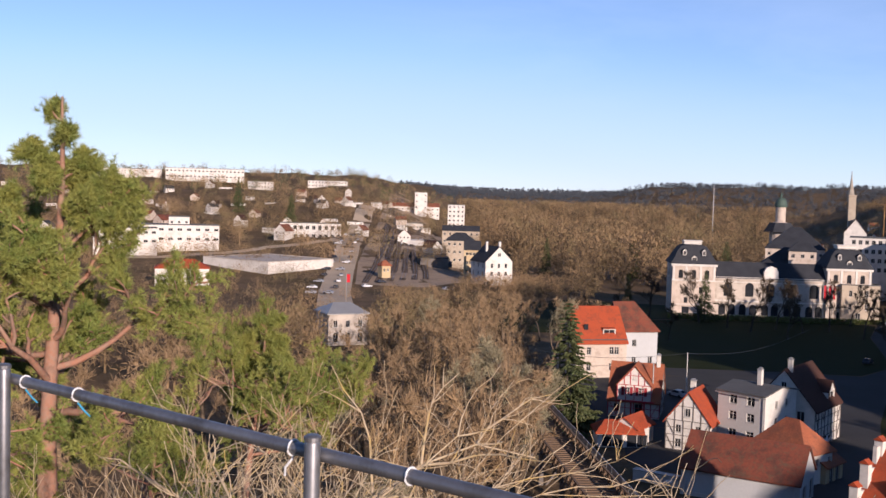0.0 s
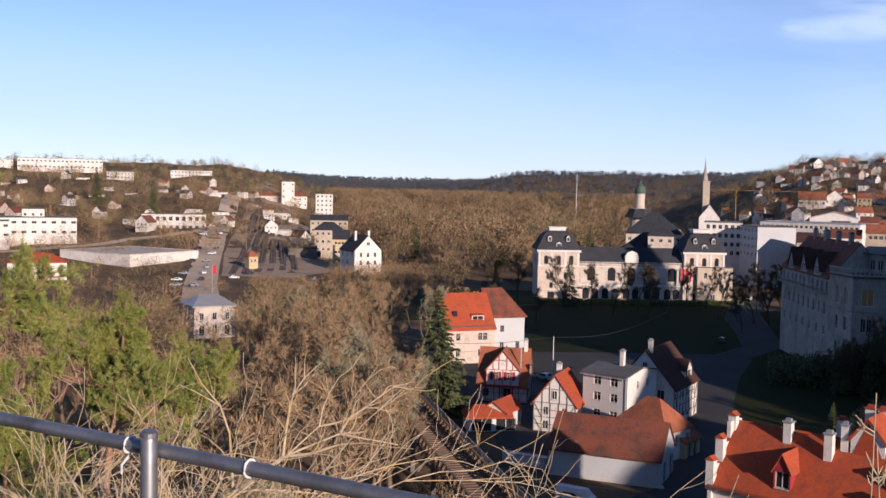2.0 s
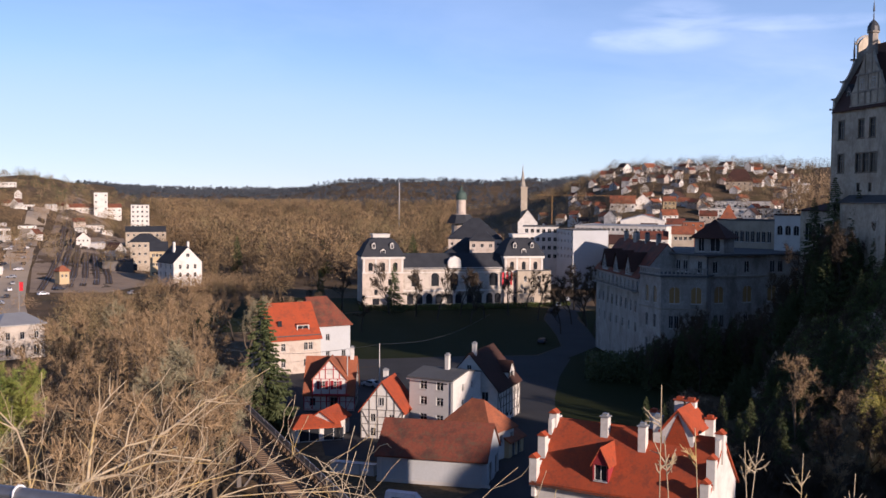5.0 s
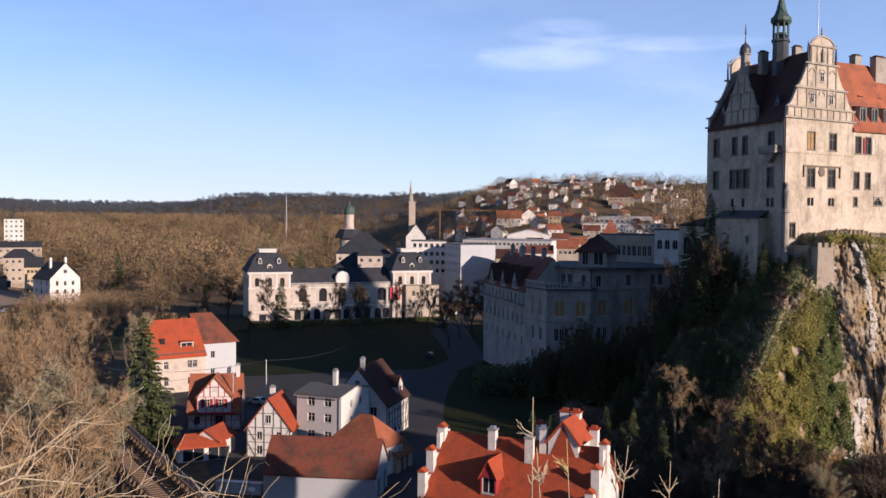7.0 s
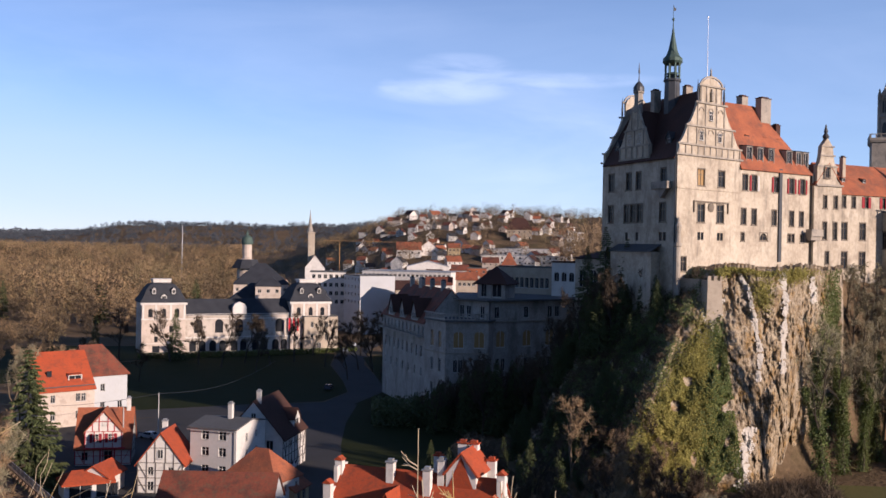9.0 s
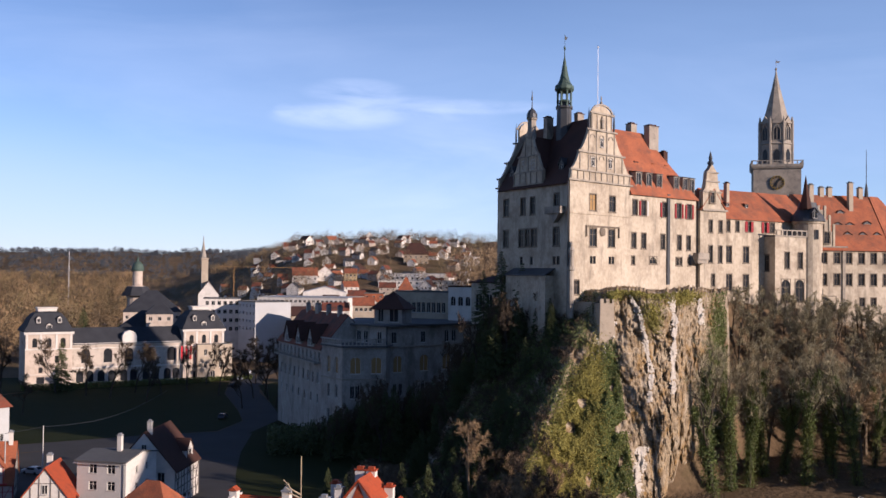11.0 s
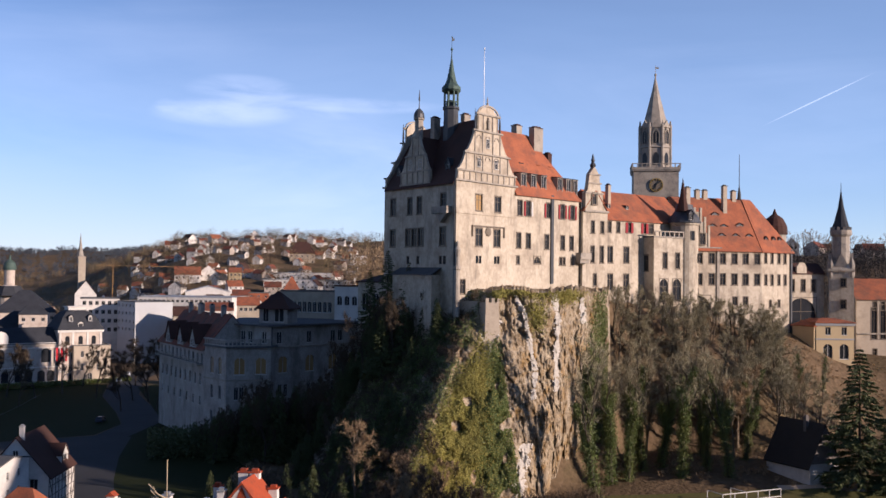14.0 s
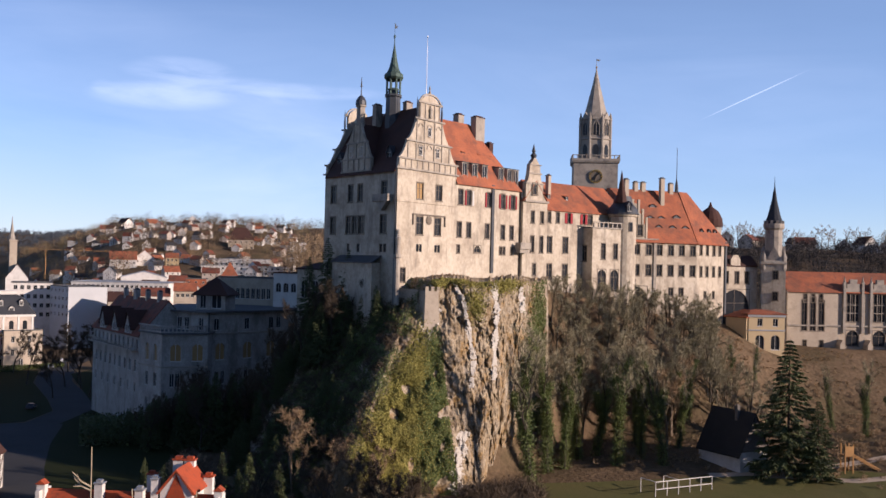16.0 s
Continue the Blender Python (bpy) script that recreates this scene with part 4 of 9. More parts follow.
def castle_block():
    """The tall block with scrolled gables: front 19.4 m, depth 25.9 m, eaves at 57 m."""
    Z0, EV = 30.0, 57.0
    h = EV - Z0
    ob = thing("castle_block", front(C0, CR, Z0), "tall cream castle block with scrolled gables on the rock", "castle", GRP)
    L, W = 19.4, 25.9
    fr = [(54.85 - 3.05, 2.0, 3.0, (7.1, 13.35)), (45.1, 2.1, 3.35, (7.2, 13.15)), (41.85, 0.85, 1.45, (6.65, 7.65, 12.65, 13.65)), (36.2, 1.6, 2.6, (2.2,))]
    lf = [(51.3, 1.9, 3.4, (3.4,)), (51.3, 1.6, 3.3, (9.8, 13.3)), (51.9, 1.7, 2.9, (21.6,)), (45.1, 1.9, 3.4, (3.4, 9.3, 11.6, 13.9, 21.5)), (41.6, 1.0, 1.6, (9.3, 13.0, 20.9, 22.2)), (38.0, 0.9, 1.6, (3.2, 1.5))]
    # front wall
    for side, LL, rows in (("f", L, fr), ("l", W, lf), ("r", W, []), ("b", L, [])):
        mm = SIDES[side](L, W)
        holes = [(x - w / 2, z - Z0, x + w / 2, z - Z0 + hh, False) for z, w, hh, xs in rows for x in xs]
        part("wall", wall_mesh(LL, h, holes, z0=-8), ob, m=mm, mats=M["castle"])
        for z, w, hh, xs in rows:
            for k, x in enumerate(xs):
                pane = "blind" if side == "f" and z > 50 and k == 0 else "glass"
                window(ob, mm @ pose(x - w / 2, 0, z - Z0), w, hh, "castle" if w > 1.2 else "bare", pane)
    # scrolled gables, front and back, with their pilasters, cornices and niches
    steps = [(0, 57.0), (0.25, 58.6), (0.25, 59.2)] + scroll(0.5, 59.3, 2.6, 62.1) + [(2.6, 62.7)] + scroll(2.9, 62.8, 5.4, 66.4) + [(5.4, 67.0), (6.3, 67.1), (6.3, 69.6), (6.9, 70.6), (8.0, 71.3), (9.7, 71.7)]
    prof = [(L - x, z - Z0) for x, z in steps] + [(x, z - Z0) for x, z in steps[::-1]]
    for side, deep in (("f", 0.6), ("b", 0.6)):
        g = part("gable", Mesh().prism([(0, h - 0.02), (L, h - 0.02)] + prof[1:-1], -0.05, deep), ob, m=SIDES[side](L, W), mats=M["castle"], label="scrolled stone gable")
        tr = Mesh()
        for z, a, b in ((57.0, -0.15, 0.05), (58.9, 0.2, 0.2), (62.35, 2.5, 2.5), (66.7, 5.2, 5.2), (69.9, 6.1, 6.1)):
            tr.box(a - 0.35, -0.38, z - Z0, L - a + 0.35, -0.05, z - Z0 + 0.32)
        for za, zb, xs in ((57.2, 58.9, [0.4 + 1.86 * k for k in range(11)]), (59.2, 62.3, [2.9, 5.5, 8.1, 11.3, 13.9, 16.5]), (62.7, 66.6, [5.6, 8.0, 11.4, 13.8]), (67.0, 69.9, [6.6, 8.2, 11.2, 12.8])):
            for x in xs:
                tr.box(x - 0.14, -0.2, za - Z0, x + 0.14, -0.05, zb - Z0)
        for cx, zc, r in ((6.8, 61.3, 0.8), (9.7, 61.3, 0.8), (12.6, 61.3, 0.8), (6.8, 65.3, 0.7), (9.7, 65.3, 0.7), (12.6, 65.3, 0.7)):
            for k in range(8):
                a0, a1 = math.pi * k / 8, math.pi * (k + 1) / 8
                tr.beam((cx - r * math.cos(a0), -0.12, zc - Z0 + r * math.sin(a0)), (cx - r * math.cos(a1), -0.12, zc - Z0 + r * math.sin(a1)), 0.14)
        for k in range(10):
            a0, a1 = math.pi * k / 10, math.pi * (k + 1) / 10
            tr.beam((9.7 - 3.5 * math.cos(a0), -0.1, 69.8 - Z0 + 2.0 * math.sin(a0)), (9.7 - 3.5 * math.cos(a1), -0.1, 69.8 - Z0 + 2.0 * math.sin(a1)), 0.3)
        part("gable_trim", tr, g, mats=M["stone"])
        part("finial", Mesh().lathe([(0.22, 71.9 - Z0), (0.3, 72.3 - Z0), (0.1, 72.6 - Z0), (0.22, 72.9 - Z0), (0.03, 73.6 - Z0)], 8, 9.7, 0.2), g, mats=M["stone"])
        part("niche_statue", Mesh().lathe([(0.45, 67.3 - Z0), (0.4, 68.3 - Z0), (0.5, 68.9 - Z0), (0.25, 69.2 - Z0), (0.22, 69.6 - Z0)], 8, 9.7, -0.2), g, mats=M["stone"])
        for x, z in ((6.9, 60.0), (12.5, 60.0), (9.7, 63.8)):
            window(g, pose(x - 0.55, -0.28, z - Z0), 1.1, 1.7, "cross")
        part("pinnacle", Mesh().lathe([(0.25, 66.9 - Z0), (0.25, 68.6 - Z0), (0.02, 71.0 - Z0)], 6, 5.8, 0.2), g, mats=M["lead"])
        part("pinnacle", Mesh().lathe([(0.25, 66.9 - Z0), (0.25, 68.6 - Z0), (0.02, 71.0 - Z0)], 6, 13.9, 0.2), g, mats=M["lead"])
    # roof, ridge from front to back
    rf = part("roof", roof_mesh(L, W, h, 12.6, 0.5, "y", (0, 0), vover=-0.5), ob, mats=[M["tile"], M["tile_dark"]], label="steep tiled roof, red to the sun, moss and shade painted brown behind")
    # slope away from the sun gets dark tiles: moss and shade as colour
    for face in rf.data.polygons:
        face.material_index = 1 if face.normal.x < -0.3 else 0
    # wall dormer gable on the shaded side
    lw = SIDES["l"](L, W)
    st2 = [(6.4, 57.0), (6.4, 59.6)] + scroll(6.5, 59.7, 8.2, 62.4) + [(8.2, 62.8)] + scroll(8.4, 62.9, 10.4, 66.2) + [(10.4, 66.6), (11.3, 67.6)]
    p2 = [(23.4 - x, z - Z0) for x, z in st2] + [(x, z - Z0) for x, z in st2[::-1]]
    g2 = part("side_gable", Mesh().prism(p2, -0.1, 0.6), ob, m=lw, mats=M["castle"], label="scrolled side gable in plaster")
    tr = Mesh()
    for z, a, b in ((57.0, 6.2, 17.2), (59.4, 6.3, 17.1), (62.5, 8.0, 15.4), (66.3, 10.2, 13.2)):
        tr.box(a, -0.32, z - Z0, b, -0.1, z - Z0 + 0.26)
    for za, zb, xs in ((57.2, 59.4, (6.6, 8.7, 10.8, 12.6, 14.7, 16.8)), (59.7, 62.5, (8.6, 11.7, 14.8)), (62.8, 66.2, (10.6, 12.8))):
        for x in xs:
            tr.box(x - 0.14, -0.25, za - Z0, x + 0.14, -0.1, zb - Z0)
    part("gable_trim", tr, g2, mats=M["stone"])
    window(g2, pose(9.4, -0.3, 59.95 - Z0), 1.1, 1.9, "cross")
    window(g2, pose(12.9, -0.3, 59.95 - Z0), 1.1, 1.9, "cross")
    part("side_gable_roof", roof_mesh(10.4, 9.0, 57.2 - Z0, 9.2, 0.1, "y", (0, 0), vover=0).moved(pose(6.5, 0.5, 0)), g2, mats=M["tile_dark"])
    # lantern turret on the side gable
    lt = part("turret", Mesh().lathe([(1.0, 66.0 - Z0), (1.0, 69.6 - Z0), (1.25, 69.7 - Z0), (1.25, 70.0 - Z0)], 8, 12.1, 0.6), ob, m=lw, mats=M["stone"])
    part("turret_cap", Mesh().lathe([(1.3, 70.0 - Z0), (1.25, 70.8 - Z0), (0.8, 71.5 - Z0), (0.15, 72.0 - Z0), (0.08, 73.4 - Z0), (0.22, 73.6 - Z0), (0.03, 75.5 - Z0)], 12, 12.1, 0.6), lt, mats=M["lead"])
    # ridge turret with its open lantern and copper spire
    tx, ty = 8.7, 11.5
    rt = part("ridge_turret", Mesh().lathe([(2.0, 66.0 - Z0), (1.85, 72.4 - Z0), (2.15, 72.5 - Z0), (2.15, 72.9 - Z0)], 8, tx, ty, math.pi / 8), ob, mats=M["lead"])
    for k in range(8):
        a = math.pi / 8 + k * math.pi / 4
        part("lantern_post", Mesh().box(tx + 1.7 * math.cos(a) - 0.16, ty + 1.7 * math.sin(a) - 0.16, 72.9 - Z0, tx + 1.7 * math.cos(a) + 0.16, ty + 1.7 * math.sin(a) + 0.16, 76.4 - Z0), rt, mats=M["copper"])
    part("lantern_rail", Mesh().lathe([(1.85, 73.7 - Z0), (1.95, 73.7 - Z0), (1.95, 73.95 - Z0), (1.85, 73.95 - Z0)], 8, tx, ty, math.pi / 8, cap=False), rt, mats=M["copper"])
    part("lantern_floor", Mesh().lathe([(1.3, 72.9 - Z0), (1.2, 74.2 - Z0)], 8, tx, ty, math.pi / 8), rt, mats=M["lead"])
    part("spire", Mesh().lathe([(1.95, 75.9 - Z0), (2.35, 76.3 - Z0), (2.3, 76.9 - Z0), (1.6, 77.5 - Z0), (1.15, 78.4 - Z0), (0.75, 79.9 - Z0), (0.35, 81.8 - Z0), (0.14, 83.0 - Z0), (0.1, 84.2 - Z0), (0.28, 84.5 - Z0), (0.28, 84.7 - Z0), (0.05, 85.0 - Z0), (0.04, 87.4 - Z0)], 12, tx, ty), rt, mats=M["copper"], label="green copper spire with weathercock")
    part("weathercock", Mesh().prism([(0, 86.2 - Z0), (0.7, 86.4 - Z0), (0.9, 87.0 - Z0), (0.5, 86.8 - Z0), (0.1, 87.2 - Z0)], -0.03, 0.03).moved(pose(tx, ty, 0)), rt, mats=M["lead"])
    # flag pole, chimneys, roof dormers
    part("flag_pole", Mesh().lathe([(0.09, 69.0 - Z0), (0.05, 83.6 - Z0), (0.16, 83.7 - Z0), (0.16, 84.0 - Z0), (0.02, 84.1 - Z0)], 8, 11.9, 3.5), ob, mats=M["steel"])
    for x, y, zt in ((11.2, 9.0, 71.4), (6.8, 15.0, 70.9)):
        chimney(ob, x, y, 64 - Z0, zt - Z0, 2.0, 1.3, "stone", "tile_dark")
    dormer(ob, lw @ pose(21.2, 1.6, 58.6 - Z0), 1.6, 1.9, 2.6, "lead", "lead", 1.1)
    dormer(ob, lw @ pose(3.4, 1.6, 58.6 - Z0), 1.6, 1.9, 2.6, "lead", "lead", 1.1)
    # corner figure on its column, balcony, coat of arms, rain pipe, lean-to
    cs = part("corner_column", Mesh().lathe([(0.75, 32 - Z0), (0.7, 40.5 - Z0), (0.95, 40.7 - Z0), (0.95, 41.3 - Z0)], 10, 0.2, -0.2), ob, mats=M["stone"])
    part("corner_statue", Mesh().lathe([(0.6, 41.3 - Z0), (0.5, 43.0 - Z0), (0.75, 44.3 - Z0), (0.35, 44.9 - Z0), (0.4, 45.4 - Z0), (0.1, 45.9 - Z0)], 9, 0.2, -0.4), cs, mats=M["stone"])
    bal = part("balcony", Mesh().box(19.3, -1.6, 51.0 - Z0, 24.4, 0, 51.35 - Z0).box(19.3, -1.6, 51.35 - Z0, 24.4, -1.45, 52.3 - Z0).box(19.3, -1.6, 51.35 - Z0, 19.5, 0, 52.3 - Z0).box(24.2, -1.6, 51.35 - Z0, 24.4, 0, 52.3 - Z0).prism([(20.0, 51.0 - Z0), (21.9, 49.3 - Z0), (23.8, 51.0 - Z0)], -1.2, 0), ob, m=lw, mats=M["stone"])
    part("coat_of_arms", Mesh().lathe([(0.2, 0), (0.8, 0.1), (0.9, 0.25), (0.3, 0.4)], 8).moved(pose(10.15, 0.05, 47.9 - Z0, 90, 0, 0)), ob, mats=M["frame_stone"])
    part("window_canopy", Mesh().box(4.9, -0.3, 48.75 - Z0, 15.6, 0.0, 49.0 - Z0).box(4.9, -0.3, 46.9 - Z0, 5.15, 0, 48.75 - Z0).box(15.35, -0.3, 46.9 - Z0, 15.6, 0, 48.75 - Z0), ob, mats=M["frame_stone"])
    part("string_course", Mesh().box(0, -0.14, 51.0 - Z0, L, 0.0, 51.25 - Z0), ob, mats=M["castle"])
    part("string_course", Mesh().box(0, -0.14, 44.2 - Z0, W, 0.0, 44.4 - Z0), ob, m=lw, mats=M["castle"])
    part("rain_pipe", Mesh().box(25.4, -0.3, 32 - Z0, 25.65, -0.05, 57 - Z0), ob, m=lw, mats=M["lead"])
    lean = part("lean_to", Mesh().box(6.8, -2.6, 18 - Z0, 20.9, 0, 39.6 - Z0), ob, m=lw, mats=M["castle"])
    part("lean_to_roof", Mesh().prism([(-3.0, 39.5 - Z0), (-3.0, 39.7 - Z0), (0, 41.0 - Z0), (0, 40.8 - Z0)][::-1], 0, 14.7).moved(pose(6.5, 0, 0, 0, 0, 90) @ Matrix.Diagonal((1, -1, 1, 1))), lean, mats=M["lead"])
    return ob


def skew(ob, s):
    """Lean a finished building's plan: its parts are redrawn through the matrix s."""
    for o in ob.children_recursive:
        m = o.matrix_basis.copy()
        up = o.parent
        while up is not ob:
            m = up.matrix_basis @ m
            up = up.parent
        o["lie"] = [v for row in m for v in row]
    for o in ob.children_recursive:
        k = list(o["lie"])
        del o["lie"]
        o.data = o.data.copy()
        o.data.transform(s @ Matrix((k[0:4], k[4:8], k[8:12], k[12:16])))
        o.matrix_basis = Matrix()
    return ob


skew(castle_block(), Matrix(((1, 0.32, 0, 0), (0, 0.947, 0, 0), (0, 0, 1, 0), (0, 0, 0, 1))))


def plain_wing(name, p, q, Z0, EV, rise, W, rows, label, hips=(0, 0), roof="tile", wall="castle", style="castle", over=0.45):
    L = math.hypot(q[0] - p[0], q[1] - p[1])
    return house(name, front(p, q, Z0), L, W, EV - Z0, wall, roof, rise, "x", hips, over, rows={"f": [(z - Z0, w, h, xs, *r) for z, w, h, xs, *r in rows]}, label=label, category="castle wing", group=GRP, style=style, z0=-8), L


wingB, LB = plain_wing("castle_wing", CR, W1, 30, 56.3, 13.0, 15, [(51.6, 1.5, 3.0, (1.5, 4.3, 11.3, 16.3, 20.0)), (45.1, 1.4, 3.0, (1.2, 4.4, 10.8, 16.5, 19.8)), (41.9, 0.9, 1.6, (1.0, 15.8, 17.0, 20.0)), (42.1, 2.3, 1.4, (7.5,), True)], "cream castle wing with red roof and red shutters", (0, 8.5))
for x in (4.3, 11.3, 16.3, 20.0):
    for s in (-1, 1):
        part("shutter", Mesh().box(-0.26, -0.12, 0, 0.26, -0.04, 2.9).box(-0.2, -0.15, 0.2, 0.2, -0.12, 1.3).box(-0.2, -0.15, 1.6, 0.2, -0.12, 2.7), wingB, m=pose(x + s * 1.24, -0.02, 21.6), mats=M["shutter" if x != 4.3 or s < 0 else "frame"], label="red window shutter")
for x in (3.4, 6.8, 10.3, 16.2, 19.4, 21.8):
    dormer(wingB, pose(x, 0.5, 26.9), 1.9, 3.3, 3.4, "stone", "lead", 0.3, shed=True)
for x, y in ((6.4, 3.4), (12.4, 3.6), (16.8, 3.6)):
    dormer(wingB, pose(x, y, 31.5), 1.4, 1.2, 1.6, "lead", "tile", 0.2, shed=True)
chimney(wingB, 11.0, 8.2, 36, 41.2, 1.9, 1.4, "stone", "tile_dark")
chimney(wingB, 15.2, 6.2, 33, 41.0, 3.2, 1.4, "stone", "tile_dark")
chimney(wingB, 21.4, 7.5, 32, 36.2, 1.4, 1.2, "tile_dark", "tile_dark")
part("rain_pipe", Mesh().box(12.0, -0.3, 8, 12.9, -0.02, 26.3), wingB, mats=M["lead"])
part("rain_pipe", Mesh().box(22.9, -0.35, 8, 23.6, -0.02, 26.0), wingB, mats=M["lead"])

# narrow gabled bay between the wings
LE = math.hypot(E1[0] - W1[0], E1[1] - W1[1])
bay = house("castle_bay", front((172.4, 135.2), (180.4, 134.7), 30), LE, 12, 23.6, "castle", "tile", 4.5, "y", (0, 0), 0.05, rows={"f": [(19.0, 1.0, 2.6, (3.2, 6.3)), (12.6, 1.1, 3.6, (3.2, 6.2)), (7.6, 1.0, 2.6, (4.0,))]}, label="narrow pale castle bay with a curved gable", category="castle wing", group=GRP, style="castle", z0=-8)
part("gable", Mesh().prism([(0.6, 23.6), (6.2, 23.6), (6.2, 27.6), (5.6, 28.2), (5.2, 29.8), (5.0, 31.6), (3.4, 33.4), (1.8, 31.6), (1.6, 29.8), (1.2, 28.2), (0.6, 27.6)], -0.2, 0.8), bay, mats=M["castle"], label="curved stone gable")
part("gable_trim", Mesh().box(0.3, -0.45, 23.5, 8.1, -0.2, 23.9).box(0.4, -0.4, 27.4, 6.4, -0.2, 27.7).box(1.2, -0.4, 29.6, 5.6, -0.2, 29.9).box(1.5, -0.4, 31.5, 5.3, -0.2, 31.75), bay, mats=M["stone"])
part("finial", Mesh().lathe([(0.5, 33.2), (0.7, 33.7), (0.3, 34.3), (0.42, 34.7), (0.05, 36.2)], 8, 3.4, 0.3), bay, mats=M["lead"])
window(bay, pose(2.6, -0.45, 25.2), 1.4, 2.4, "castle")
part("balcony", Mesh().box(-2.2, -1.5, 13.2, 1.2, 0, 13.5).box(-2.2, -1.5, 13.5, 1.2, -1.38, 14.6).box(-2.2, -1.5, 13.5, -2.08, 0, 14.6).box(1.08, -1.5, 13.5, 1.2, 0, 14.6).box(-1.9, -1.1, 12.4, 0.9, 0, 13.2), bay, mats=M["stone"])

wingC, LC = plain_wing("castle_wing", E1, C1, 28, 52.5, 6.4, 13, [(49.4, 1.1, 2.4, (2.1, 5.1)), (49.5, 1.6, 2.3, (9.0, 14.5, 17.0)), (42.7, 1.8, 3.6, (2.3, 8.0)), (36.6, 1.8, 3.6, (2.4, 8.0))], "brownish plaster castle wing with red tiled roof")
for x in (8.0, 10.0, 13.6, 15.4):
    part("shutter", Mesh().box(-0.4, -0.12, 0, 0.4, -0.04, 2.3), wingC, m=pose(x, 0, 21.5), mats=M["shutter"])
chimney(wingC, 5.6, 3.4, 27, 32.2, 0.9, 0.9, "plaster", "tile_dark")
for x in (4.5, 11.0):
    dormer(wingC, pose(x, 2.2, 26.9), 1.0, 0.9, 1.5, "lead", "tile", 0.2, shed=True)
# projecting terrace bay on arches
ter = house("castle_terrace_bay", front((193.6, 131.6), (204.6, 129.6), 26), 11.2, 6.0, 22.6, "castle", "flatroof", rows={"f": [(15.6, 1.3, 3.6, (3.6, 7.6)), (8.2, 2.6, 5.0, (3.2, 7.4), True)], "l": [(15.0, 1.6, 3.6, (3.4,))]}, label="terrace bay of the castle on tall arches", category="castle wing", group=GRP, style="castle", flat=True, z0=-6)
for k in range(8):
    part("balustrade_post", Mesh().box(0.2 + k * 1.5, -0.2, 22.9, 0.5 + k * 1.5, 0.1, 24.0), ter, mats=M["stone"])
part("balustrade", Mesh().box(-0.2, -0.25, 23.9, 11.4, 0.1, 24.15).box(-0.2, -0.25, 22.6, 11.4, 0.1, 22.9), ter, mats=M["stone"])
for x in (1.4, 5.3, 9.2):
    part("bracket", Mesh().prism([(0, 0), (0.7, 0), (0.7, 9.0), (0, 9.0)], -1.6, 0).moved(pose(x, 0, -2.0)), ter, mats=M["castle"])
# round stair turret
tw = thing("stair_turret", pose(205.6, 131.4, 28), "round castle stair turret with dark slate cap", "turret", GRP)
part("wall", Mesh().lathe([(3.3, -6), (3.2, 23.6), (3.5, 23.9), (3.5, 24.4)], 20), tw, mats=M["castle"])
part("cap", Mesh().lathe([(3.9, 24.3), (3.4, 25.6), (2.3, 27.0), (1.9, 28.6)], 20), tw, mats=M["lead"])
part("cap_spire", Mesh().lathe([(1.5, 27.0), (0.75, 30.4), (0.05, 34.6)], 8, -1.6, -0.6), tw, mats=M["tile_dark"])
dormer(tw, pose(-2.2, -3.3, 24.8, 0, 0, -30), 1.2, 1.6, 2.2, "lead", "lead", 0.8)
for a, z in ((-70, 15), (-60, 7), (-110, 20.2), (-20, 20)):
    window(tw, pose(3.0 * math.cos(radians(a)), 3.0 * math.sin(radians(a)), z, 0, 0, a + 90) @ pose(-0.5, -0.45, 0), 1.0, 2.2, "bare")

# the long south wing with stepped gable and hipped roof
US = (0.6, 3.8, 7.2, 10.3, 13.6, 16.8, 20.1)
wingD, LD = plain_wing("castle_wing", C1, D1, 22, 46.9, 12.4, 16, [(43.0, 1.5, 2.5, (1.0, *US[1:])), (37.9, 1.5, 2.7, (1.0, *US[1:])), (33.0, 1.3, 2.0, (13.8, 16.8)), (31.6, 6.6, 3.7, (3.6,), True)], "cream castle wing with red roof and dormers", over=0.6)
endD = house("castle_end_wing", front(D1, (243.3, 123.4), 22), 12.6, 15, 24.9, "castle", "tile", 12.4, "x", (2.0, 7.0), 0.6, rows={"f": [(21.3, 1.0, 2.5, (1.5, 4.2, 7.1, 9.7)), (15.9, 1.0, 2.6, (1.6, 4.2, 7.1, 9.8)), (10.4, 0.9, 1.8, (3.5, 7.2))]}, label="sunlit end wing of the castle under a hipped roof", category="castle wing", group=GRP, style="castle", z0=-8)
for x in (3.4, 6.6, 9.2):
    dormer(endD, pose(x, 1.2, 25.9), 1.3, 1.5, 2.4, "lead", "tile_dark", 0.6)
part("rain_pipe", Mesh().box(11.8, -0.35, 2, 12.5, -0.02, 24.9), endD, mats=M["lead"])
for x, y, z in ((11.2, 2.2, 49.4), (15.2, 2.2, 49.4), (19.0, 2.2, 49.4)):
    dormer(wingD, pose(x, y - 0.4, z - 22 - 1.2), 2.0, 1.7, 3.0, "lead", "tile_dark", 0.6)
for x, y, z in ((9.6, 4.3, 53.0), (12.8, 4.3, 53.0), (17.4, 4.3, 53.4), (11.4, 6.0, 56.0)):
    dormer(wingD, pose(x, y - 1.0, z - 22 - 1.6), 1.9, 0.9, 2.2, "lead", "tile_dark", 0.5)
for x, y, zt in ((3.2, 4.6, 61.5), (14.6, 6.0, 62.4), (8.2, 8.2, 61.3), (10.4, 8.2, 61.3), (18.6, 8.0, 61.4)):
    chimney(wingD, x, y, 29, zt - 22, 1.1, 1.0, "plaster", "flatroof")
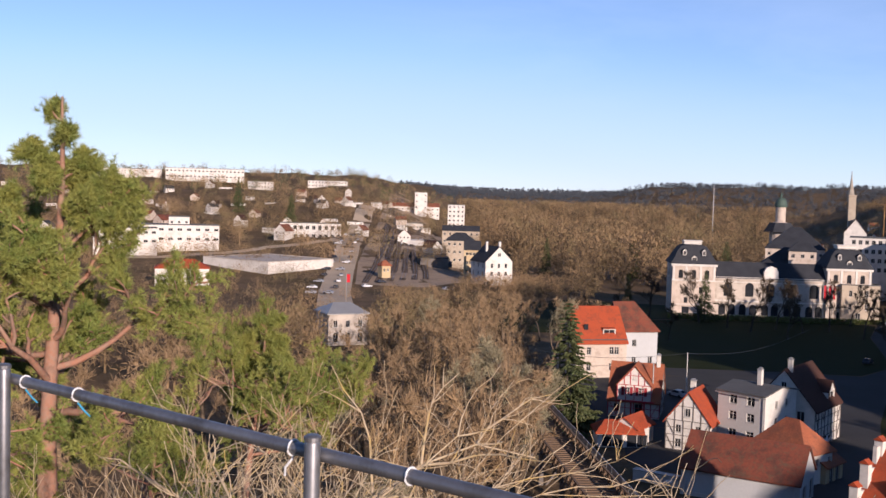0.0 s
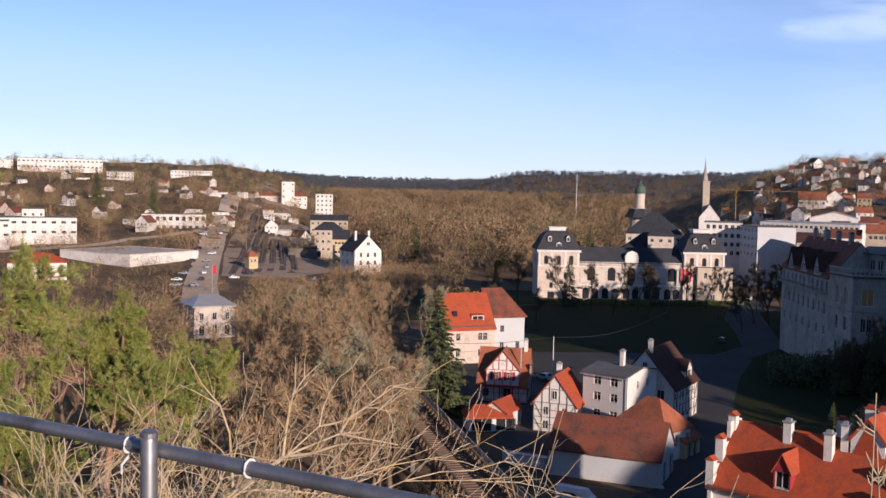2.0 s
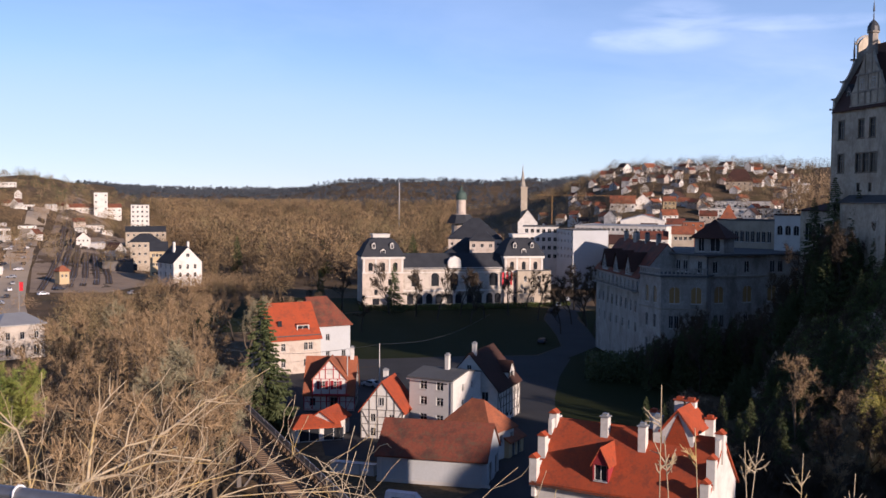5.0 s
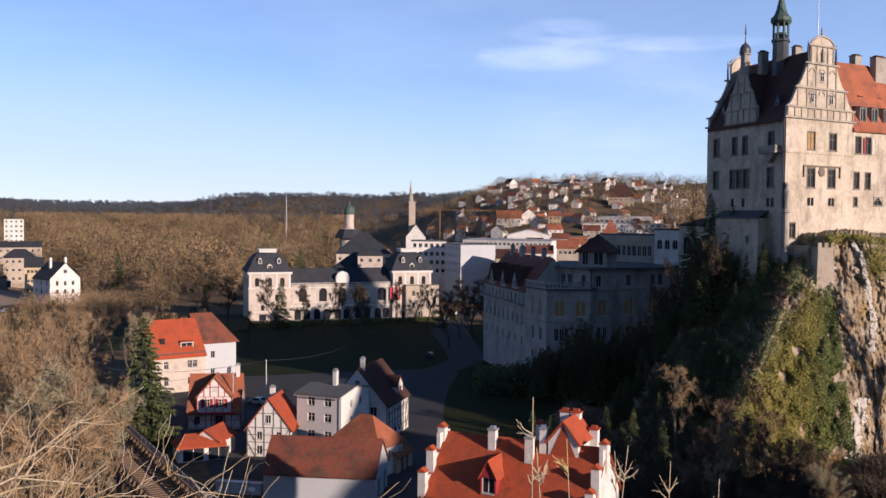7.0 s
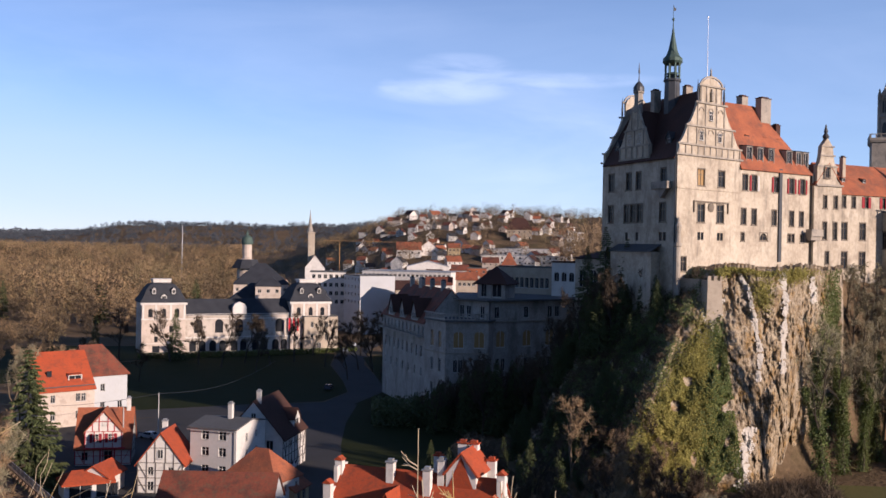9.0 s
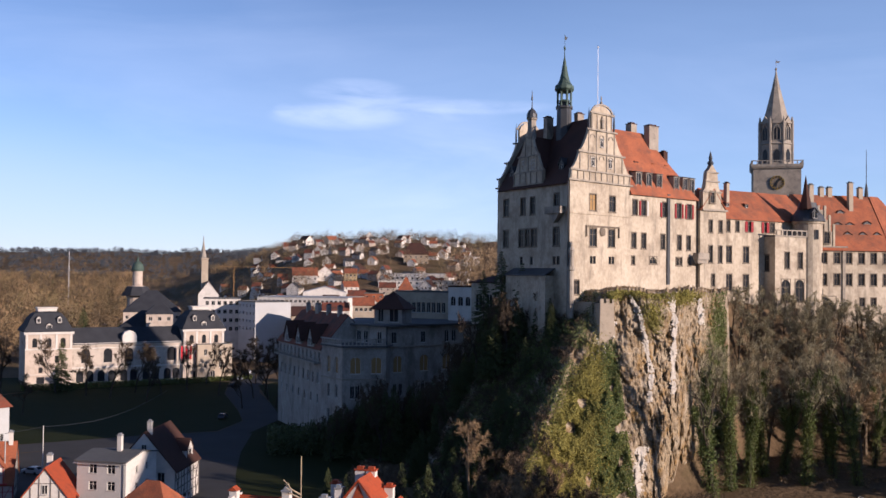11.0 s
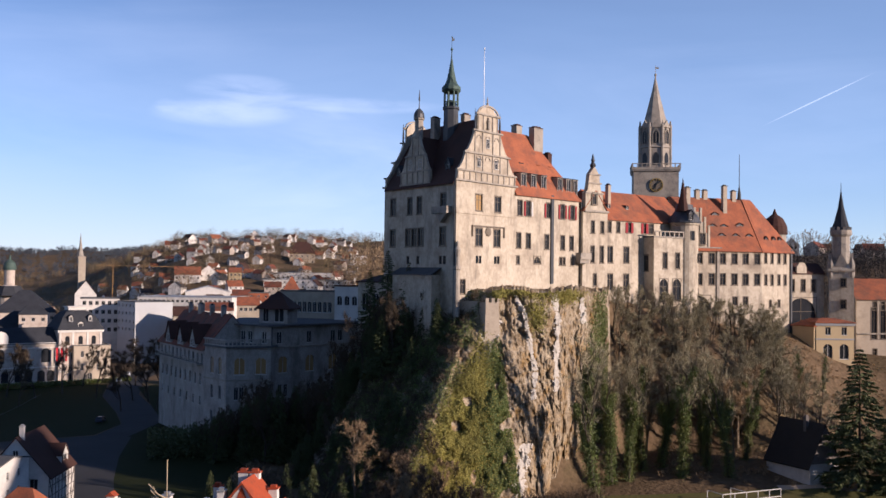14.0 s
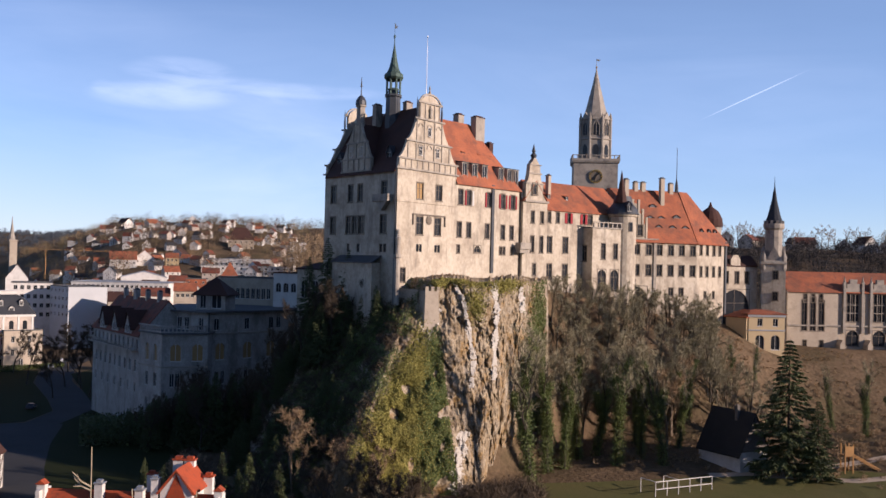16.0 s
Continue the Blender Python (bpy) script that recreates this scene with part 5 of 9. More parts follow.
part("flag_pole", Mesh().lathe([(0.5, 37.4), (0.4, 39), (0.1, 41), (0.06, 48.8)], 8, 20.4, 8.0), wingD, mats=M["lead"])
part("rain_pipe", Mesh().box(8.5, -0.3, 6, 9.2, -0.02, 24.9), wingD, mats=M["stone"])
part("stepped_gable", Mesh().prism([(-0.6, 24.9), (6.4, 24.9), (6.4, 28.4), (5.3, 28.4), (5.3, 31.0), (4.1, 31.0), (4.1, 33.4), (2.0, 33.4), (2.0, 31.0), (0.6, 31.0), (0.6, 28.4), (-0.6, 28.4)], -0.15, 0.7), wingD, mats=M["castle"], label="stepped gable in cream plaster")
for x in (1.5, 4.3):
    window(wingD, pose(x - 0.7, -0.42, 25.6), 1.5, 2.6, "castle")
part("gable_trim", Mesh().box(-0.2, -0.35, 24.7, 9.8, -0.15, 25.0), wingD, mats=M["stone"])
for x, z0, z1 in ((-0.4, 25, 30.2), (2.2, 28.4, 34.4), (3.9, 28.4, 34.4), (6.2, 25, 30.2), (0.8, 28.4, 32.2), (5.1, 28.4, 32.2)):
    part("gable_pier", Mesh().box(x - 0.25, -0.35, z0, x + 0.25, 0.2, z1), wingD, mats=M["castle"])
# round corner tower at its end
et = thing("castle_corner_turret", pose(250.5, 132.5, 17), "grey round castle turret behind the wing", "turret", GRP)
part("wall", Mesh().lathe([(3.0, -2), (3.0, 34.5)], 16), et, mats=M["stone"])
part("cap", Mesh().lathe([(3.4, 34.2), (3.2, 36.4), (2.2, 38.4), (0.6, 39.6), (0.1, 41)], 16), et, mats=M["tile_dark"])
pr = house("castle_lean_wing", front((242.6, 124.6), (246.4, 125.6), 22), 3.9, 6, 23.2, "castle", "tile_dark", 2.5, "x", (0, 0), 0.3, rows={"f": [(20, 0.8, 2, (2.6,)), (15, 0.8, 2.2, (2.6,))]}, label="slim plaster annexe at the castle's end", category="castle wing", group=GRP, style="castle")
part("rain_pipe", Mesh().box(1.0, -0.5, 2, 1.8, -0.1, 25), pr, mats=M["lead"])


def great_tower():
    x, y, Z0 = 221.6, 150.6, 46
    ob = thing("castle_tower", pose(x, y, Z0, 0, 0, -52), "tall grey stone castle tower with octagonal top and spire", "tower", GRP)
    part("shaft", rings_mesh(11.2, 11.2, [(0, -12), (0, 20.2), (-0.3, 20.4), (-0.5, 20.9), (-0.5, 21.3)]).moved(pose(-5.6, -5.6, 0)), ob, mats=M["stone"])
    for k in range(4):
        a = pose(0, 0, 0, 0, 0, 90 * k)
        bl = Mesh().box(-6.1, -6.1, 22.2, 6.1, -5.9, 22.4).box(-6.1, -6.1, 21.3, 6.1, -5.9, 21.45)
        for j in range(11):
            bl.box(-6.0 + j * 1.17, -6.08, 21.4, -5.75 + j * 1.17, -5.92, 22.2)
        part("balustrade", bl, ob, m=a, mats=M["stone"])
    oc = part("octagon", Mesh().lathe([(4.2, 20.5), (4.1, 26.6), (4.4, 26.8), (4.1, 27.2), (4.0, 31.8), (4.3, 32.0)], 8, turn=math.pi / 8), ob, mats=M["stone"], label="octagonal belfry stage")
    for k in range(8):
        a = pose(0, 0, 0, 0, 0, 45 * k)
        part("belfry_opening", Mesh().prism([(-0.7, 22.2), (0.7, 22.2), (0.7, 24.4), (0.38, 25.2), (0, 25.5), (-0.38, 25.2), (-0.7, 24.4)], -3.92, -3.8), oc, m=a, mats=M["glass"])
        part("belfry_opening", Mesh().prism([(-0.7, 27.8), (0.7, 27.8), (0.7, 30.2), (0, 31.4), (-0.7, 30.2)], -3.84, -3.74), oc, m=a, mats=M["glass"])
        fr = Mesh().beam((-0.85, -3.9, 27.7), (-0.85, -3.9, 30.4), 0.2).beam((0.85, -3.9, 27.7), (0.85, -3.9, 30.4), 0.2).beam((-0.85, -3.9, 30.3), (0, -3.9, 31.8), 0.2).beam((0.85, -3.9, 30.3), (0, -3.9, 31.8), 0.2).beam((0, -3.86, 27.8), (0, -3.86, 31.2), 0.13)
        part("belfry_tracery", fr.prism([(-1.35, 31.9), (1.35, 31.9), (0, 33.8)], -4.0, -3.65), oc, m=a, mats=M["stone"])
        a2 = math.pi / 8 + k * math.pi / 4
        part("corner_pier", Mesh().lathe([(0.33, 20.5), (0.33, 32.4), (0.02, 33.8)], 6, 4.15 * math.cos(a2), 4.15 * math.sin(a2)), oc, mats=M["stone"])
    part("spire", Mesh().lathe([(3.6, 32.0), (2.7, 35.0), (1.1, 41.0), (0.25, 44.8), (0.15, 45.6), (0.36, 46.0), (0.05, 46.4), (0.04, 48.4)], 8, turn=math.pi / 8), ob, mats=M["stone"], label="grey stone spire with weathervane")
    part("weathervane", Mesh().prism([(-0.2, 47.6), (1.2, 47.7), (1.6, 48.2), (0.2, 48.1)], -0.04, 0.04).moved(pose(0, 0, 0, 0, 0, 52)), ob, mats=M["lead"])
    dial = part("clock_dial", Mesh().lathe([(1.75, 0), (1.75, 0.1)], 24).moved(pose(0, -5.62, 16.9, 90, 0, 0)), ob, mats=M["frame_stone"])
    ring = Mesh()
    for k in range(24):
        a0, a1 = 2 * math.pi * k / 24, 2 * math.pi * (k + 1) / 24
        ring.beam((1.65 * math.cos(a0), -5.8, 16.9 + 1.65 * math.sin(a0)), (1.65 * math.cos(a1), -5.8, 16.9 + 1.65 * math.sin(a1)), 0.12)
        if k % 2 == 0:
            ring.beam((1.15 * math.cos(a0), -5.8, 16.9 + 1.15 * math.sin(a0)), (1.5 * math.cos(a0), -5.8, 16.9 + 1.5 * math.sin(a0)), 0.14)
    part("dial_ring", ring, dial, mats=M["gold"])
    part("clock_hand", Mesh().beam((0, -5.85, 16.9), (1.0, -5.85, 18.0), 0.18), dial, mats=M["dial"])
    part("clock_hand", Mesh().beam((0, -5.86, 16.9), (-0.3, -5.86, 15.9), 0.22), dial, mats=M["dial"])
    for x in (-1.0, 1.0):
        part("slit_window", Mesh().box(x - 0.35, -5.68, 11.8, x + 0.35, -5.6, 13.6), ob, mats=M["glass"])


great_tower()

# ---------------------------------------------------------------- gate, loggia and hall beyond the castle
gt = thing("gate_tower", pose(259.5, 118.6, 18, 0, 0, -62), "slim grey gate tower with pointed slate spire", "tower", GRP)
part("base", rings_mesh(6.0, 6.0, [(0, -4), (0, 23.4), (-0.3, 23.6), (-0.3, 24.0), (0.4, 25.6)]).moved(pose(-3, -3, 0)), gt, mats=M["castle"])
part("shaft", Mesh().lathe([(2.3, 24), (2.2, 32.6), (2.7, 33.2), (2.7, 34.4)], 12), gt, mats=M["stone"])
part("spire", Mesh().lathe([(2.5, 34.3), (1.7, 36.4), (0.7, 40.6), (0.1, 44.6), (0.04, 47)], 12), gt, mats=M["slate"])
for k in range(4):
    part("gablet", Mesh().prism([(-1.4, 24), (1.4, 24), (1.4, 25.6), (0, 28.4), (-1.4, 25.6)], -3.0, -2.2), gt, m=pose(0, 0, 0, 0, 0, 90 * k), mats=M["stone"])
    a = math.pi / 4 + k * math.pi / 2
    part("bartizan", Mesh().lathe([(0.1, 20.5), (0.7, 22.5), (0.7, 25.4), (0.05, 27.6)], 8, 3.6 * math.cos(a), 3.6 * math.sin(a)), gt, mats=M["stone"])
for k in range(10):
    a = k * 2 * math.pi / 10
    part("merlon", Mesh().box(2.3 * math.cos(a) - 0.3, 2.3 * math.sin(a) - 0.3, 34.4, 2.3 * math.cos(a) + 0.3, 2.3 * math.sin(a) + 0.3, 35.2), gt, mats=M["stone"])
for z in (19.6, 14.0, 6.5):
    window(gt, pose(-0.2, -3.26, z), 1.3, 2.2, "castle")
gw = house("gate_wing", front((243.5, 128.5), (257.2, 122.0), 18), 15.2, 6, 23, "castle", "tile_dark", 2.5, "x", (0, 0), 0.3, rows={"f": [(18.2, 1.3, 3.2, (2.0, 5.2, 8.6, 11.8)), (6.2, 9.4, 10.4, (8.0,), True)]}, label="castle gate wing with a great pointed arch", category="castle wing", group=GRP, style="castle")
part("gable", Mesh().prism([(6.4, 23), (9.4, 23), (9.4, 24.6), (8.6, 25.8), (7.2, 25.8), (6.4, 24.6)], -0.3, 0.3), gw, mats=M["castle"])
lg = house("loggia", front((239.6, 115.6), (246.4, 109.2), 19.6), 9.3, 9, 9.3, "ochre", "tile", 0.8, "x", (3, 3), 0.5, rows={"f": [(0.4, 2.3, 3.7, (2.9, 6.9), True), (6.3, 1.3, 1.9, (2.9, 6.9))], "l": [(0.4, 2.3, 3.7, (2.4, 6.4), True)]}, label="small ochre loggia with round arches", category="pavilion", group=GRP, style="plain", z0=-3)
part("string_course", Mesh().box(-0.15, -0.15, 5.1, 9.45, -0.0, 5.45).box(-0.25, -0.3, 8.6, 9.55, 0.0, 9.2), lg, mats=M["zinc"])
house("loggia_wing", front((240.8, 122.4), (239.2, 116.0), 19), 6.6, 8, 9.0, "ochre", "tile", 1.6, "x", (2, 2), 0.4, rows={"f": [(0.6, 2.2, 3.6, (3.3,), True)]}, label="shaded ochre wing of the loggia", category="pavilion", group=GRP, z0=-3)
HL, HR = at(66.2, 288), at(74.5, 312)
hall = house("museum_hall", front(HL, HR, 17), 49.6, 14, 17.6, "plaster", "tile", 5.0, "x", (0, 0), 0.5, rows={"f": [(14.6, 1.0, 2.2, (5.0, 7.2, 9.4)), (7.0, 1.5, 8.2, (4.8,)), (7.0, 1.5, 9.0, (7.2,)), (7.0, 1.5, 8.2, (9.6,)), (9.6, 3.4, 7.4, (18.4, 26.0, 33.3)), (3.0, 3.6, 4.2, (18.4, 26.0, 33.3, 40.7), True), (2.4, 1.0, 2.0, (5, 9.7))]}, label="long castle hall with red roof and gothic windows", category="hall", group=GRP, style="castle", z0=-6)
for x in (18.4, 26.0, 33.3):
    gab = Mesh().prism([(-2.6, 17.4), (2.6, 17.4), (2.6, 18.6), (1.8, 18.6), (1.8, 19.8), (1.0, 19.8), (1.0, 21.0), (-1.0, 21.0), (-1.0, 19.8), (-1.8, 19.8), (-1.8, 18.6), (-2.6, 18.6)], -0.3, 0.6)
    part("stepped_gable", gab, hall, m=pose(x, 0, 0), mats=M["stone"])
    part("gable_roof", roof_mesh(4.4, 5.5, 17.4, 2.6, 0.1, "y", (0, 0), vover=0).moved(pose(-2.2, 0.5, 0)), hall, m=pose(x, 0, 0), mats=M["tile"])
    for s in (-2.6, 2.6):
        part("pier", Mesh().box(s - 0.35, -0.6, 6.5, s + 0.35, 0, 20.2).lathe([(0.4, 20.2), (0.02, 21.8)], 4, s, -0.25), hall, m=pose(x, 0, 0), mats=M["stone"])
    part("window_mullion", Mesh().box(-0.75, -0.02, 9.6, -0.6, 0.14, 17).box(0.6, -0.02, 9.6, 0.75, 0.14, 17).box(-1.7, -0.02, 14.0, 1.7, 0.12, 14.2).box(-1.7, -0.02, 11.8, 1.7, 0.12, 12.0), hall, m=pose(x, 0, 0), mats=M["stone"])
part("string_course", Mesh().box(0, -0.35, 8.2, 49.6, 0.0, 8.6), hall, mats=M["stone"])
for x in (14.4, 22.2, 29.7, 37):
    part("buttress", Mesh().box(x - 0.7, -2.6, -3, x + 0.7, 0, 3.4).prism([(x - 0.7, 3.4), (x + 0.7, 3.4), (x, 4.8)], -2.6, 0), hall, mats=M["plaster"])

# ---------------------------------------------------------------- villa in the castle's shade
def poly_block(name, pts, base, top, rows, wall, roof, label, category, group="", z0=-6.0, cornice=0.35, style="plain", pane="glass"):
    """A building over any plan: a wall with its openings along each edge, a flat roof with an eaves slab. rows: edge number -> window rows."""
    ob = thing(name, pose(0, 0, base), label, category, group)
    h = top - base
    for k, p in enumerate(pts):
        q = pts[(k + 1) % len(pts)]
        LL = math.hypot(q[0] - p[0], q[1] - p[1])
        m = front(p, q)
        holes = [(x * LL - r[1] / 2, r[0] - base, x * LL + r[1] / 2, r[0] - base + r[2], len(r) > 4 and r[4]) for r in rows.get(k, ()) for x in r[3]]
        part("wall", wall_mesh(LL, h, holes, z0=z0), ob, m=m, mats=M[wall])
        for x0, za, x1, zb, arched in holes:
            window(ob, m @ pose(x0, 0, za), x1 - x0, zb - za, style, pane if arched else "glass")
    cx, cy = sum(p[0] for p in pts) / len(pts), sum(p[1] for p in pts) / len(pts)
    wide = [(cx + (x - cx) * (1 + cornice / 8), cy + (y - cy) * (1 + cornice / 8)) for x, y in pts]
    rf = Mesh().face(*[(x, y, h) for x, y in wide[::-1]]).face(*[(x, y, h + 0.4) for x, y in wide])
    for k, p in enumerate(wide):
        q = wide[(k + 1) % len(wide)]
        rf.face((*p, h), (*q, h), (*q, h + 0.4), (*p, h + 0.4))
    part("roof", rf, ob, mats=M[roof])
    return ob


def plan(*spots):
    return [at(th, d)[:2] for th, d in spots]


K = plan((30.95, 241), (32.1, 232), (34.53, 233.5), (36.2, 262), (31.6, 266))
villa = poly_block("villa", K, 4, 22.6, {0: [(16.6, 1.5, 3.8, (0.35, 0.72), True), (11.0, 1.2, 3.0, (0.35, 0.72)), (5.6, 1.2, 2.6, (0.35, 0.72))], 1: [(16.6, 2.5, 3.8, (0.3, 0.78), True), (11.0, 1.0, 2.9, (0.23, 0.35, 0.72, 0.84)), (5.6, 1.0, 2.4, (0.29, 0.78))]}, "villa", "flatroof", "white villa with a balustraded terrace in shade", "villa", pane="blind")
for a, b in zip(K[:2], K[1:3]):
    LL, m = math.hypot(b[0] - a[0], b[1] - a[1]), front(a, b)
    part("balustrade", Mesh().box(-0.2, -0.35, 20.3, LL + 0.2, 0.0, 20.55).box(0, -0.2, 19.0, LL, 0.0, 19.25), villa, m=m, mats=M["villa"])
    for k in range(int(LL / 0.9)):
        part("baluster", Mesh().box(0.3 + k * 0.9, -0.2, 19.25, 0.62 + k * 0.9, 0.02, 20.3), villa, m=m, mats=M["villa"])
    part("string_course", Mesh().box(-0.1, -0.2, 11.2, LL + 0.1, 0.0, 11.5), villa, m=m, mats=M["stone"])
U = plan((32.25, 247), (34.5, 236.5), (39.6, 254), (39.2, 272), (33.0, 272))
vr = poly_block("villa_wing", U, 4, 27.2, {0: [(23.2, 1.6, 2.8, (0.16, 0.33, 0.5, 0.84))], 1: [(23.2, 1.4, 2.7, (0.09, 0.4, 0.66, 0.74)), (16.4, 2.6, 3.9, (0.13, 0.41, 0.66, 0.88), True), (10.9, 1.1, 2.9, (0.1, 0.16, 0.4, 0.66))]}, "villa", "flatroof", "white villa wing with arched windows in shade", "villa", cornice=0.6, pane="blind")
LLU = math.hypot(U[2][0] - U[1][0], U[2][1] - U[1][1])
part("string_course", Mesh().box(0, -0.25, 18.2, LLU, 0, 18.6), vr, m=front(U[1], U[2]), mats=M["stone"])
part("rain_pipe", Mesh().box(0.1, -0.3, 0, 0.3, -0.05, 23), vr, m=front(U[1], U[2]), mats=M["lead"])
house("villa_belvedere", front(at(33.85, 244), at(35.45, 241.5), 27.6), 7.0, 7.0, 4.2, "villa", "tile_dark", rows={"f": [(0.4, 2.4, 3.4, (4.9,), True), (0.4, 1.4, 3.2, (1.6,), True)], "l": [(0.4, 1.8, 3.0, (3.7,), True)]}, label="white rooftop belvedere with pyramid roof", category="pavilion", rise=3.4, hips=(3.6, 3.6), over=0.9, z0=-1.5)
VL, VK = at(28.55, 276), at(30.95, 241.5)
LV = math.hypot(VK[0] - VL[0], VK[1] - VL[1])
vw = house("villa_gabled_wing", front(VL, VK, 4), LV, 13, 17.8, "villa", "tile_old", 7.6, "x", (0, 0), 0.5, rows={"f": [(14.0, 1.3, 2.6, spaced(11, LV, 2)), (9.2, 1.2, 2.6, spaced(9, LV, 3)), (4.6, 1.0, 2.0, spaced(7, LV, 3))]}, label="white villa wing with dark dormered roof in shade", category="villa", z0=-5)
for k in range(3):
    x = LV * (0.24 + 0.27 * k)
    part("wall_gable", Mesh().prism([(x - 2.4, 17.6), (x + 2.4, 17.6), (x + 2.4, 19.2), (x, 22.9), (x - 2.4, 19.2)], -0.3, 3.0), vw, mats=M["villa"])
    part("gable_roof", roof_mesh(4.8, 7.0, 19.0, 3.9, 0.3, "y", (0, 0), vover=0.25).moved(pose(x - 2.4, -0.4, 0)), vw, mats=M["tile_dark"])
    window(vw, pose(x - 1.4, -0.56, 17.9), 1.1, 1.8, "plain")
    window(vw, pose(x + 0.3, -0.56, 17.9), 1.1, 1.8, "plain")
part("balcony", Mesh().box(1, -1.6, 14.0, LV - 1, 0, 14.3).box(1, -1.6, 15.2, LV - 1, -1.4, 15.4), vw, mats=M["villa"])
for k in range(20):
    part("baluster", Mesh().box(1.2 + k * LV / 21, -1.55, 14.3, 1.45 + k * LV / 21, -1.42, 15.2), vw, mats=M["stone"])
for k, w in enumerate((1.0, 2.4, 0.9, 1.0)):
    chimney(vw, LV * (0.15 + 0.23 * k), 6.4, 23.5, 27.4, w, 1.0, "villa", "lead")
house("castle_gallery", front(at(35.0, 276), at(38.05, 268), 14), math.dist(at(35.0, 276), at(38.05, 268)), 9, 20.6, "plaster", "flatroof", rows={"f": [(15.2, 1.1, 2.8, spaced(10, 16.0, 1.2), True), (9.6, 1.0, 2.2, spaced(6, 16.0, 1.6))]}, label="low castle gallery with a row of arched windows", category="castle wing", group=GRP, flat=True, z0=-8)
house("castle_gallery", front(at(38.0, 263), at(39.5, 259), 14), math.dist(at(38.0, 263), at(39.5, 259)), 9, 22.2, "white", "tile_dark", rows={"f": [(17.4, 1.5, 2.4, (1.4, 3.6, 5.8), True), (11.6, 1.2, 1.8, (1.8, 5.0))]}, label="white arcaded link building beside the castle", category="castle wing", group=GRP, flat=True, z0=-8)
house("castle_link", front(at(39.3, 252), at(41.2, 246), 12), math.dist(at(39.3, 252), at(41.4, 246)), 10, 25.6, "castle", "tile_dark", rows={"f": [(18.6, 2.0, 4.2, (2.2, 5.4, 8.6), True), (12.0, 1.4, 2.6, (2.2, 5.4))]}, label="tall shaded castle link with arcade windows", category="castle wing", group=GRP, rise=1.6, hips=(4, 4), z0=-8)
house("pyramid_roofed_turret", front(at(35.1, 290), at(36.1, 290), 30), 5.0, 5.0, 4.2, "ochre", "tile", 4.2, hips=(2.4, 2.4), label="small turret under an orange pyramid roof", category="turret", group=GRP, z0=-14, rows={"f": [(1.4, 1.0, 1.8, (2.5,))]})

# ---------------------------------------------------------------- palace with two pavilions
PL, PR = (98.3, 357.8), (152.6, 350.7)
pal = front(PL, PR)


def pavilion(u, label, ext=None):
    ob = house("palace_pavilion", pal @ pose(u, 0, 0), 15.2, 14, 18.1, "pink", "slate", flat=True, rows={"f": [(13.0, 1.6, 3.1, (3.0, 7.6, 12.2), True), (7.8, 1.3, 2.2, (5.0, 10.2)), (4.2, 1.3, 2.0, (5.0, 10.2)), (0.5, 2.6, 2.4, (5.0,)), (0.3, 1.5, 2.8, (10.2,))], "l": [(13.2, 1.3, 2.9, (3.5, 7, 10.5), True), (7.8, 1.0, 2.0, (4, 10))]}, label=label, category="palace", group="palace by the park", z0=-1, style="bare")
    part("mansard", rings_mesh(15.2, 14, [(-0.6, 18.2), (-0.5, 18.6), (0.7, 20.4), (1.7, 22.6), (3.2, 24.4), (4.6, 25.0), (4.4, 25.2)]), ob, mats=M["slate"], label="slate mansard roof")
    part("roof_platform", rings_mesh(15.2, 14, [(4.5, 25.0), (4.5, 26.0), (4.2, 26.1), (4.2, 26.4)]), ob, mats=M["white"])
    part("cornice", Mesh().box(-0.5, -0.6, 17.4, 15.7, 0, 18.15).box(-0.2, -0.25, 12.1, 15.4, 0, 12.5).box(-0.1, -0.15, 3.6, 15.3, 0, 3.8), ob, mats=M["white"])
    for x in (0.5, 4.9, 10.0, 14.7):
        part("pilaster", Mesh().box(x - 0.35, -0.2, 12.5, x + 0.35, 0, 17.4), ob, mats=M["white"])
    for x in (4.2, 7.6, 11.0):
        dormer(ob, pose(x, 0.1 if x == 7.6 else 0.5, 18.9 if x == 7.6 else 21.2), 1.8 if x == 7.6 else 1.3, 1.7, 2.5, "white", "slate", 0.6)
    return ob


pavilion(0.0, "pale pink palace pavilion with slate mansard")
pavilion(53.8, "palace pavilion with slate mansard behind bare trees")
wing = house("palace_wing", pal @ pose(15.3, 1.5, 0), 38.4, 11, 14.0, "plaster_pale", "slate", 4.9, rows={"f": [(7.0, 3.0, 5.0, (4.7, 12.2, 19.5, 27.0, 34.6), True), (0.4, 2.5, 3.9, (2.8, 6.2, 10.0, 13.6, 17.8, 21.2, 25.6, 29.0, 33.2, 36.4), True)]}, label="long white palace wing with arched windows", category="palace", group="palace by the park", z0=-1, over=0.6, style="bare")
part("cornice", Mesh().box(0, -0.5, 13.3, 38.4, 0, 13.95).box(0, -0.25, 12.0, 38.4, 0, 12.3).box(0, -0.3, 5.2, 38.4, 0, 5.6), wing, mats=M["white"])
part("centre_gable", Mesh().prism([(17.0, 13.9), (22.0, 13.9), (22.0, 16.2), (21.2, 17.6), (19.5, 18.2), (17.8, 17.6), (17.0, 16.2)], -0.6, 1.2), wing, mats=M["white"])
for x in (4.7, 12.2, 19.5, 27.0, 34.6):
    part("arch_trim", Mesh().prism([(x - 1.6, 11.3), (x - 1.35, 11.3), (x, 12.6), (x + 1.35, 11.3), (x + 1.6, 11.3), (x, 13.1)], -0.2, 0), wing, mats=M["pink"])
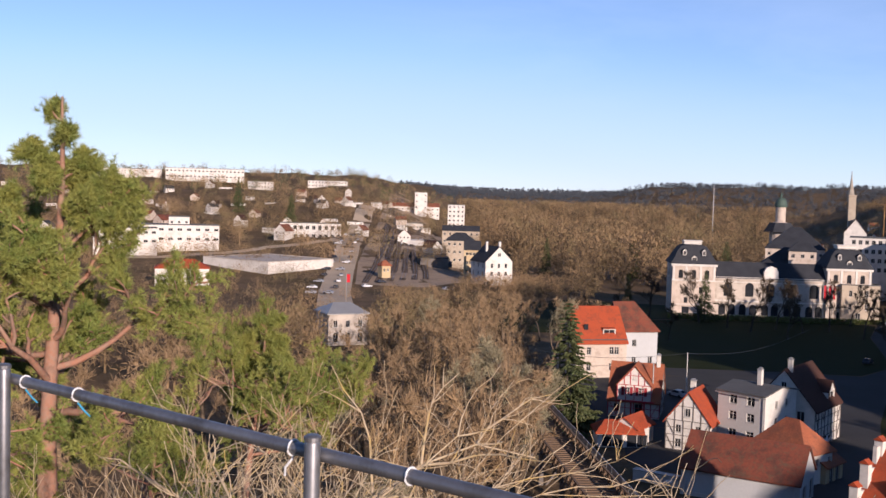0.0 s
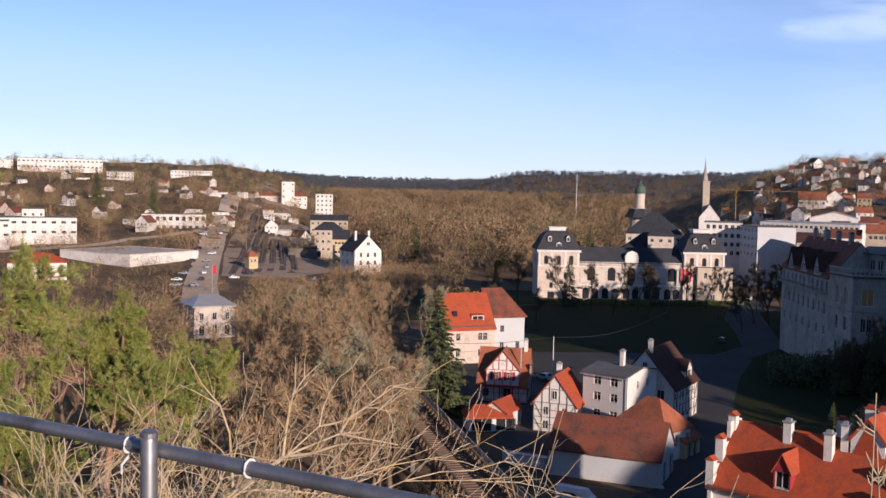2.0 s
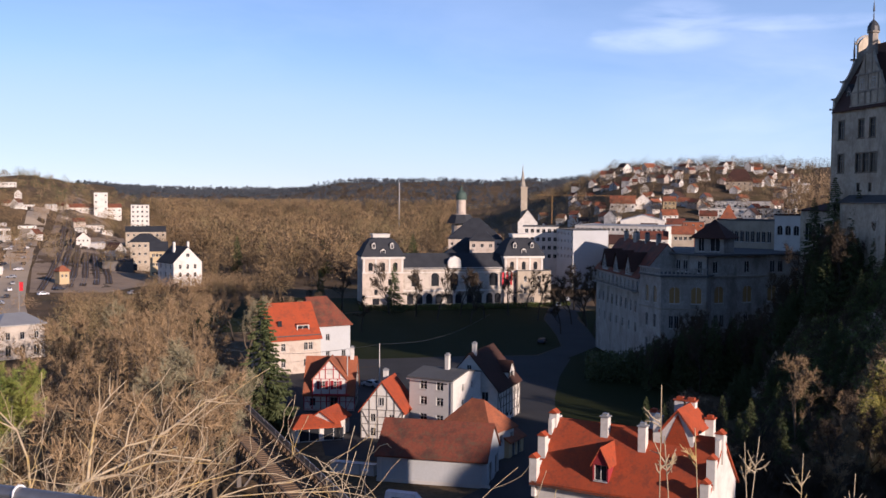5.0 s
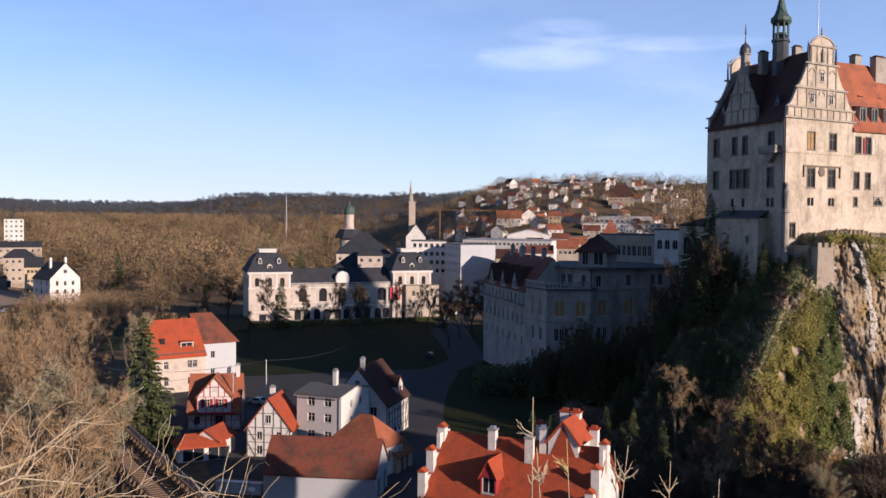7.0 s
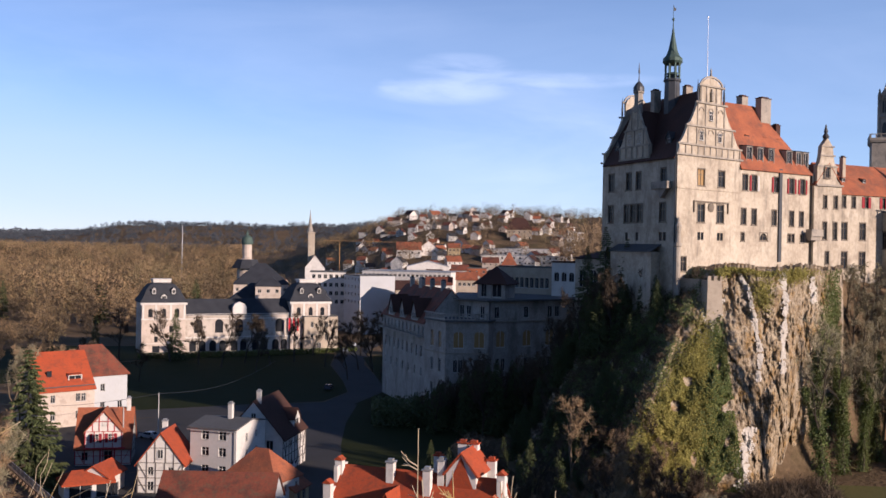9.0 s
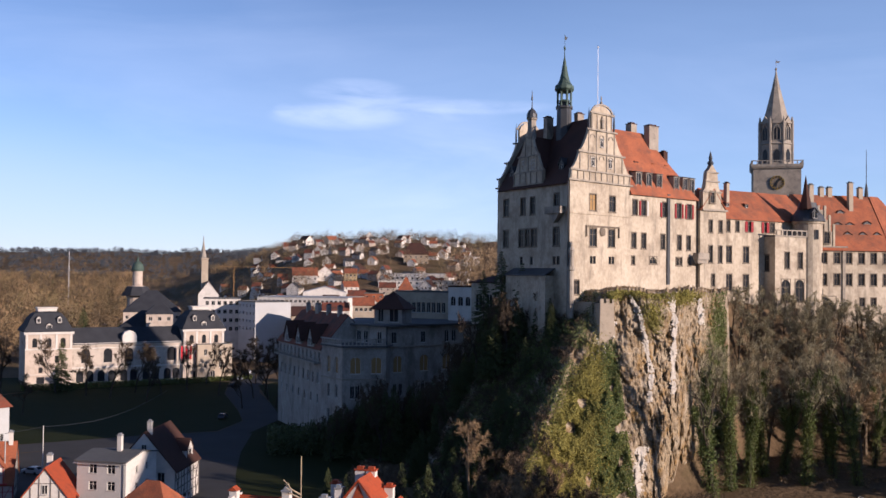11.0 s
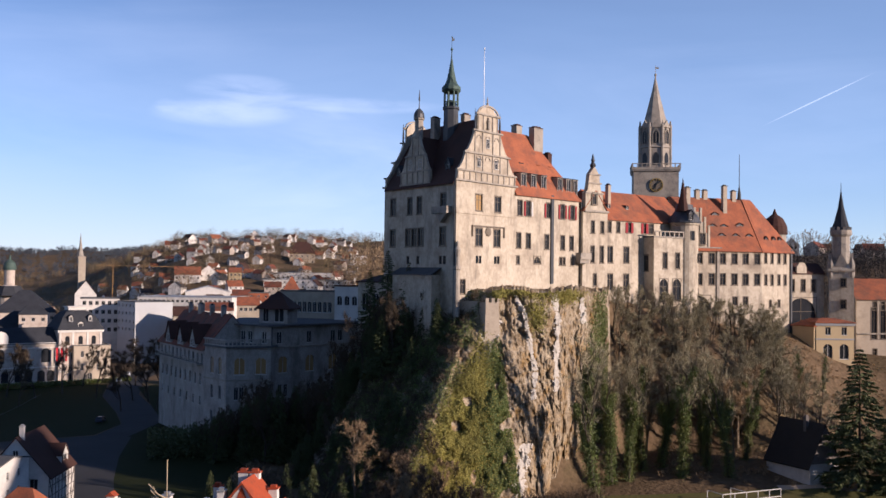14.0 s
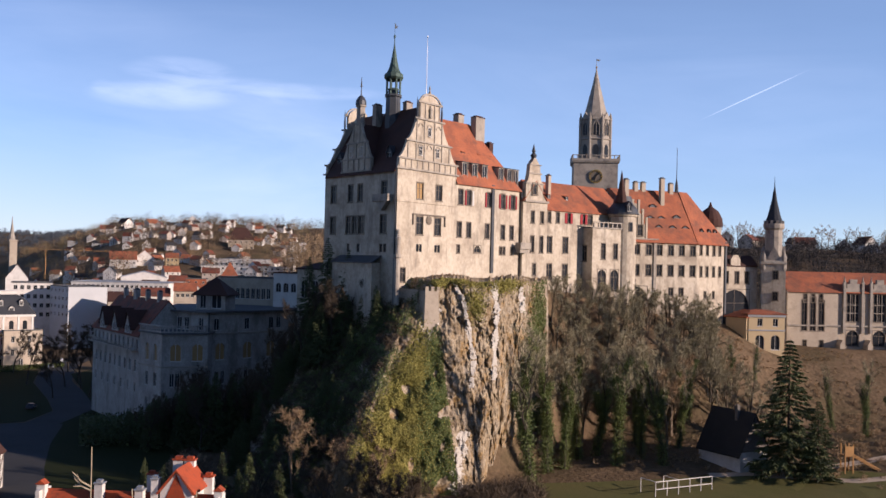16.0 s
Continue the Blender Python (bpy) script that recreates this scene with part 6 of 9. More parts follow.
house("palace_annex", pal @ pose(58.5, -2.0, 0), 13.0, 6, 12.6, "plaster", "flatroof", flat=True, rows={"f": [(8.6, 1.1, 2.2, (3, 8.6)), (4.0, 1.1, 2.2, (3, 8.6)), (0.3, 1.6, 2.6, (5.8,))]}, label="lower plaster annex of the palace", category="palace", group="palace by the park", z0=-1)
np.random.seed(66)
hp = np.random.uniform(0, 1, (9000, 3)) * [78, 2.2, 2.0] + [-3, -15, 0]
hp = np.array([tuple(pal @ Vector(p)) for p in hp])
hv, hf = leaves(hp, 0.5)
tagged(new("park_hedge", finish("park_hedge", hv, hf, M["ivy"])), "dark clipped hedge below the palace", "hedge", kind="stuff")

# ---------------------------------------------------------------- houses at the foot of the rock
barn = house("barn", front((39.7, 136.1), (52.9, 127.5)), 15.75, 9.4, 4.1, "blue_white", "tile_old", 3.8, rows={"r": [(0, 2.6, 3.0, (3, 7.5))]}, label="pale barn with weathered rust-red tiled roof", category="barn", over=0.6)
part("plinth", Mesh().box(-0.05, -0.08, 0, 16.25, 0, 0.5).box(0.5, -0.16, 0.5, 0.62, -0.02, 3.9).box(14.9, -0.16, 0.5, 15.02, -0.02, 3.9), barn, mats=M["grey"])
bx = house("barn_annex", front((62.2, 141.2), (66.5, 145.2)), 5.8, 5, 2.6, "ochre", "tile", 1.6, rows={"f": [(0, 1.4, 2.2, (2, 4))]}, label="low tiled annex beside the barn", category="shed", over=0.4)
ghp = front((52.7, 161.4), (58.2, 155.2))
grey = house("apartment_house", ghp, 8.3, 10.2, 9.9, "grey", "flatroof", 0.9, "x", (0, 0), 0.45, rows={"f": [(8.0, 1.35, 1.4, (2.7, 5.8)), (5.4, 1.35, 1.4, (2.7, 5.8)), (2.5, 1.35, 1.4, (2.7, 5.8))], "r": [(7.6, 0.9, 1.2, (3.6, 7.0)), (4.9, 0.9, 1.2, (3.6, 7.0))]}, label="three-storey house with grey front, white right side and low felt roof", category="house", style="cross", wmats={"r": "white"})
chimney(grey, 4.9, 4.4, 10.0, 13.3, 0.7, 0.7, "white", "zinc")
part("rain_pipe", Mesh().box(7.9, -0.14, 0, 8.02, -0.03, 9.8), grey, mats=M["zinc"])
part("gutter", Mesh().box(-0.3, -0.62, 9.55, 8.6, -0.48, 9.7), grey, mats=M["zinc"])
house("tiled_house", front((53.4, 147.2), (58.4, 139.6)), 9.1, 6.6, 5.0, "white", "tile", 3.6, "x", (3.4, 3.4), 0.5, rows={"r": [(2.6, 0.9, 1.2, (3, 6))]}, label="white house with brown-red pyramid tiled roof")


def between(name, t0, t1, top, h, d, label, W=10, wall="white", roof="flatroof", rise=3.0, flat=True, n=0, floors=1, ww=1.3, wh=1.4, twist=0.0, category="building", group="town behind the palace", axis="x", hips=(0, 0), d1=None):
    """A building of the town: from one bearing to another, its eaves at a given elevation angle, d metres off."""
    p, q = at(t0, d), at(t1, d1 or d)
    zt = 40 + (d + (d1 or d)) / 2 * math.tan(radians(top))
    L = math.hypot(q[0] - p[0], q[1] - p[1])
    rows = {"f": [(h - (k + 1) * (h / floors) + (h / floors - wh) * 0.55, ww, wh, spaced(n, L, 1.6)) for k in range(floors)]} if n else None
    base = zt - h
    return house(name, front(p, q, base), L, W, h, wall, roof, rise, axis, hips, 0.4, rows=rows, label=label, category=category, group=group, flat=flat, z0=min(-1.0, gz(p[0], p[1]) - base - 2))


# ---------------------------------------------------------------- houses at the foot of the rock, continued
def timbering(parent, m, L, h, n, mat, gable=0.0, braces=True, floors=2):
    """Half-timber frame lying on a wall: sill, posts, rails and braces, each beam a piece."""
    bars = []
    for k in range(floors + 1):
        bars.append(((0, h * k / floors), (L, h * k / floors)))
    for k in range(n + 1):
        bars.append(((L * k / n, 0), (L * k / n, h)))
    for f in range(floors):
        bars.append(((0, h * (f + 0.5) / floors), (L, h * (f + 0.5) / floors)))
        if braces:
            for k in (0, n - 1):
                a, b = (L * k / n, L * (k + 1) / n) if k == 0 else (L * (k + 1) / n, L * k / n)
                bars.append(((a, h * (f + 1) / floors), (b, h * f / floors)))
    if gable:
        bars += [((0, h), (L / 2, h + gable)), ((L, h), (L / 2, h + gable)), ((L * 0.27, h + gable * 0.52), (L * 0.73, h + gable * 0.52)), ((L * 0.38, h), (L * 0.38, h + gable * 0.76)), ((L * 0.62, h), (L * 0.62, h + gable * 0.76)), ((L * 0.2, h), (L * 0.2, h + gable * 0.38)), ((L * 0.8, h), (L * 0.8, h + gable * 0.38))]
    for (xa, za), (xb, zb) in bars:
        part("beam", Mesh().beam((xa, -0.03, za), (xb, -0.03, zb), 0.14, 0.08), parent, m=m, mats=M[mat])


def red_timber_house():
    p, q = (39.9, 185.8), (48.1, 182.8)
    L = 9.4
    ob = house("half_timbered_house", front(p, q), L, 9.5, 3.4, "white", "tile", 6.0, rows={"f": [(0.9, 1.1, 1.5, (1.6,)), (0.2, 1.5, 2.4, (5.6,))], "r": [(0.8, 0.9, 1.3, (3, 6.5))]}, label="white half-timbered house with red beams and shutters", over=0.5)
    g = part("cross_gable", Mesh().prism([(1.7, 3.0), (7.9, 3.0), (7.9, 6.2), (4.8, 9.7), (1.7, 6.2)], -0.4, 4.5), ob, mats=M["white"], label="half-timbered cross gable")
    part("cross_gable_roof", roof_mesh(6.2, 5.4, 6.1, 3.6, 0.3, "y", (0, 0), vover=0.1).moved(pose(1.7, -0.6, 0)), g, mats=M["tile"])
    timbering(g, pose(1.7, -0.42, 3.2), 6.2, 2.9, 4, "timber_red", 3.4, False, 1)
    for x in (3.5, 6.1):
        window(g, pose(x - 0.5, -0.66, 4.2), 1.0, 1.5, "cross")
        for s in (-0.78, 0.78):
            part("shutter", Mesh().box(x + s - 0.26, -0.56, 4.15, x + s + 0.26, -0.48, 5.75), g, mats=M["shutter"])
    window(g, pose(4.6, -0.62, 7.2), 0.7, 0.9, "plain")
    timbering(ob, pose(0, -0.02, 0.3), L, 2.9, 6, "timber_red", floors=1)
    timbering(ob, pose(L, 0, 0.3, 0, 0, 90) @ pose(0, -0.02, 0), 9.5, 2.9, 5, "timber", 6.0, True, 1)
    for s in (-1, 1):
        part("porch_post", Mesh().box(5.6 + s * 1.2 - 0.12, -1.6, 0.2, 5.6 + s * 1.2 + 0.12, -1.36, 3.3), ob, mats=M["timber_red"])
    part("porch_beam", Mesh().box(1.6, -1.6, 3.2, 8.6, -1.35, 3.45), ob, mats=M["timber_red"])
    chimney(ob, 8.6, 4.6, 8.0, 11.2, 0.7, 0.7, "white", "zinc")
    part("flue", Mesh().lathe([(0.12, 5), (0.12, 10.2)], 8, 7.9, 2.0), ob, mats=M["zinc"])


red_timber_house()
carport = house("carport", front((33.2, 161.6), (40.6, 161.2)), 7.4, 5.4, 2.4, "white", "tile_new", 1.4, "x", (1.5, 0), 0.4, label="low carport under an orange tiled roof", category="carport", rows={"f": [(0, 3.4, 2.2, (2.4, 6.4))]})
house("carport", front((39.6, 161.6), (43.6, 166.6)), 6.4, 4.6, 3.0, "white", "tile_new", 1.5, "x", (0, 0), 0.4, label="orange tiled lean-to beside the carport", category="carport")
thp = front((44.3, 161.4), (50.3, 157.6), 0.0)
tim = house("half_timbered_house", thp, 7.1, 8.0, 4.9, "white", "tile_new", 4.6, "y", (0, 0), 0.5, rows={"f": [(2.9, 0.9, 1.3, (2.0, 5.2)), (0.5, 1.0, 1.4, (2.0,))]}, label="white half-timbered gable house with orange roof", gwin=((0, 5.6, 0.9, 1.4),), z0=-2.6)
timbering(tim, pose(0, -0.02, 0.1), 7.1, 4.8, 5, "timber", 4.5)
chimney(tim, 2.4, 6.5, 6.5, 10.4, 0.8, 0.7, "white", "zinc")
whp = front((60.9, 168.4), (68.9, 161.4))
wh = house("half_timbered_house", whp, 10.6, 13.0, 6.5, "white", "tile_dark", 6.1, "y", (0, 0), 0.4, rows={"f": [(4.4, 1.3, 1.7, (8.2,)), (1.2, 1.0, 1.5, (8.2,))], "r": [(4.2, 0.9, 1.3, (2.0, 4.6, 7.6, 10.6)), (1.2, 0.9, 1.4, (2.0, 5.0, 8.5, 11.4))]}, label="white house with dark roof and timbered side", gwin=((0, 9.6, 0.9, 1.1),))
timbering(wh, SIDES["r"](10.6, 13.0) @ pose(0, -0.02, 0.1), 13.0, 6.3, 8, "timber")
chimney(wh, 5.6, 1.8, 11.4, 14.2, 0.7, 0.7, "white", "zinc")
dormer(wh, SIDES["r"](10.6, 13.0) @ pose(9.4, 0.5, 6.6), 3.4, 2.0, 3.6, "white", "tile_dark", 1.7)
rhp = front((40.8, 224.3), (51.7, 226.2))
redh = house("town_house", rhp @ pose(-0.2, 0, 0), 12.0, 13, 8.2, "pink", "tile_new", 7.2, "x", (0, 0), 0.5, rows={"f": [(5.3, 1.0, 1.7, (3.0, 8.4, 9.6)), (1.6, 1.0, 1.7, (3.0, 8.4, 9.6))], "l": [(5.2, 1.0, 1.7, (3, 7, 10))]}, label="cream house with bright orange-red tiled roof", style="cross")
dormer(redh, pose(8.2, 1.2, 9.0), 3.0, 1.9, 3.4, "white", "tile_new", 0.3, shed=True)
part("skylight", Mesh().box(2.4, 2.0, 10.6, 3.4, 2.2, 11.9), redh, mats=M["glass"])
part("snow_guard", Mesh().box(0, -0.3, 8.6, 12, -0.2, 8.8), redh, mats=M["lead"])
# darker tiles here stand in for the shade on this roof half
house("town_house", rhp @ pose(11.9, 4.2, 0), 9.2, 9.5, 10.4, "blue_white", "tile_old", 5.8, "x", (0, 4.0), 0.5, rows={"f": [(6.4, 1.0, 1.6, (3.5,)), (2.4, 1.0, 1.6, (3.5, 7.5))]}, label="pale house part, hipped red roof darkened for shade")


def manor():
    p, q = (44.9, 95.0), (56.2, 81.0)
    m = front(p, q)
    L, W, h, rise = 18.0, 10.6, 10.9, 5.2
    ob = house("manor_house", m, L, W, h, "white", "tile_new", rise, "x", (0, 0), 0.5, rows={"f": [(7.4, 1.1, 1.8, (3, 6, 9, 12, 15)), (4, 1.1, 1.8, (3, 6, 9, 12, 15))]}, label="white manor house with orange roof and stepped gables", category="manor", style="cross", roofthick=0.25)
    for x in (0.0, L):
        prof = [(-0.4, 9.0), (W / 2 + 0.9, 9.0), (W / 2 + 0.9, 16.4), (3.6, 16.4), (3.6, 14.4), (1.6, 14.4), (1.6, 12.5), (-0.4, 12.5)]
        st = part("stepped_gable", Mesh().prism(prof, -0.2, 0.2).moved(pose(x, 0, 0, 0, 0, 90)), ob, mats=M["white"], label="white stepped gable wall")
        for y0, zt in ((-0.5, 13.1), (1.5, 15.0), (4.3, 16.9)):
            part("gable_pier", Mesh().box(x - 0.42, y0, zt - 3.0, x + 0.42, y0 + 0.75, zt), st, mats=M["white"])
            part("pier_cap", Mesh().prism([(x - 0.55, zt), (x + 0.55, zt), (x, zt + 0.45)], y0 - 0.12, y0 + 0.87), st, mats=M["tile_new"])
    g = part("rear_gable", Mesh().prism([(12.2, 12), (15.4, 12), (15.4, 16.6), (13.8, 18.6), (12.2, 16.6)], 4.2, 9.0), ob, mats=M["white"])
    part("rear_gable_roof", Mesh().prism([(12.0, 16.4), (13.8, 18.7), (13.8, 18.95), (11.8, 16.5)], 4.0, 9.2).prism([(15.6, 16.4), (15.8, 16.5), (13.8, 18.95), (13.8, 18.7)], 4.0, 9.2), g, mats=M["tile_new"])
    part("rear_gable_tiles", Mesh().face((12.3, 4.15, 14.9), (15.3, 4.15, 14.9), (13.8, 4.18, 18.5)), g, mats=M["tile_new"])
    for x, y, zt, w in ((6.0, 4.4, 17.2, 0.8), (10.4, 3.6, 16.9, 0.8), (11.6, 4.6, 17.8, 0.7), (12.6, 8.6, 19.0, 1.0), (13.8, 8.6, 19.0, 1.0), (15.8, 8.6, 17.4, 0.9), (9.8, 8.6, 17.4, 0.8)):
        chimney(ob, x, y, 12, zt, w, 0.8, "white", "zinc" if y < 5 else "tile_new")
    d = dormer(ob, pose(7.2, 0.2, 11.4), 1.7, 1.9, 3.2, "shutter", "tile_new", 1.6)
    part("gutter", Mesh().box(-0.3, -0.75, 10.3, L + 0.3, -0.55, 10.5), ob, mats=M["tile_old"])


manor()
ywall = house("yard_wall", front((52.5, 108.5), (68.5, 98.5)), 19, 0.5, 2.2, "stone", "stone", flat=True, label="grey battlemented yard wall behind the manor", category="wall")
for k in range(10):
    part("merlon", Mesh().box(k * 1.95, 0, 2.3, k * 1.95 + 1.0, 0.5, 3.0), ywall, mats=M["stone"])

# ---------------------------------------------------------------- timber footbridge
def footbridge():
    x0, y0, y1, z = 21.6, 96.0, 170.0, 6.0
    ob = thing("footbridge", pose(x0 + 0.6, y0, z, 0, 0, 2.6), "long weathered timber footbridge with braced railings", "bridge")
    n = 74
    part("girder", Mesh().box(0.4, 0, -1.2, 0.8, n, -0.2).box(4.2, 0, -1.2, 4.6, n, -0.2), ob, mats=M["timber"])
    sl = Mesh().box(0, 0, -0.12, 5.0, 0.62, 0.0).mesh("plank", M["plank"])
    for k in range(0, n):
        part("plank", sl, ob, m=pose(0, k * 1.0, 0))
    post = Mesh().box(-0.11, -0.11, -0.6, 0.11, 0.11, 1.25).beam((-0.75, 0, -0.5), (0, 0, 1.0), 0.16).mesh("post", M["plank"])
    brace = Mesh().beam((0, 0, 0.05), (0, 1.9, 1.1), 0.12).beam((0.02, 1.9, 0.05), (0.02, 0, 1.1), 0.12).mesh("brace", M["plank"])
    for side, x, sx in ((0, 0.05, 1), (1, 4.95, -1)):
        part("top_rail", Mesh().box(x - 0.14, 0, 1.2, x + 0.14, n, 1.36), ob, mats=M["plank"])
        for k in range(int(n / 1.95)):
            part("post", post, ob, m=pose(x, k * 1.95, 0) @ Matrix.Diagonal((sx, 1, 1, 1)) if sx > 0 else pose(x, k * 1.95, 0, 0, 0, 180))
            part("brace", brace, ob, m=pose(x, k * 1.95, 0))
    for k in range(int(n / 2.6)):
        part("side_panel", Mesh().box(6.0, k * 2.6 + 0.06, 0.1, 6.08, k * 2.6 + 2.5, 1.25), ob, mats=M["zinc"])
    for k in range(6):
        part("pier", Mesh().box(0.3, k * 14 + 1, -9, 0.9, k * 14 + 1.6, -1.2).box(4.1, k * 14 + 1, -9, 4.7, k * 14 + 1.6, -1.2).beam((0.6, k * 14 + 1.3, -7), (4.4, k * 14 + 1.3, -2), 0.25), ob, mats=M["timber"])


footbridge()

# ---------------------------------------------------------------- roads, lawns
sheet("road", strip([(40, 233), (64, 235), (92, 232), (112, 228), (128, 243), (137, 264), (150, 300), (168, 332), (186, 352), (240, 372)], 11), M["asphalt"], "grey asphalt road curving past the park", "road")
sheet("road", strip([(112, 228), (98, 206), (86, 184), (76, 163), (66, 143), (57, 126), (40, 112)], 9), M["asphalt"], "shaded asphalt lane between the houses", "road", lift=0.09)
sheet("yard", [(36, 152), (60, 130), (66, 146), (74, 166), (62, 176), (40, 176)], M["asphalt"], "dark paved yard between the houses", "yard", lift=0.05)
# added sheet: darkens the ground here in place of shade
sheet("yard", [(34, 176), (62, 176.5), (76, 167), (90, 194), (105, 224), (92, 229), (40, 229)], M["asphalt"], "asphalt-coloured ground sheet among the houses, dark for shade", "yard", lift=0.05)
# dark sheet laid over the soil to deepen the castle's shade
sheet("shaded_bank", [(70, 118), (90, 118), (104, 138), (112, 165), (122, 195), (142, 226), (160, 270), (172, 318), (163, 314), (144, 268), (134, 244), (115.5, 226.6), (102.4, 205.4), (90.4, 183.4), (80.4, 161.4), (70.6, 143.2)], M["lawn"], "bank in the castle's shade, its ground painted dark to match", "bank", lift=0.08)
sheet("lawn", [(66, 240.6), (92, 237.6), (110.5, 234), (123.3, 246), (131.8, 266), (144.8, 302), (160, 330), (152, 340), (96, 341), (70, 330), (58, 300), (58, 262)], M["lawn"], "park lawn before the palace, green toned down for shade", "lawn")
# added sheet that darkens the soil under the trees as shade would
sheet("lawn", [(30, 300), (57, 300), (69, 331), (95, 342.5), (97.6, 356), (112, 384), (70, 400), (30, 372)], M["lawn"], "dark ground sheet under the bare trees, standing in for shade", "lawn", lift=0.08)
sheet("meadow", [(118, 98), (133, 116), (150, 112), (169, 97), (183, 88), (196, 72), (206, 50), (170, 40), (130, 60)], M["meadow"], "green meadow at the foot of the rock", "meadow", lift=0.08)
sheet("path", strip([(176, 92), (186, 82), (196, 76), (212, 68)], 2.2), M["gravel"], "pale footpath across the meadow", "path", lift=0.14)
sheet("path", strip([(182, 84), (190, 70), (206, 58)], 2.2), M["gravel"], "pale footpath branch across the meadow", "path", lift=0.16)
sheet("station_yard", [(-18, 440), (12, 436), (34, 470), (34, 560), (30, 700), (22, 950), (6, 1150), (-8, 1100), (-14, 760), (-18, 600), (-20, 520)], M["ballast"], "pale grey railway yard with parking places", "yard", lift=0.1, step=12)
sheet("parking_place", strip([(-21, 350), (-25, 410), (-27, 480), (-28, 600), (-25, 880)], 13), M["gravel"], "pale grey parking strip beside the railway yard", "yard", lift=0.16, step=12)
sheet("road", strip([(-140, 500), (-70, 560), (-38, 600), (-30, 700), (-26, 880)], 8), M["gravel"], "asphalt road beside the railway yard", "road", lift=0.2, step=10)

# ---------------------------------------------------------------- town behind the palace
between("office_block", 24.4, 26.4, -1.6, 15, 455, "white four-storey office block with small windows", 18, n=6, floors=4, ww=1.5, wh=1.8)
between("department_store", 27.3, 32.3, -1.5, 17, 560, "long pale store with white metal roof", 30, "white", "zinc", n=20, floors=4, ww=1.6, d1=545)
between("department_store", 26.3, 27.2, -1.75, 13, 450, "bluish-white end block with rows of windows", 16, "blue_white", n=5, floors=4, d1=432)
between("sports_hall", 29.8, 32.2, -1.2, 9, 590, "white hall with a shallow curved gable roof", 26, "white", "zinc", 3.2, False, axis="y")
between("long_hall", 33.3, 37.7, -0.1, 7, 700, "long flat-roofed white hall", 20, "white", "zinc", n=16, floors=1)
between("school", 34.0, 39.0, -0.5, 6, 665, "white flat-roofed school with window bands", 20, "white", "zinc", n=15, floors=2)
between("brick_house", 33.2, 34.3, -1.25, 8, 580, "small red brick house", 10, "tile", "flatroof", n=3, floors=2)
between("town_house", 29.2, 30.6, -0.25, 9, 680, "white house with red tiled roof", 14, "white", "tile", 5, False, n=4, floors=2)
between("town_house", 30.5, 31.5, -0.15, 9, 690, "white gabled house with red tiled roof", 12, "white", "tile", 5, False, axis="y", n=3, floors=2)
between("scaffolded_house", 32.1, 32.8, -0.1, 10, 680, "ochre house under scaffolding", 10, "ochre", "tile", 3, False, n=3, floors=3)
between("grand_house", 35.4, 36.8, 1.0, 9, 800, "tall house with steep dark red hipped roof", 16, "plaster", "tile_dark", 9, False, n=5, floors=2, hips=(5, 5))
between("modern_house", 38.8, 39.7, 0.9, 9, 800, "white cubic modern house", 12, n=3, floors=2)
between("court_house", 20.0, 22.6, -3.2, 14, 420, "pale pink court building with hipped slate roof", 22, "pink", "slate", 7, False, n=6, floors=2, hips=(9, 9))
between("theatre", 20.2, 23.2, -2.3, 16, 470, "large building under a dark blue slate roof", 30, "pink", "slate", 9, False, n=8, floors=3, hips=(10, 10))
between("town_house", 21.4, 22.8, -2.4, 9, 415, "pink gabled house with slate roof", 12, "pink", "slate", 4, False, n=3, floors=2, hips=(4, 4))
between("church_nave", 24.1, 25.2, -1.35, 10, 560, "white church nave with steep dark gable", 22, "white", "tile_dark", 7, False, axis="y")
ch = thing("church_tower", pose(*at(24.35, 575, gz(*at(24.35, 575)[:2]))), "slim grey stone church tower with pointed spire", "church tower")
zt0 = gz(*at(24.35, 575)[:2])
part("shaft", rings_mesh(3.6, 3.6, [(0, -1), (0, 45.5 - zt0), (-0.3, 45.7 - zt0), (-0.3, 46.4 - zt0)]).moved(pose(-1.8, -1.8, 0, 0, 0, -20)), ch, mats=M["plaster"])
part("spire", Mesh().lathe([(2.0, 46.2 - zt0), (1.2, 49.5 - zt0), (0.4, 55 - zt0), (0.06, 59.0 - zt0)], 8), ch, mats=M["stone"])
for z in (26, 34, 41.5):
    window(ch, pose(-1.0, -2.05, z - zt0, 0, 0, -20), 0.9, 2.4, "bare")
dm = thing("domed_church", pose(*at(20.9, 640, 4)), "church with a green copper dome", "church")
part("drum", Mesh().lathe([(6.0, -5), (6.0, 25), (2.9, 26), (2.9, 35)], 16), dm, mats=M["pink"])
part("dome", Mesh().lathe([(3.6, 34.8), (3.6, 36.4), (3.0, 38.8), (1.7, 40.2), (0.7, 40.7), (0.6, 42.2), (0.1, 43.8)], 16), dm, mats=M["copper"])
part("roof", Mesh().lathe([(10, 20), (6.6, 25.5)], 8), dm, mats=M["slate"])
mast = thing("radio_mast", pose(*at(17.4, 900, 0)), "thin grey radio mast", "mast")
part("mast", Mesh().lathe([(0.4, 0), (0.25, 54)], 6), mast, mats=M["steel"])

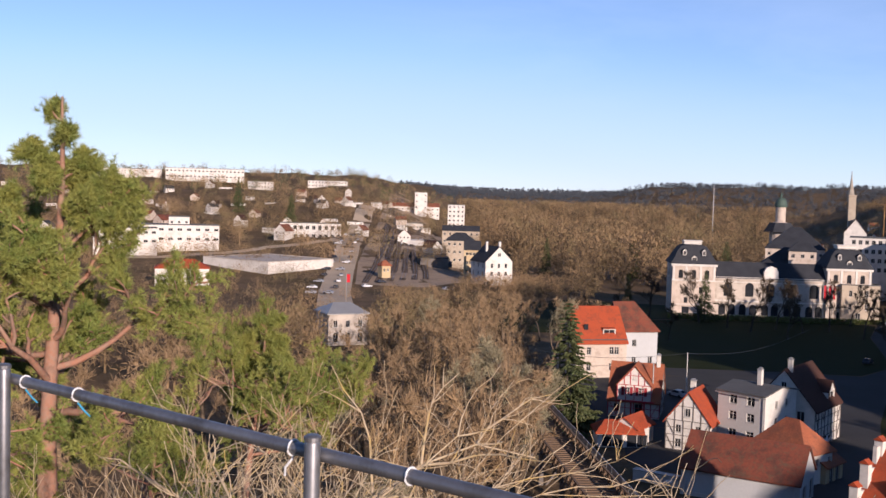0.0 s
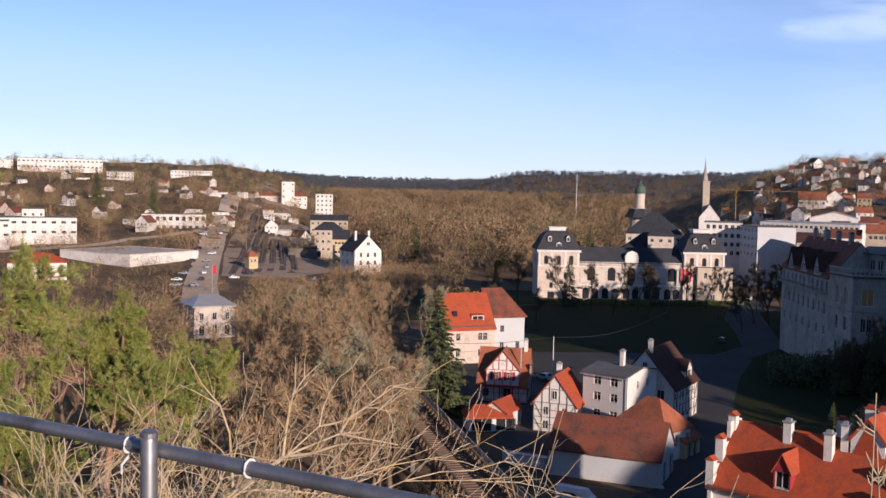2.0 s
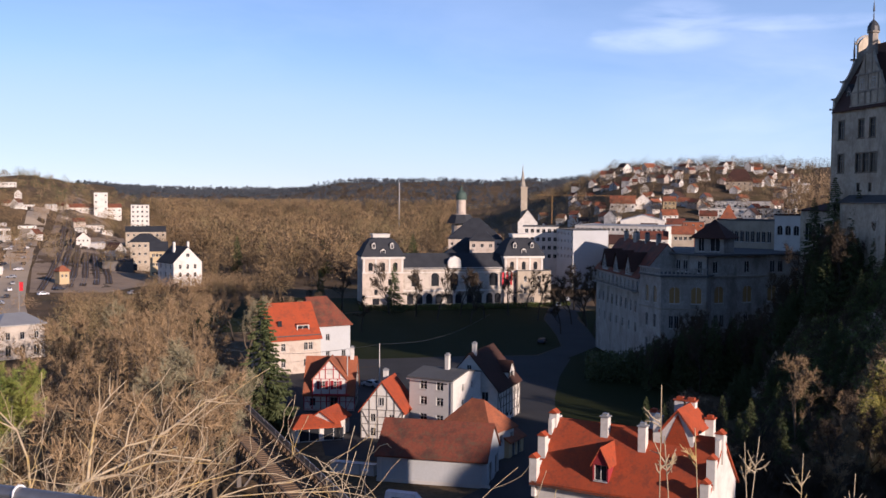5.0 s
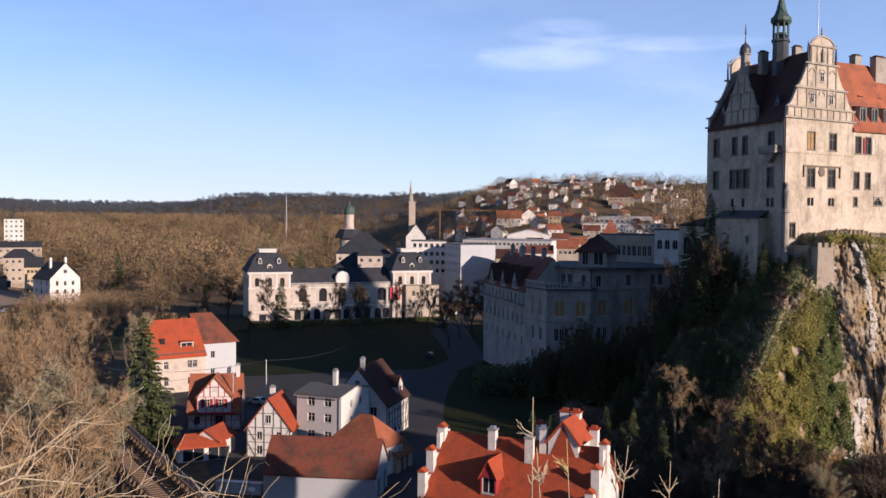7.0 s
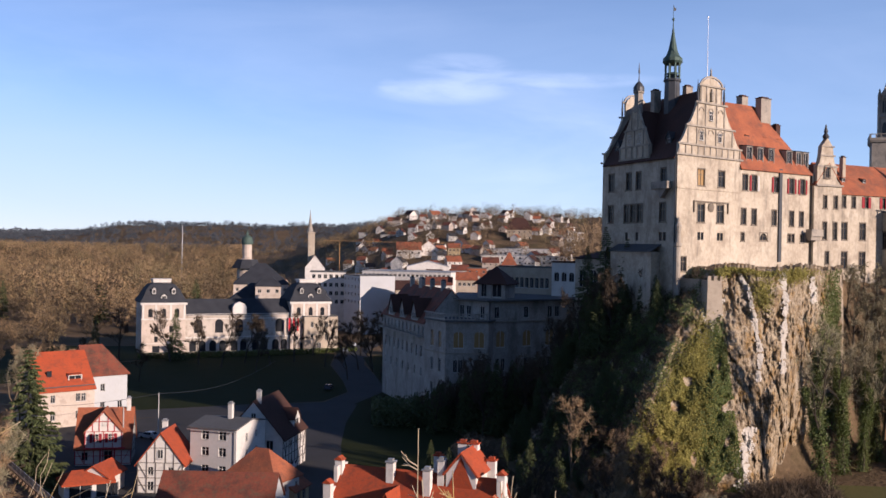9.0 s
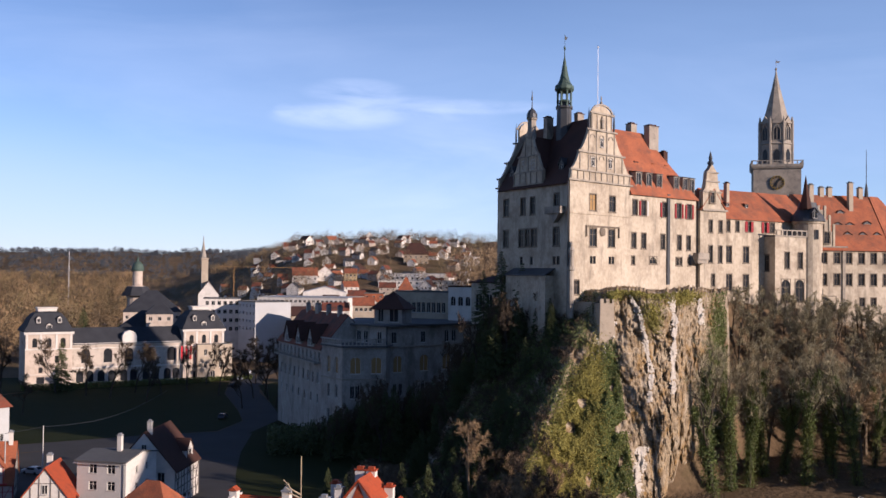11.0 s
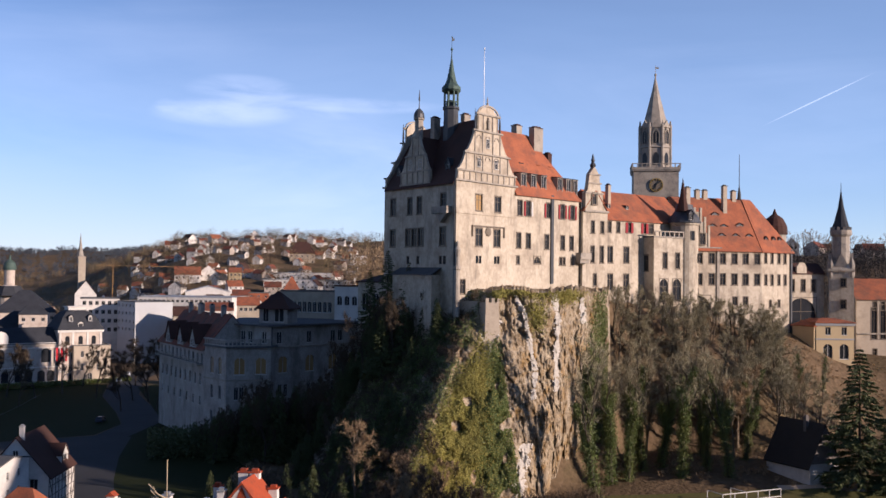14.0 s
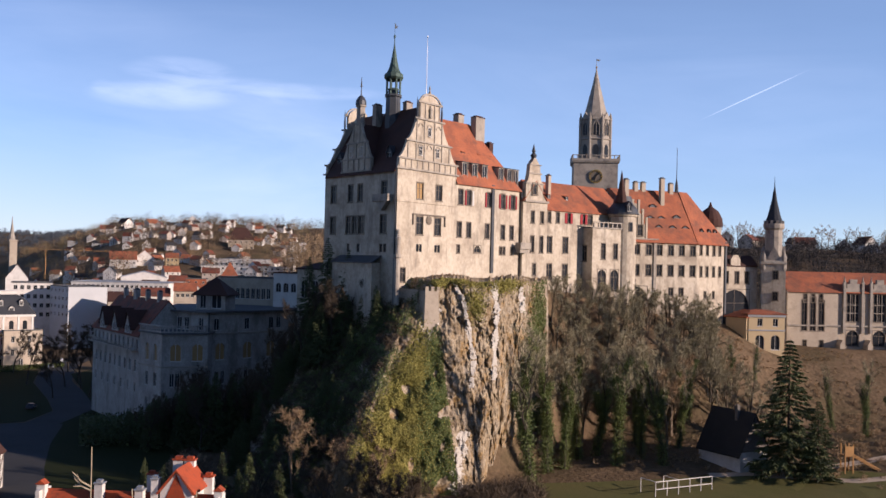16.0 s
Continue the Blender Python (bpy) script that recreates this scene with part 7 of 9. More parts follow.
# ---------------------------------------------------------------- station side and the western slope
WEST = "buildings by the railway"
stn = house("station_house", front(at(5.0, 456), at(6.55, 462)), 13.4, 16, 11.0, "white", "slate", 6.6, "y", (0, 0), 0.6, rows={"f": [(8.0, 1.2, 2.0, (3.2, 6.7, 10.2)), (4.4, 1.2, 2.0, (3.2, 6.7, 10.2)), (0.8, 1.2, 2.2, (3.2, 10.2))], "l": [(8, 1.2, 2, (3, 8, 13)), (4.4, 1.2, 2, (3, 8, 13))]}, label="cream gabled station house with slate roof", group=WEST, gwin=((0, 13.2, 1.6, 1.6),))
for x in (4.0, 10.6):
    chimney(stn, x, 8, 15, 19.6, 1.0, 1.0, "white", "lead")
between("station_building", 3.76, 4.7, -3.0, 13, 500, "plaster station building with slate roof", 16, "ochre", "slate", 4, False, n=4, floors=3, group=WEST)
between("station_building", 2.75, 4.3, -2.5, 13, 560, "pale station building with hipped slate roof", 18, "plaster", "slate", 4, False, n=5, floors=3, hips=(5, 5), group=WEST)
between("station_building", 2.5, 4.6, -1.95, 13, 640, "long plaster station building", 14, "plaster", "slate", 3, False, n=7, floors=3, group=WEST)
between("tall_building", 2.78, 3.73, -0.5, 20, 760, "white tall building with balconies", 16, "white", n=4, floors=6, group=WEST)
between("platform_canopy", 0.6, 1.45, -2.6, 4, 640, "white canopy over the station platform", 60, "grey", "white", group=WEST)
for t0_, t1_, dd_, tp_ in ((1.3, 2.9, 535, -3.55), (1.75, 3.2, 640, -2.9), (2.1, 3.0, 740, -2.45)):
    between("platform_roof", t0_, t1_, tp_, 3.4, dd_, "dark flat platform roof at the station", 40, "timber", "slate", group=WEST)
between("warehouse", -7.2, -3.6, -3.85, 7, 470, "low white store with flat pale roof", 46, "white", "plaster_pale", group=WEST, d1=500)
between("school", -6.6, -3.2, -1.75, 11, 650, "white two-storey school with dark window bays", 14, "white", n=10, floors=2, ww=2.2, wh=2.6, group=WEST)
between("town_hall", -14.6, -9.9, -2.0, 10, 560, "white terraced office building", 20, "white", n=10, floors=2, ww=2.4, group=WEST)
between("town_hall", -12.6, -11.5, -1.55, 6, 575, "white upper storey of the terraced offices", 14, "white", n=3, floors=1, group=WEST)
between("town_hall", -16.5, -13.2, -2.2, 9, 540, "white flat-roofed office wing", 16, "white", n=8, floors=2, ww=2.2, group=WEST)
between("low_house", -13.3, -10.4, -4.35, 4, 430, "low house with a broad red roof", 14, "white", "tile_new", 3.2, False, hips=(6, 6), group=WEST)
between("factory", -12.8, -8.6, 1.12, 11, 1080, "long white factory on the hilltop", 30, "white", n=20, floors=2, ww=2.0, wh=1.6, group=WEST)
between("factory", -17.5, -13.0, 1.0, 10, 1120, "white works building on the hilltop", 26, "white", n=12, floors=2, group=WEST)
between("factory", -8.4, -7.0, 0.5, 10, 1000, "white block below the hilltop factory", 20, "white", n=8, floors=3, group=WEST)
between("factory", -5.1, -2.9, 0.65, 10, 1020, "white block with window bands on the hillside", 20, "white", n=12, floors=3, group=WEST)
between("works", -1.0, 2.3, -0.65, 10, 900, "white works with red roofs", 20, "white", "tile", 3, False, n=12, floors=2, group=WEST)
between("works_tower", 0.9, 1.6, 0.15, 16, 890, "white tower of the hillside works", 10, "white", n=2, floors=3, group=WEST)
between("works", -2.5, -0.4, -1.15, 10, 800, "cream works building with flat roof", 20, "pink", n=10, floors=2, group=WEST)
between("works", -0.2, 1.4, -1.6, 6, 780, "low white hall beside the tracks", 20, "white", n=8, floors=1, group=WEST)
cream = house("old_pavilion", front((-17.5, 264.5), (-7.4, 268.6)), 10.9, 11, 8.4, "plaster_pale", "zinc", 2.2, rows={"f": [(4.8, 1.1, 1.8, (2, 5.4, 8.8)), (0.8, 1.4, 2.6, (2, 5.4, 8.8), True)], "r": [(4.8, 1.1, 1.8, (3, 7.5))]}, label="cream building with pale metal roof behind the trees", hips=(3, 3), group=WEST)
house("signal_hut", front(at(-0.85, 464), at(-0.35, 466)), 4.4, 4.4, 7.6, "ochre", "tile", 1.8, rows={"f": [(4.6, 0.9, 1.4, (1.3, 3.1))]}, label="small yellow signal hut beside the tracks", hips=(1.5, 1.5), group=WEST)

for th0, th1, top, h, d, wall, roof, rise, lab in ((29.2, 30.4, -2.5, 8, 420, "plaster", "tile_dark", 3.4, "plaster town house with dark roof"), (30.9, 32.4, -2.2, 8, 430, "white", "tile_old", 3, "white town house behind the villa"), (32.6, 33.8, -1.9, 8, 430, "plaster", "tile", 3, "plaster town house with red roof")):
    between("town_house", th0, th1, top, h, d, lab, 12, wall, roof, rise, False, n=4, floors=2)

# ---------------------------------------------------------------- the rock under the castle
ROCK_TOP = [(42.0, 202), (46.2, 187), (47.0, 184), (48.8, 186), (50.6, 190), (52.1, 197), (53.4, 214)]
ROCK_FOOT = [(35.5, 192), (40.8, 158), (48.7, 176), (49.3, 180), (49.9, 186), (50.8, 198), (53.6, 212)]


def along(line, u):
    k = np.linspace(0, 1, len(line))
    th, d = np.interp(u, k, [p[0] for p in line]), np.interp(u, k, [p[1] for p in line])
    return np.stack([d * np.sin(np.radians(th)), d * np.cos(np.radians(th))], -1)


def rock_points(u, v, lift=0.0):
    """Points of the cliff: u along it from 0 to 1, v up it from 0 to 1; craggy by noise."""
    a, b = along(ROCK_FOOT, u), along(ROCK_TOP, u)
    bulge = np.sin(v * np.pi) * 0.5 * np.sin(u * 17 + v * 3) + 1.6 * np.exp(-((v - 0.36) / 0.13) ** 2) * ease(0.5, 0.58, u) * ease(0.86, 0.74, u)
    w = v ** 0.9
    p = a + (b - a) * w[:, None]
    top = 36.9 + 0.3 * np.sin(u * 19) + 0.45 * np.array([noise.fractal(Vector((a * 60, 3.1, 0.0)), 0.7, 2.2, 4) for a in u])
    z = -1.5 + v * (top + 1.5)
    out = np.stack([p[:, 0], p[:, 1]], 1)
    way = -out / np.linalg.norm(out, axis=1, keepdims=True)
    amp = np.empty(len(u))
    for i in range(len(u)):
        x, y, h = p[i, 0], p[i, 1], z[i]
        n1 = noise.fractal(Vector((x * 0.12, y * 0.12, h * 0.07)), 0.9, 2.1, 4)
        c = noise.voronoi(Vector((x * 0.2 + n1 * 0.7, y * 0.2, h * 0.12 + n1 * 0.8)))[0]
        e = noise.voronoi(Vector((x * 0.7 + n1, y * 0.7, h * 0.5)))[0]
        ledge = (h * 0.16 + n1 * 1.3 + x * 0.05) % 1.0
        f1 = noise.fractal(Vector((x * 0.55, y * 0.55, h * 0.48)), 0.8, 2.1, 5)
        amp[i] = 1.7 * n1 + 0.9 * min((c[1] - c[0]) * 3.0, 0.7) + 0.45 * min((e[1] - e[0]) * 2.0, 0.7) - 0.45 * ledge + 0.75 * f1 + 0.25 * noise.noise(Vector((x * 2.3, y * 2.3, h * 1.7)))
    amp = amp * np.clip((1 - v) * 4 + 0.6, 0, 1) + bulge + lift
    return np.stack([p[:, 0] + way[:, 0] * amp, p[:, 1] + way[:, 1] * amp, z], 1)


def build_rock():
    nu, nv = 300, 170
    u, v = np.meshgrid(np.linspace(0, 1, nu), np.linspace(0, 1, nv), indexing="ij")
    p = rock_points(u.ravel(), v.ravel()).reshape(nu, nv, 3)
    back = p[:, -1] + np.stack([p[:, -1, 0] * 0.06, p[:, -1, 1] * 0.06, np.full(nu, 0.6)], 1)
    p = np.concatenate([p, back[:, None]], 1)
    nv += 1
    i, j = np.meshgrid(np.arange(nu - 1), np.arange(nv - 1), indexing="ij")
    f = np.stack([i * nv + j, (i + 1) * nv + j, (i + 1) * nv + j + 1, i * nv + j + 1], -1).reshape(-1, 4)
    ob = new("rock_cliff", finish("rock_cliff", p.reshape(-1, 3), f, M["rock"]))
    return tagged(ob, "sheer ochre limestone cliff carrying the castle", "cliff", kind="structure")


build_rock()


def u_of(th, v):
    """The place along the cliff that shows under a bearing at the height v."""
    g = np.linspace(0, 1, 400)
    k = np.linspace(0, 1, len(ROCK_TOP))
    lo, hi = np.interp(g, k, [p[0] for p in ROCK_FOOT]), np.interp(g, k, [p[0] for p in ROCK_TOP])
    return np.array([np.interp(a, lo + (hi - lo) * b ** 0.9, g) for a, b in zip(np.atleast_1d(th), np.atleast_1d(v))])


def pale_run(line, wide, n, label):
    """A pale lime run down the rock along (bearing, height) spots: small flakes of sinter, ragged and broken."""
    np.random.seed(n)
    t = np.random.uniform(0, 1, n)
    t = t[np.sin(t * 37 + n) + np.sin(t * 83) > -1.3]
    k = np.linspace(0, 1, len(line))
    th = np.interp(t, k, [p[0] for p in line]) + np.random.normal(0, wide, len(t)) * (0.5 + 0.8 * np.abs(np.sin(t * 11 + n)))
    v = np.interp(t, k, [p[1] for p in line])
    p = rock_points(u_of(th, v), v, 0.35)
    way = -p[:, :2] / np.linalg.norm(p[:, :2], axis=1, keepdims=True)
    v, f = leaves(p, 0.42, np.concatenate([way + np.array([0.5, -0.35]), np.full((len(p), 1), 0.4)], 1) * 3.5)
    tagged(new("pale_rock_run", finish("pale_rock_run", v, f, M["rock_pale"])), label, "rock", kind="stuff")


pale_run([(48.1, 0.985), (48.75, 0.88), (49.05, 0.75), (49.35, 0.62), (49.25, 0.5)], 0.05, 3000, "grey-white lime run down the cliff")
pale_run([(50.4, 0.985), (50.6, 0.85), (50.5, 0.7), (50.5, 0.52)], 0.05, 2800, "grey-white lime run down the cliff")
pale_run([(51.9, 0.96), (52.0, 0.84)], 0.06, 500, "grey-white lime run down the cliff")
pale_run([(48.9, 0.3), (48.6, 0.16), (48.5, 0.03)], 0.12, 1500, "broken pale edge of the cliff")
pale_run([(47.0, 0.86), (46.7, 0.76), (46.3, 0.66), (46.0, 0.6)], 0.16, 2600, "pale weathered limestone ridge")


def cling(name, regions, size, mat, label, seed):
    """Leaves clinging to the rock; regions: (u, v, spread u, spread v, count)."""
    np.random.seed(seed)
    us = np.concatenate([np.random.normal(u, su, n) for u, v, su, sv, n in regions])
    vs = np.concatenate([np.random.normal(v, sv, n) for u, v, su, sv, n in regions])
    ok = (us > 0.01) & (us < 0.99) & (vs > 0) & (vs < 1)
    us, vs = us[ok], vs[ok]
    p = rock_points(us, vs)
    lump = np.array([noise.noise(Vector((x * 0.35, y * 0.35, z * 0.25))) for x, y, z in p])
    ok = lump > -0.5
    p, lump = p[ok], lump[ok]
    way = -p[:, :2] / np.linalg.norm(p[:, :2], axis=1, keepdims=True)
    out = np.abs(np.random.normal(0.7, 0.5, len(p))) * (0.6 + 1.4 * (lump + 0.3))
    p[:, :2] += way * out[:, None]
    v, f = leaves(p, size, np.concatenate([way, np.full((len(p), 1), 0.5)], 1))
    tagged(new(name, finish(name, v, f, M[mat])), label, "climber", kind="stuff")


cling("climbing_ivy", [(0.3, 0.2, 0.018, 0.16, 38000), (0.306, 0.48, 0.013, 0.12, 26000), (0.95, 0.5, 0.035, 0.3, 26000), (0.07, 0.12, 0.06, 0.1, 18000), (0.06, 0.35, 0.05, 0.25, 22000), (0.11, 0.65, 0.045, 0.22, 20000)], 0.24, "ivy", "dark ivy climbing the limestone cliff", 7)
cling("yellow_climber", [(0.25, 0.18, 0.03, 0.15, 64000), (0.26, 0.46, 0.024, 0.12, 48000), (0.2, 0.12, 0.03, 0.1, 20000), (0.215, 0.34, 0.022, 0.12, 20000)], 0.24, "moss", "yellow-green climber on the sunny rock edge", 8)
cling("rock_shrubs", [(0.36, 0.985, 0.018, 0.012, 2600), (0.5, 0.99, 0.1, 0.008, 1800), (0.72, 0.97, 0.05, 0.02, 2200), (0.56, 0.9, 0.03, 0.04, 1500)], 0.26, "moss", "small green shrubs on the rock's brow", 9)
bas = thing("bastion", pose(*at(47.3, 182.0, 27.2), 0, 0, -26), "small pale crenellated bastion on the rock", "bastion", GRP)
part("wall", rings_mesh(2.5, 3.4, [(-0.3, -0.8), (0, 6.6), (0, 7.6)]).moved(pose(-2.6, 0, 0)), bas, mats=M["plaster"])
for k in range(3):
    part("merlon", Mesh().box(-2.6 + k * 1.1, 0, 7.6, -2.0 + k * 1.1, 0.5, 8.4), bas, mats=M["plaster"])
house("terrace_wall", front(at(44.9, 186.5), at(46.2, 183.6), 30), 4.6, 2.0, 4.6, "plaster", "plaster", flat=True, label="low pale terrace wall under the castle corner", category="wall")

# ---------------------------------------------------------------- trees and shrubs
BARE = [tree_kind(11, 18, "bark", "twig", 0.075, kids=(9, 6, 5), twigs=8, tl=0.05, spread=0.5),
        tree_kind(12, 18, "bark", "twig", 0.075, kids=(8, 6, 5), twigs=8, tl=0.055, spread=0.6, first=0.2),
        tree_kind(13, 18, "bark", "twig_green", 0.075, kids=(9, 6, 5), twigs=8, tl=0.05, spread=0.45, first=0.3),
        # kind for the shaded slope: shade put into the twig colour
        tree_kind(14, 18, "bark_dark", "twig_dark", 0.08, kids=(10, 6, 5), twigs=8, tl=0.05, spread=0.55),
        tree_kind(15, 18, "bark_dark", "twig_green", 0.07, kids=(9, 5, 5), twigs=9, tl=0.06, spread=0.62, first=0.15)]
BARE_FAR = [tree_kind(16, 18, "bark_dark", "twig_dark", 0.13, kids=(9, 6, 5), twigs=6, tl=0.06, spread=0.55),
            tree_kind(17, 18, "bark_dark", "twig_dark", 0.12, kids=(9, 6, 5), twigs=6, tl=0.06, spread=0.5, first=0.3)]
SPRUCE = [spruce_kind(21, 24, dens=1.2), spruce_kind(22, 20, wide=0.23, dens=1.1), spruce_kind(23, 20, wide=0.31, dens=2.2)]
# first bush: dark twigs stand in for shade on the lower slope
BUSH = [tree_kind(31, 6, "bark_dark", "twig_dark", 0.035, kids=(7, 6, 5), twigs=6, tl=0.09, stems=4, spread=0.5, first=0.1, r0=0.06),
        tree_kind(32, 6, "bark", "twig_red", 0.035, kids=(7, 6, 5), twigs=6, tl=0.08, stems=4, spread=0.5, first=0.1, r0=0.06),
        tree_kind(34, 6, "bark", "twig", 0.04, kids=(8, 6, 5), twigs=6, tl=0.09, stems=5, spread=0.5, first=0.1, r0=0.06),
        tree_kind(33, 6, "bark_dark", "twig_green", 0.035, kids=(7, 6, 5), twigs=6, tl=0.09, stems=5, spread=0.55, first=0.1, r0=0.06)]
CREST = [tree_kind(18, 18, "bark", "twig", 0.1, kids=(8, 5, 4), twigs=3, tl=0.05, spread=0.5, first=0.4),
         tree_kind(19, 18, "bark", "twig", 0.1, kids=(7, 5, 4), twigs=3, tl=0.055, spread=0.6, first=0.35)]
rngt = random.Random(77)


def bare(theta, d, H, kind, group="bare trees in the valley", label="bare brown deciduous tree"):
    x, y, _ = at(theta, d)
    plant("bare_tree", (BARE_FAR[kind % 2] if d > 270 else BARE[kind]), x, y, H / 16.5, rngt.uniform(0, 360), label, "tree", group)


# the wooded bank before the town
BANK = [(-10.5, 150), (-8.5, 120), (-7, 175), (-5.5, 135), (-4.5, 205), (-3.2, 100), (-2.6, 160), (-1.5, 125), (-0.4, 190), (0.3, 150), (1.2, 108), (1.8, 175), (2.6, 135), (3.2, 205), (3.9, 160), (4.4, 118), (5.0, 182),
        (5.6, 140), (6.2, 210), (6.6, 160), (7.3, 122), (7.4, 190), (8.8, 232), (9.4, 238), (7.0, 250), (5.2, 262), (3.6, 275), (9.8, 255), (11.5, 270), (8.2, 285), (12.5, 290), (6.2, 305), (1.4, 235), (-13, 130), (-15.5, 110), (-18, 140), (-21, 120), (-6.4, 95), (0.2, 90), (3.4, 88), (6.0, 98), (2.2, 250), (10.2, 300), (4.8, 320), (8.0, 330), (12.2, 330), (10.6, 350)]
for k, (th, d) in enumerate(BANK):
    x, y, _ = at(th, d)
    ceil_el = 6.6 if th < -1 else (4.9 if th < 6.4 else 6.6 if d < 200 else 5.3)
    H = min(22.0, 40 - d * math.tan(radians(ceil_el)) - gz(x, y)) * rngt.uniform(0.86, 1.05)
    if H > 4:
        bare(th, d, H, (0, 1, 2, 0, 1)[k % 5])
for th, d, H in ((7.4, 140, 17), (7.0, 128, 14), (-2.0, 84, 14)):
    bare(th, d, H, 2, label="tall slim bare tree over the footbridge")
x, y, _ = at(9.8, 176)
plant("spruce", SPRUCE[2], x, y, 22.5 / 20, 40, "dark green spruce beside the footbridge", "conifer", z=0)
for th, d, H, k in ((18.2, 452, 24, 1), (20.0, 425, 18, 0), (16.6, 1010, 26, 0), (-6.0, 700, 24, 1), (-8.9, 760, 26, 0), (-14, 620, 24, 1), (8.4, 560, 20, 0), (13.2, 520, 24, 1)):
    x, y, _ = at(th, d)
    plant("spruce", SPRUCE[k], x, y, H / (24 if k == 0 else 20), 30 * th, "dark conifer standing above the bare trees", "conifer", "conifers in the town")
# park trees before the palace
for k, (th, d, H) in enumerate(((16.9, 348, 17), (18.4, 338, 16), (19.6, 330, 17), (20.9, 342, 16), (22.3, 336, 15), (23.6, 345, 16), (25.3, 330, 15), (24.6, 362, 14), (14.2, 350, 18), (13.1, 372, 20), (26.6, 300, 13), (21.5, 318, 12), (15.3, 300, 11), (27.8, 330, 15), (28.4, 300, 14), (27.3, 360, 16), (28.9, 352, 17), (28.0, 318, 17), (27.2, 322, 15), (28.7, 330, 18), (29.6, 345, 17), (31.0, 380, 16), (33.2, 400, 16), (34.6, 410, 14))):
    bare(th, d, H, 3 if k % 2 else 1, "bare park trees", "bare dark park tree before the palace")
for th, d, H in ((17.15, 352, 17.5), (13.0, 356, 14)):
    x, y, _ = at(th, d)
    plant("yew", SPRUCE[1], x, y, H / 20, th * 9, "dark evergreen at the palace corner", "conifer", "park evergreens")
# shaded slope below the villa and the castle; dark twig colour adds to the shade
for k in range(95):
    th, d = rngt.uniform(31.5, 44.5), rngt.uniform(128, 186)
    x, y, _ = at(th, d)
    if (100 < x < 131 and y > 155 and th < 38) or (0.927 * x + 0.375 * y > 126 and th < 40.6):
        continue
    H = rngt.uniform(7, 13)
    H = min(H, 40 - d * math.tan(radians(8.2 if th < 35 else 7.0 if th < 38.5 else 3.0)) - gz(x, y))
    if H > 3:
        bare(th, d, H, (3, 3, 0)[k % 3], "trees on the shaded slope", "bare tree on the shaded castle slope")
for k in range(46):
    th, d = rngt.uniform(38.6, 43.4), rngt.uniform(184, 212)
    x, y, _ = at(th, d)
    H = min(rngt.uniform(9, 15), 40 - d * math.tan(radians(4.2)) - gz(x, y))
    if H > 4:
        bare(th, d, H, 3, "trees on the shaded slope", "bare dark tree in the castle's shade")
bare(39.4, 168, 17, 0, "trees on the shaded slope", "pale bare tree catching light on the slope")
for th, d, H in ((40.9, 186, 13), (41.6, 184, 10), (43.2, 184, 11), (39.6, 188, 9), (38.4, 176, 10), (43.6, 180, 9), (35.5, 172, 8), (33.6, 168, 7), (37.0, 166, 9), (32.4, 172, 6), (36.4, 158, 8), (38.6, 160, 9), (40.4, 176, 12), (42.4, 180, 12), (31.4, 178, 6), (34.5, 158, 7), (39.6, 172, 11), (44.6, 184, 9), (42.2, 196, 15), (41.0, 200, 14), (43.2, 192, 15), (40.0, 204, 12), (39.0, 200, 11), (42.8, 204, 17)):
    x, y, _ = at(th, d)
    plant("yew", SPRUCE[1], x, y, H / 20, th * 13, "dark evergreen on the castle slope", "conifer", "trees on the shaded slope")
for k in range(70):
    th, d = rngt.uniform(33, 46.5), rngt.uniform(122, 166)
    x, y, _ = at(th, d)
    if 0.927 * x + 0.375 * y > 126 and th < 40.6:
        continue
    plant("bush", BUSH[0], x, y, rngt.uniform(0.8, 1.4), rngt.uniform(0, 360), "leafless bush on the lower slope, coloured dark for shade", "bush", "bushes under the rock")
np.random.seed(19)
ru, rv = np.random.uniform(0.01, 0.165, 900), np.random.uniform(0.02, 0.97, 900)
rp = rock_points(ru, rv)
thicket("cliff_undergrowth", rp[:, :2], np.random.uniform(1.0, 2.4, 900), "twig_dark", "undergrowth on the rock flank, twigs coloured dark for shade", 110, 0.09, 87, z=rp[:, 2])
for k in range(64):
    w = rngt.uniform(0.0, 0.95)
    p = rock_points(np.array([0.003 if k % 2 else rngt.uniform(0.01, 0.13)]), np.array([w]))[0]
    H = min(rngt.uniform(5, 9), 37.5 - p[2])
    if H > 2:
        plant("yew", SPRUCE[1], p[0], p[1], H / 20, rngt.uniform(0, 360), "dark evergreen on the shaded rock flank", "conifer", "trees on the shaded slope", z=p[2] - 0.8)
for k in range(46):
    th, d = rngt.uniform(41.6, 47.2), rngt.uniform(147, 156)
    x, y, _ = at(th, d)
    plant("bush", BUSH[(2, 3, 2, 3)[k % 4]], x, y, rngt.uniform(0.6, 1.1), rngt.uniform(0, 360), "brown leafless bush at the foot of the rock", "bush", "bushes under the rock")
for k in range(34):
    th, d = rngt.uniform(39.6, 45.0), rngt.uniform(187, 203)
    x, y, _ = at(th, d)
    z = 21 + 1.6 * (th - 39.6)
    H = min(rngt.uniform(9, 17), 40 - d * math.tan(radians(np.interp(th, [39.6, 42, 45], [2.4, 0.9, 1.8]))) - z)
    if k % 4:
        plant("yew", SPRUCE[1], x, y, H / 20, th * 31, "dark evergreen under the castle wall", "conifer", "trees on the shaded slope", z=z - 2)
    else:
        plant("bare_tree", BARE[3], x, y, H / 16.5, th * 31, "bare dark tree under the castle wall", "tree", "trees on the shaded slope", z=z - 1)
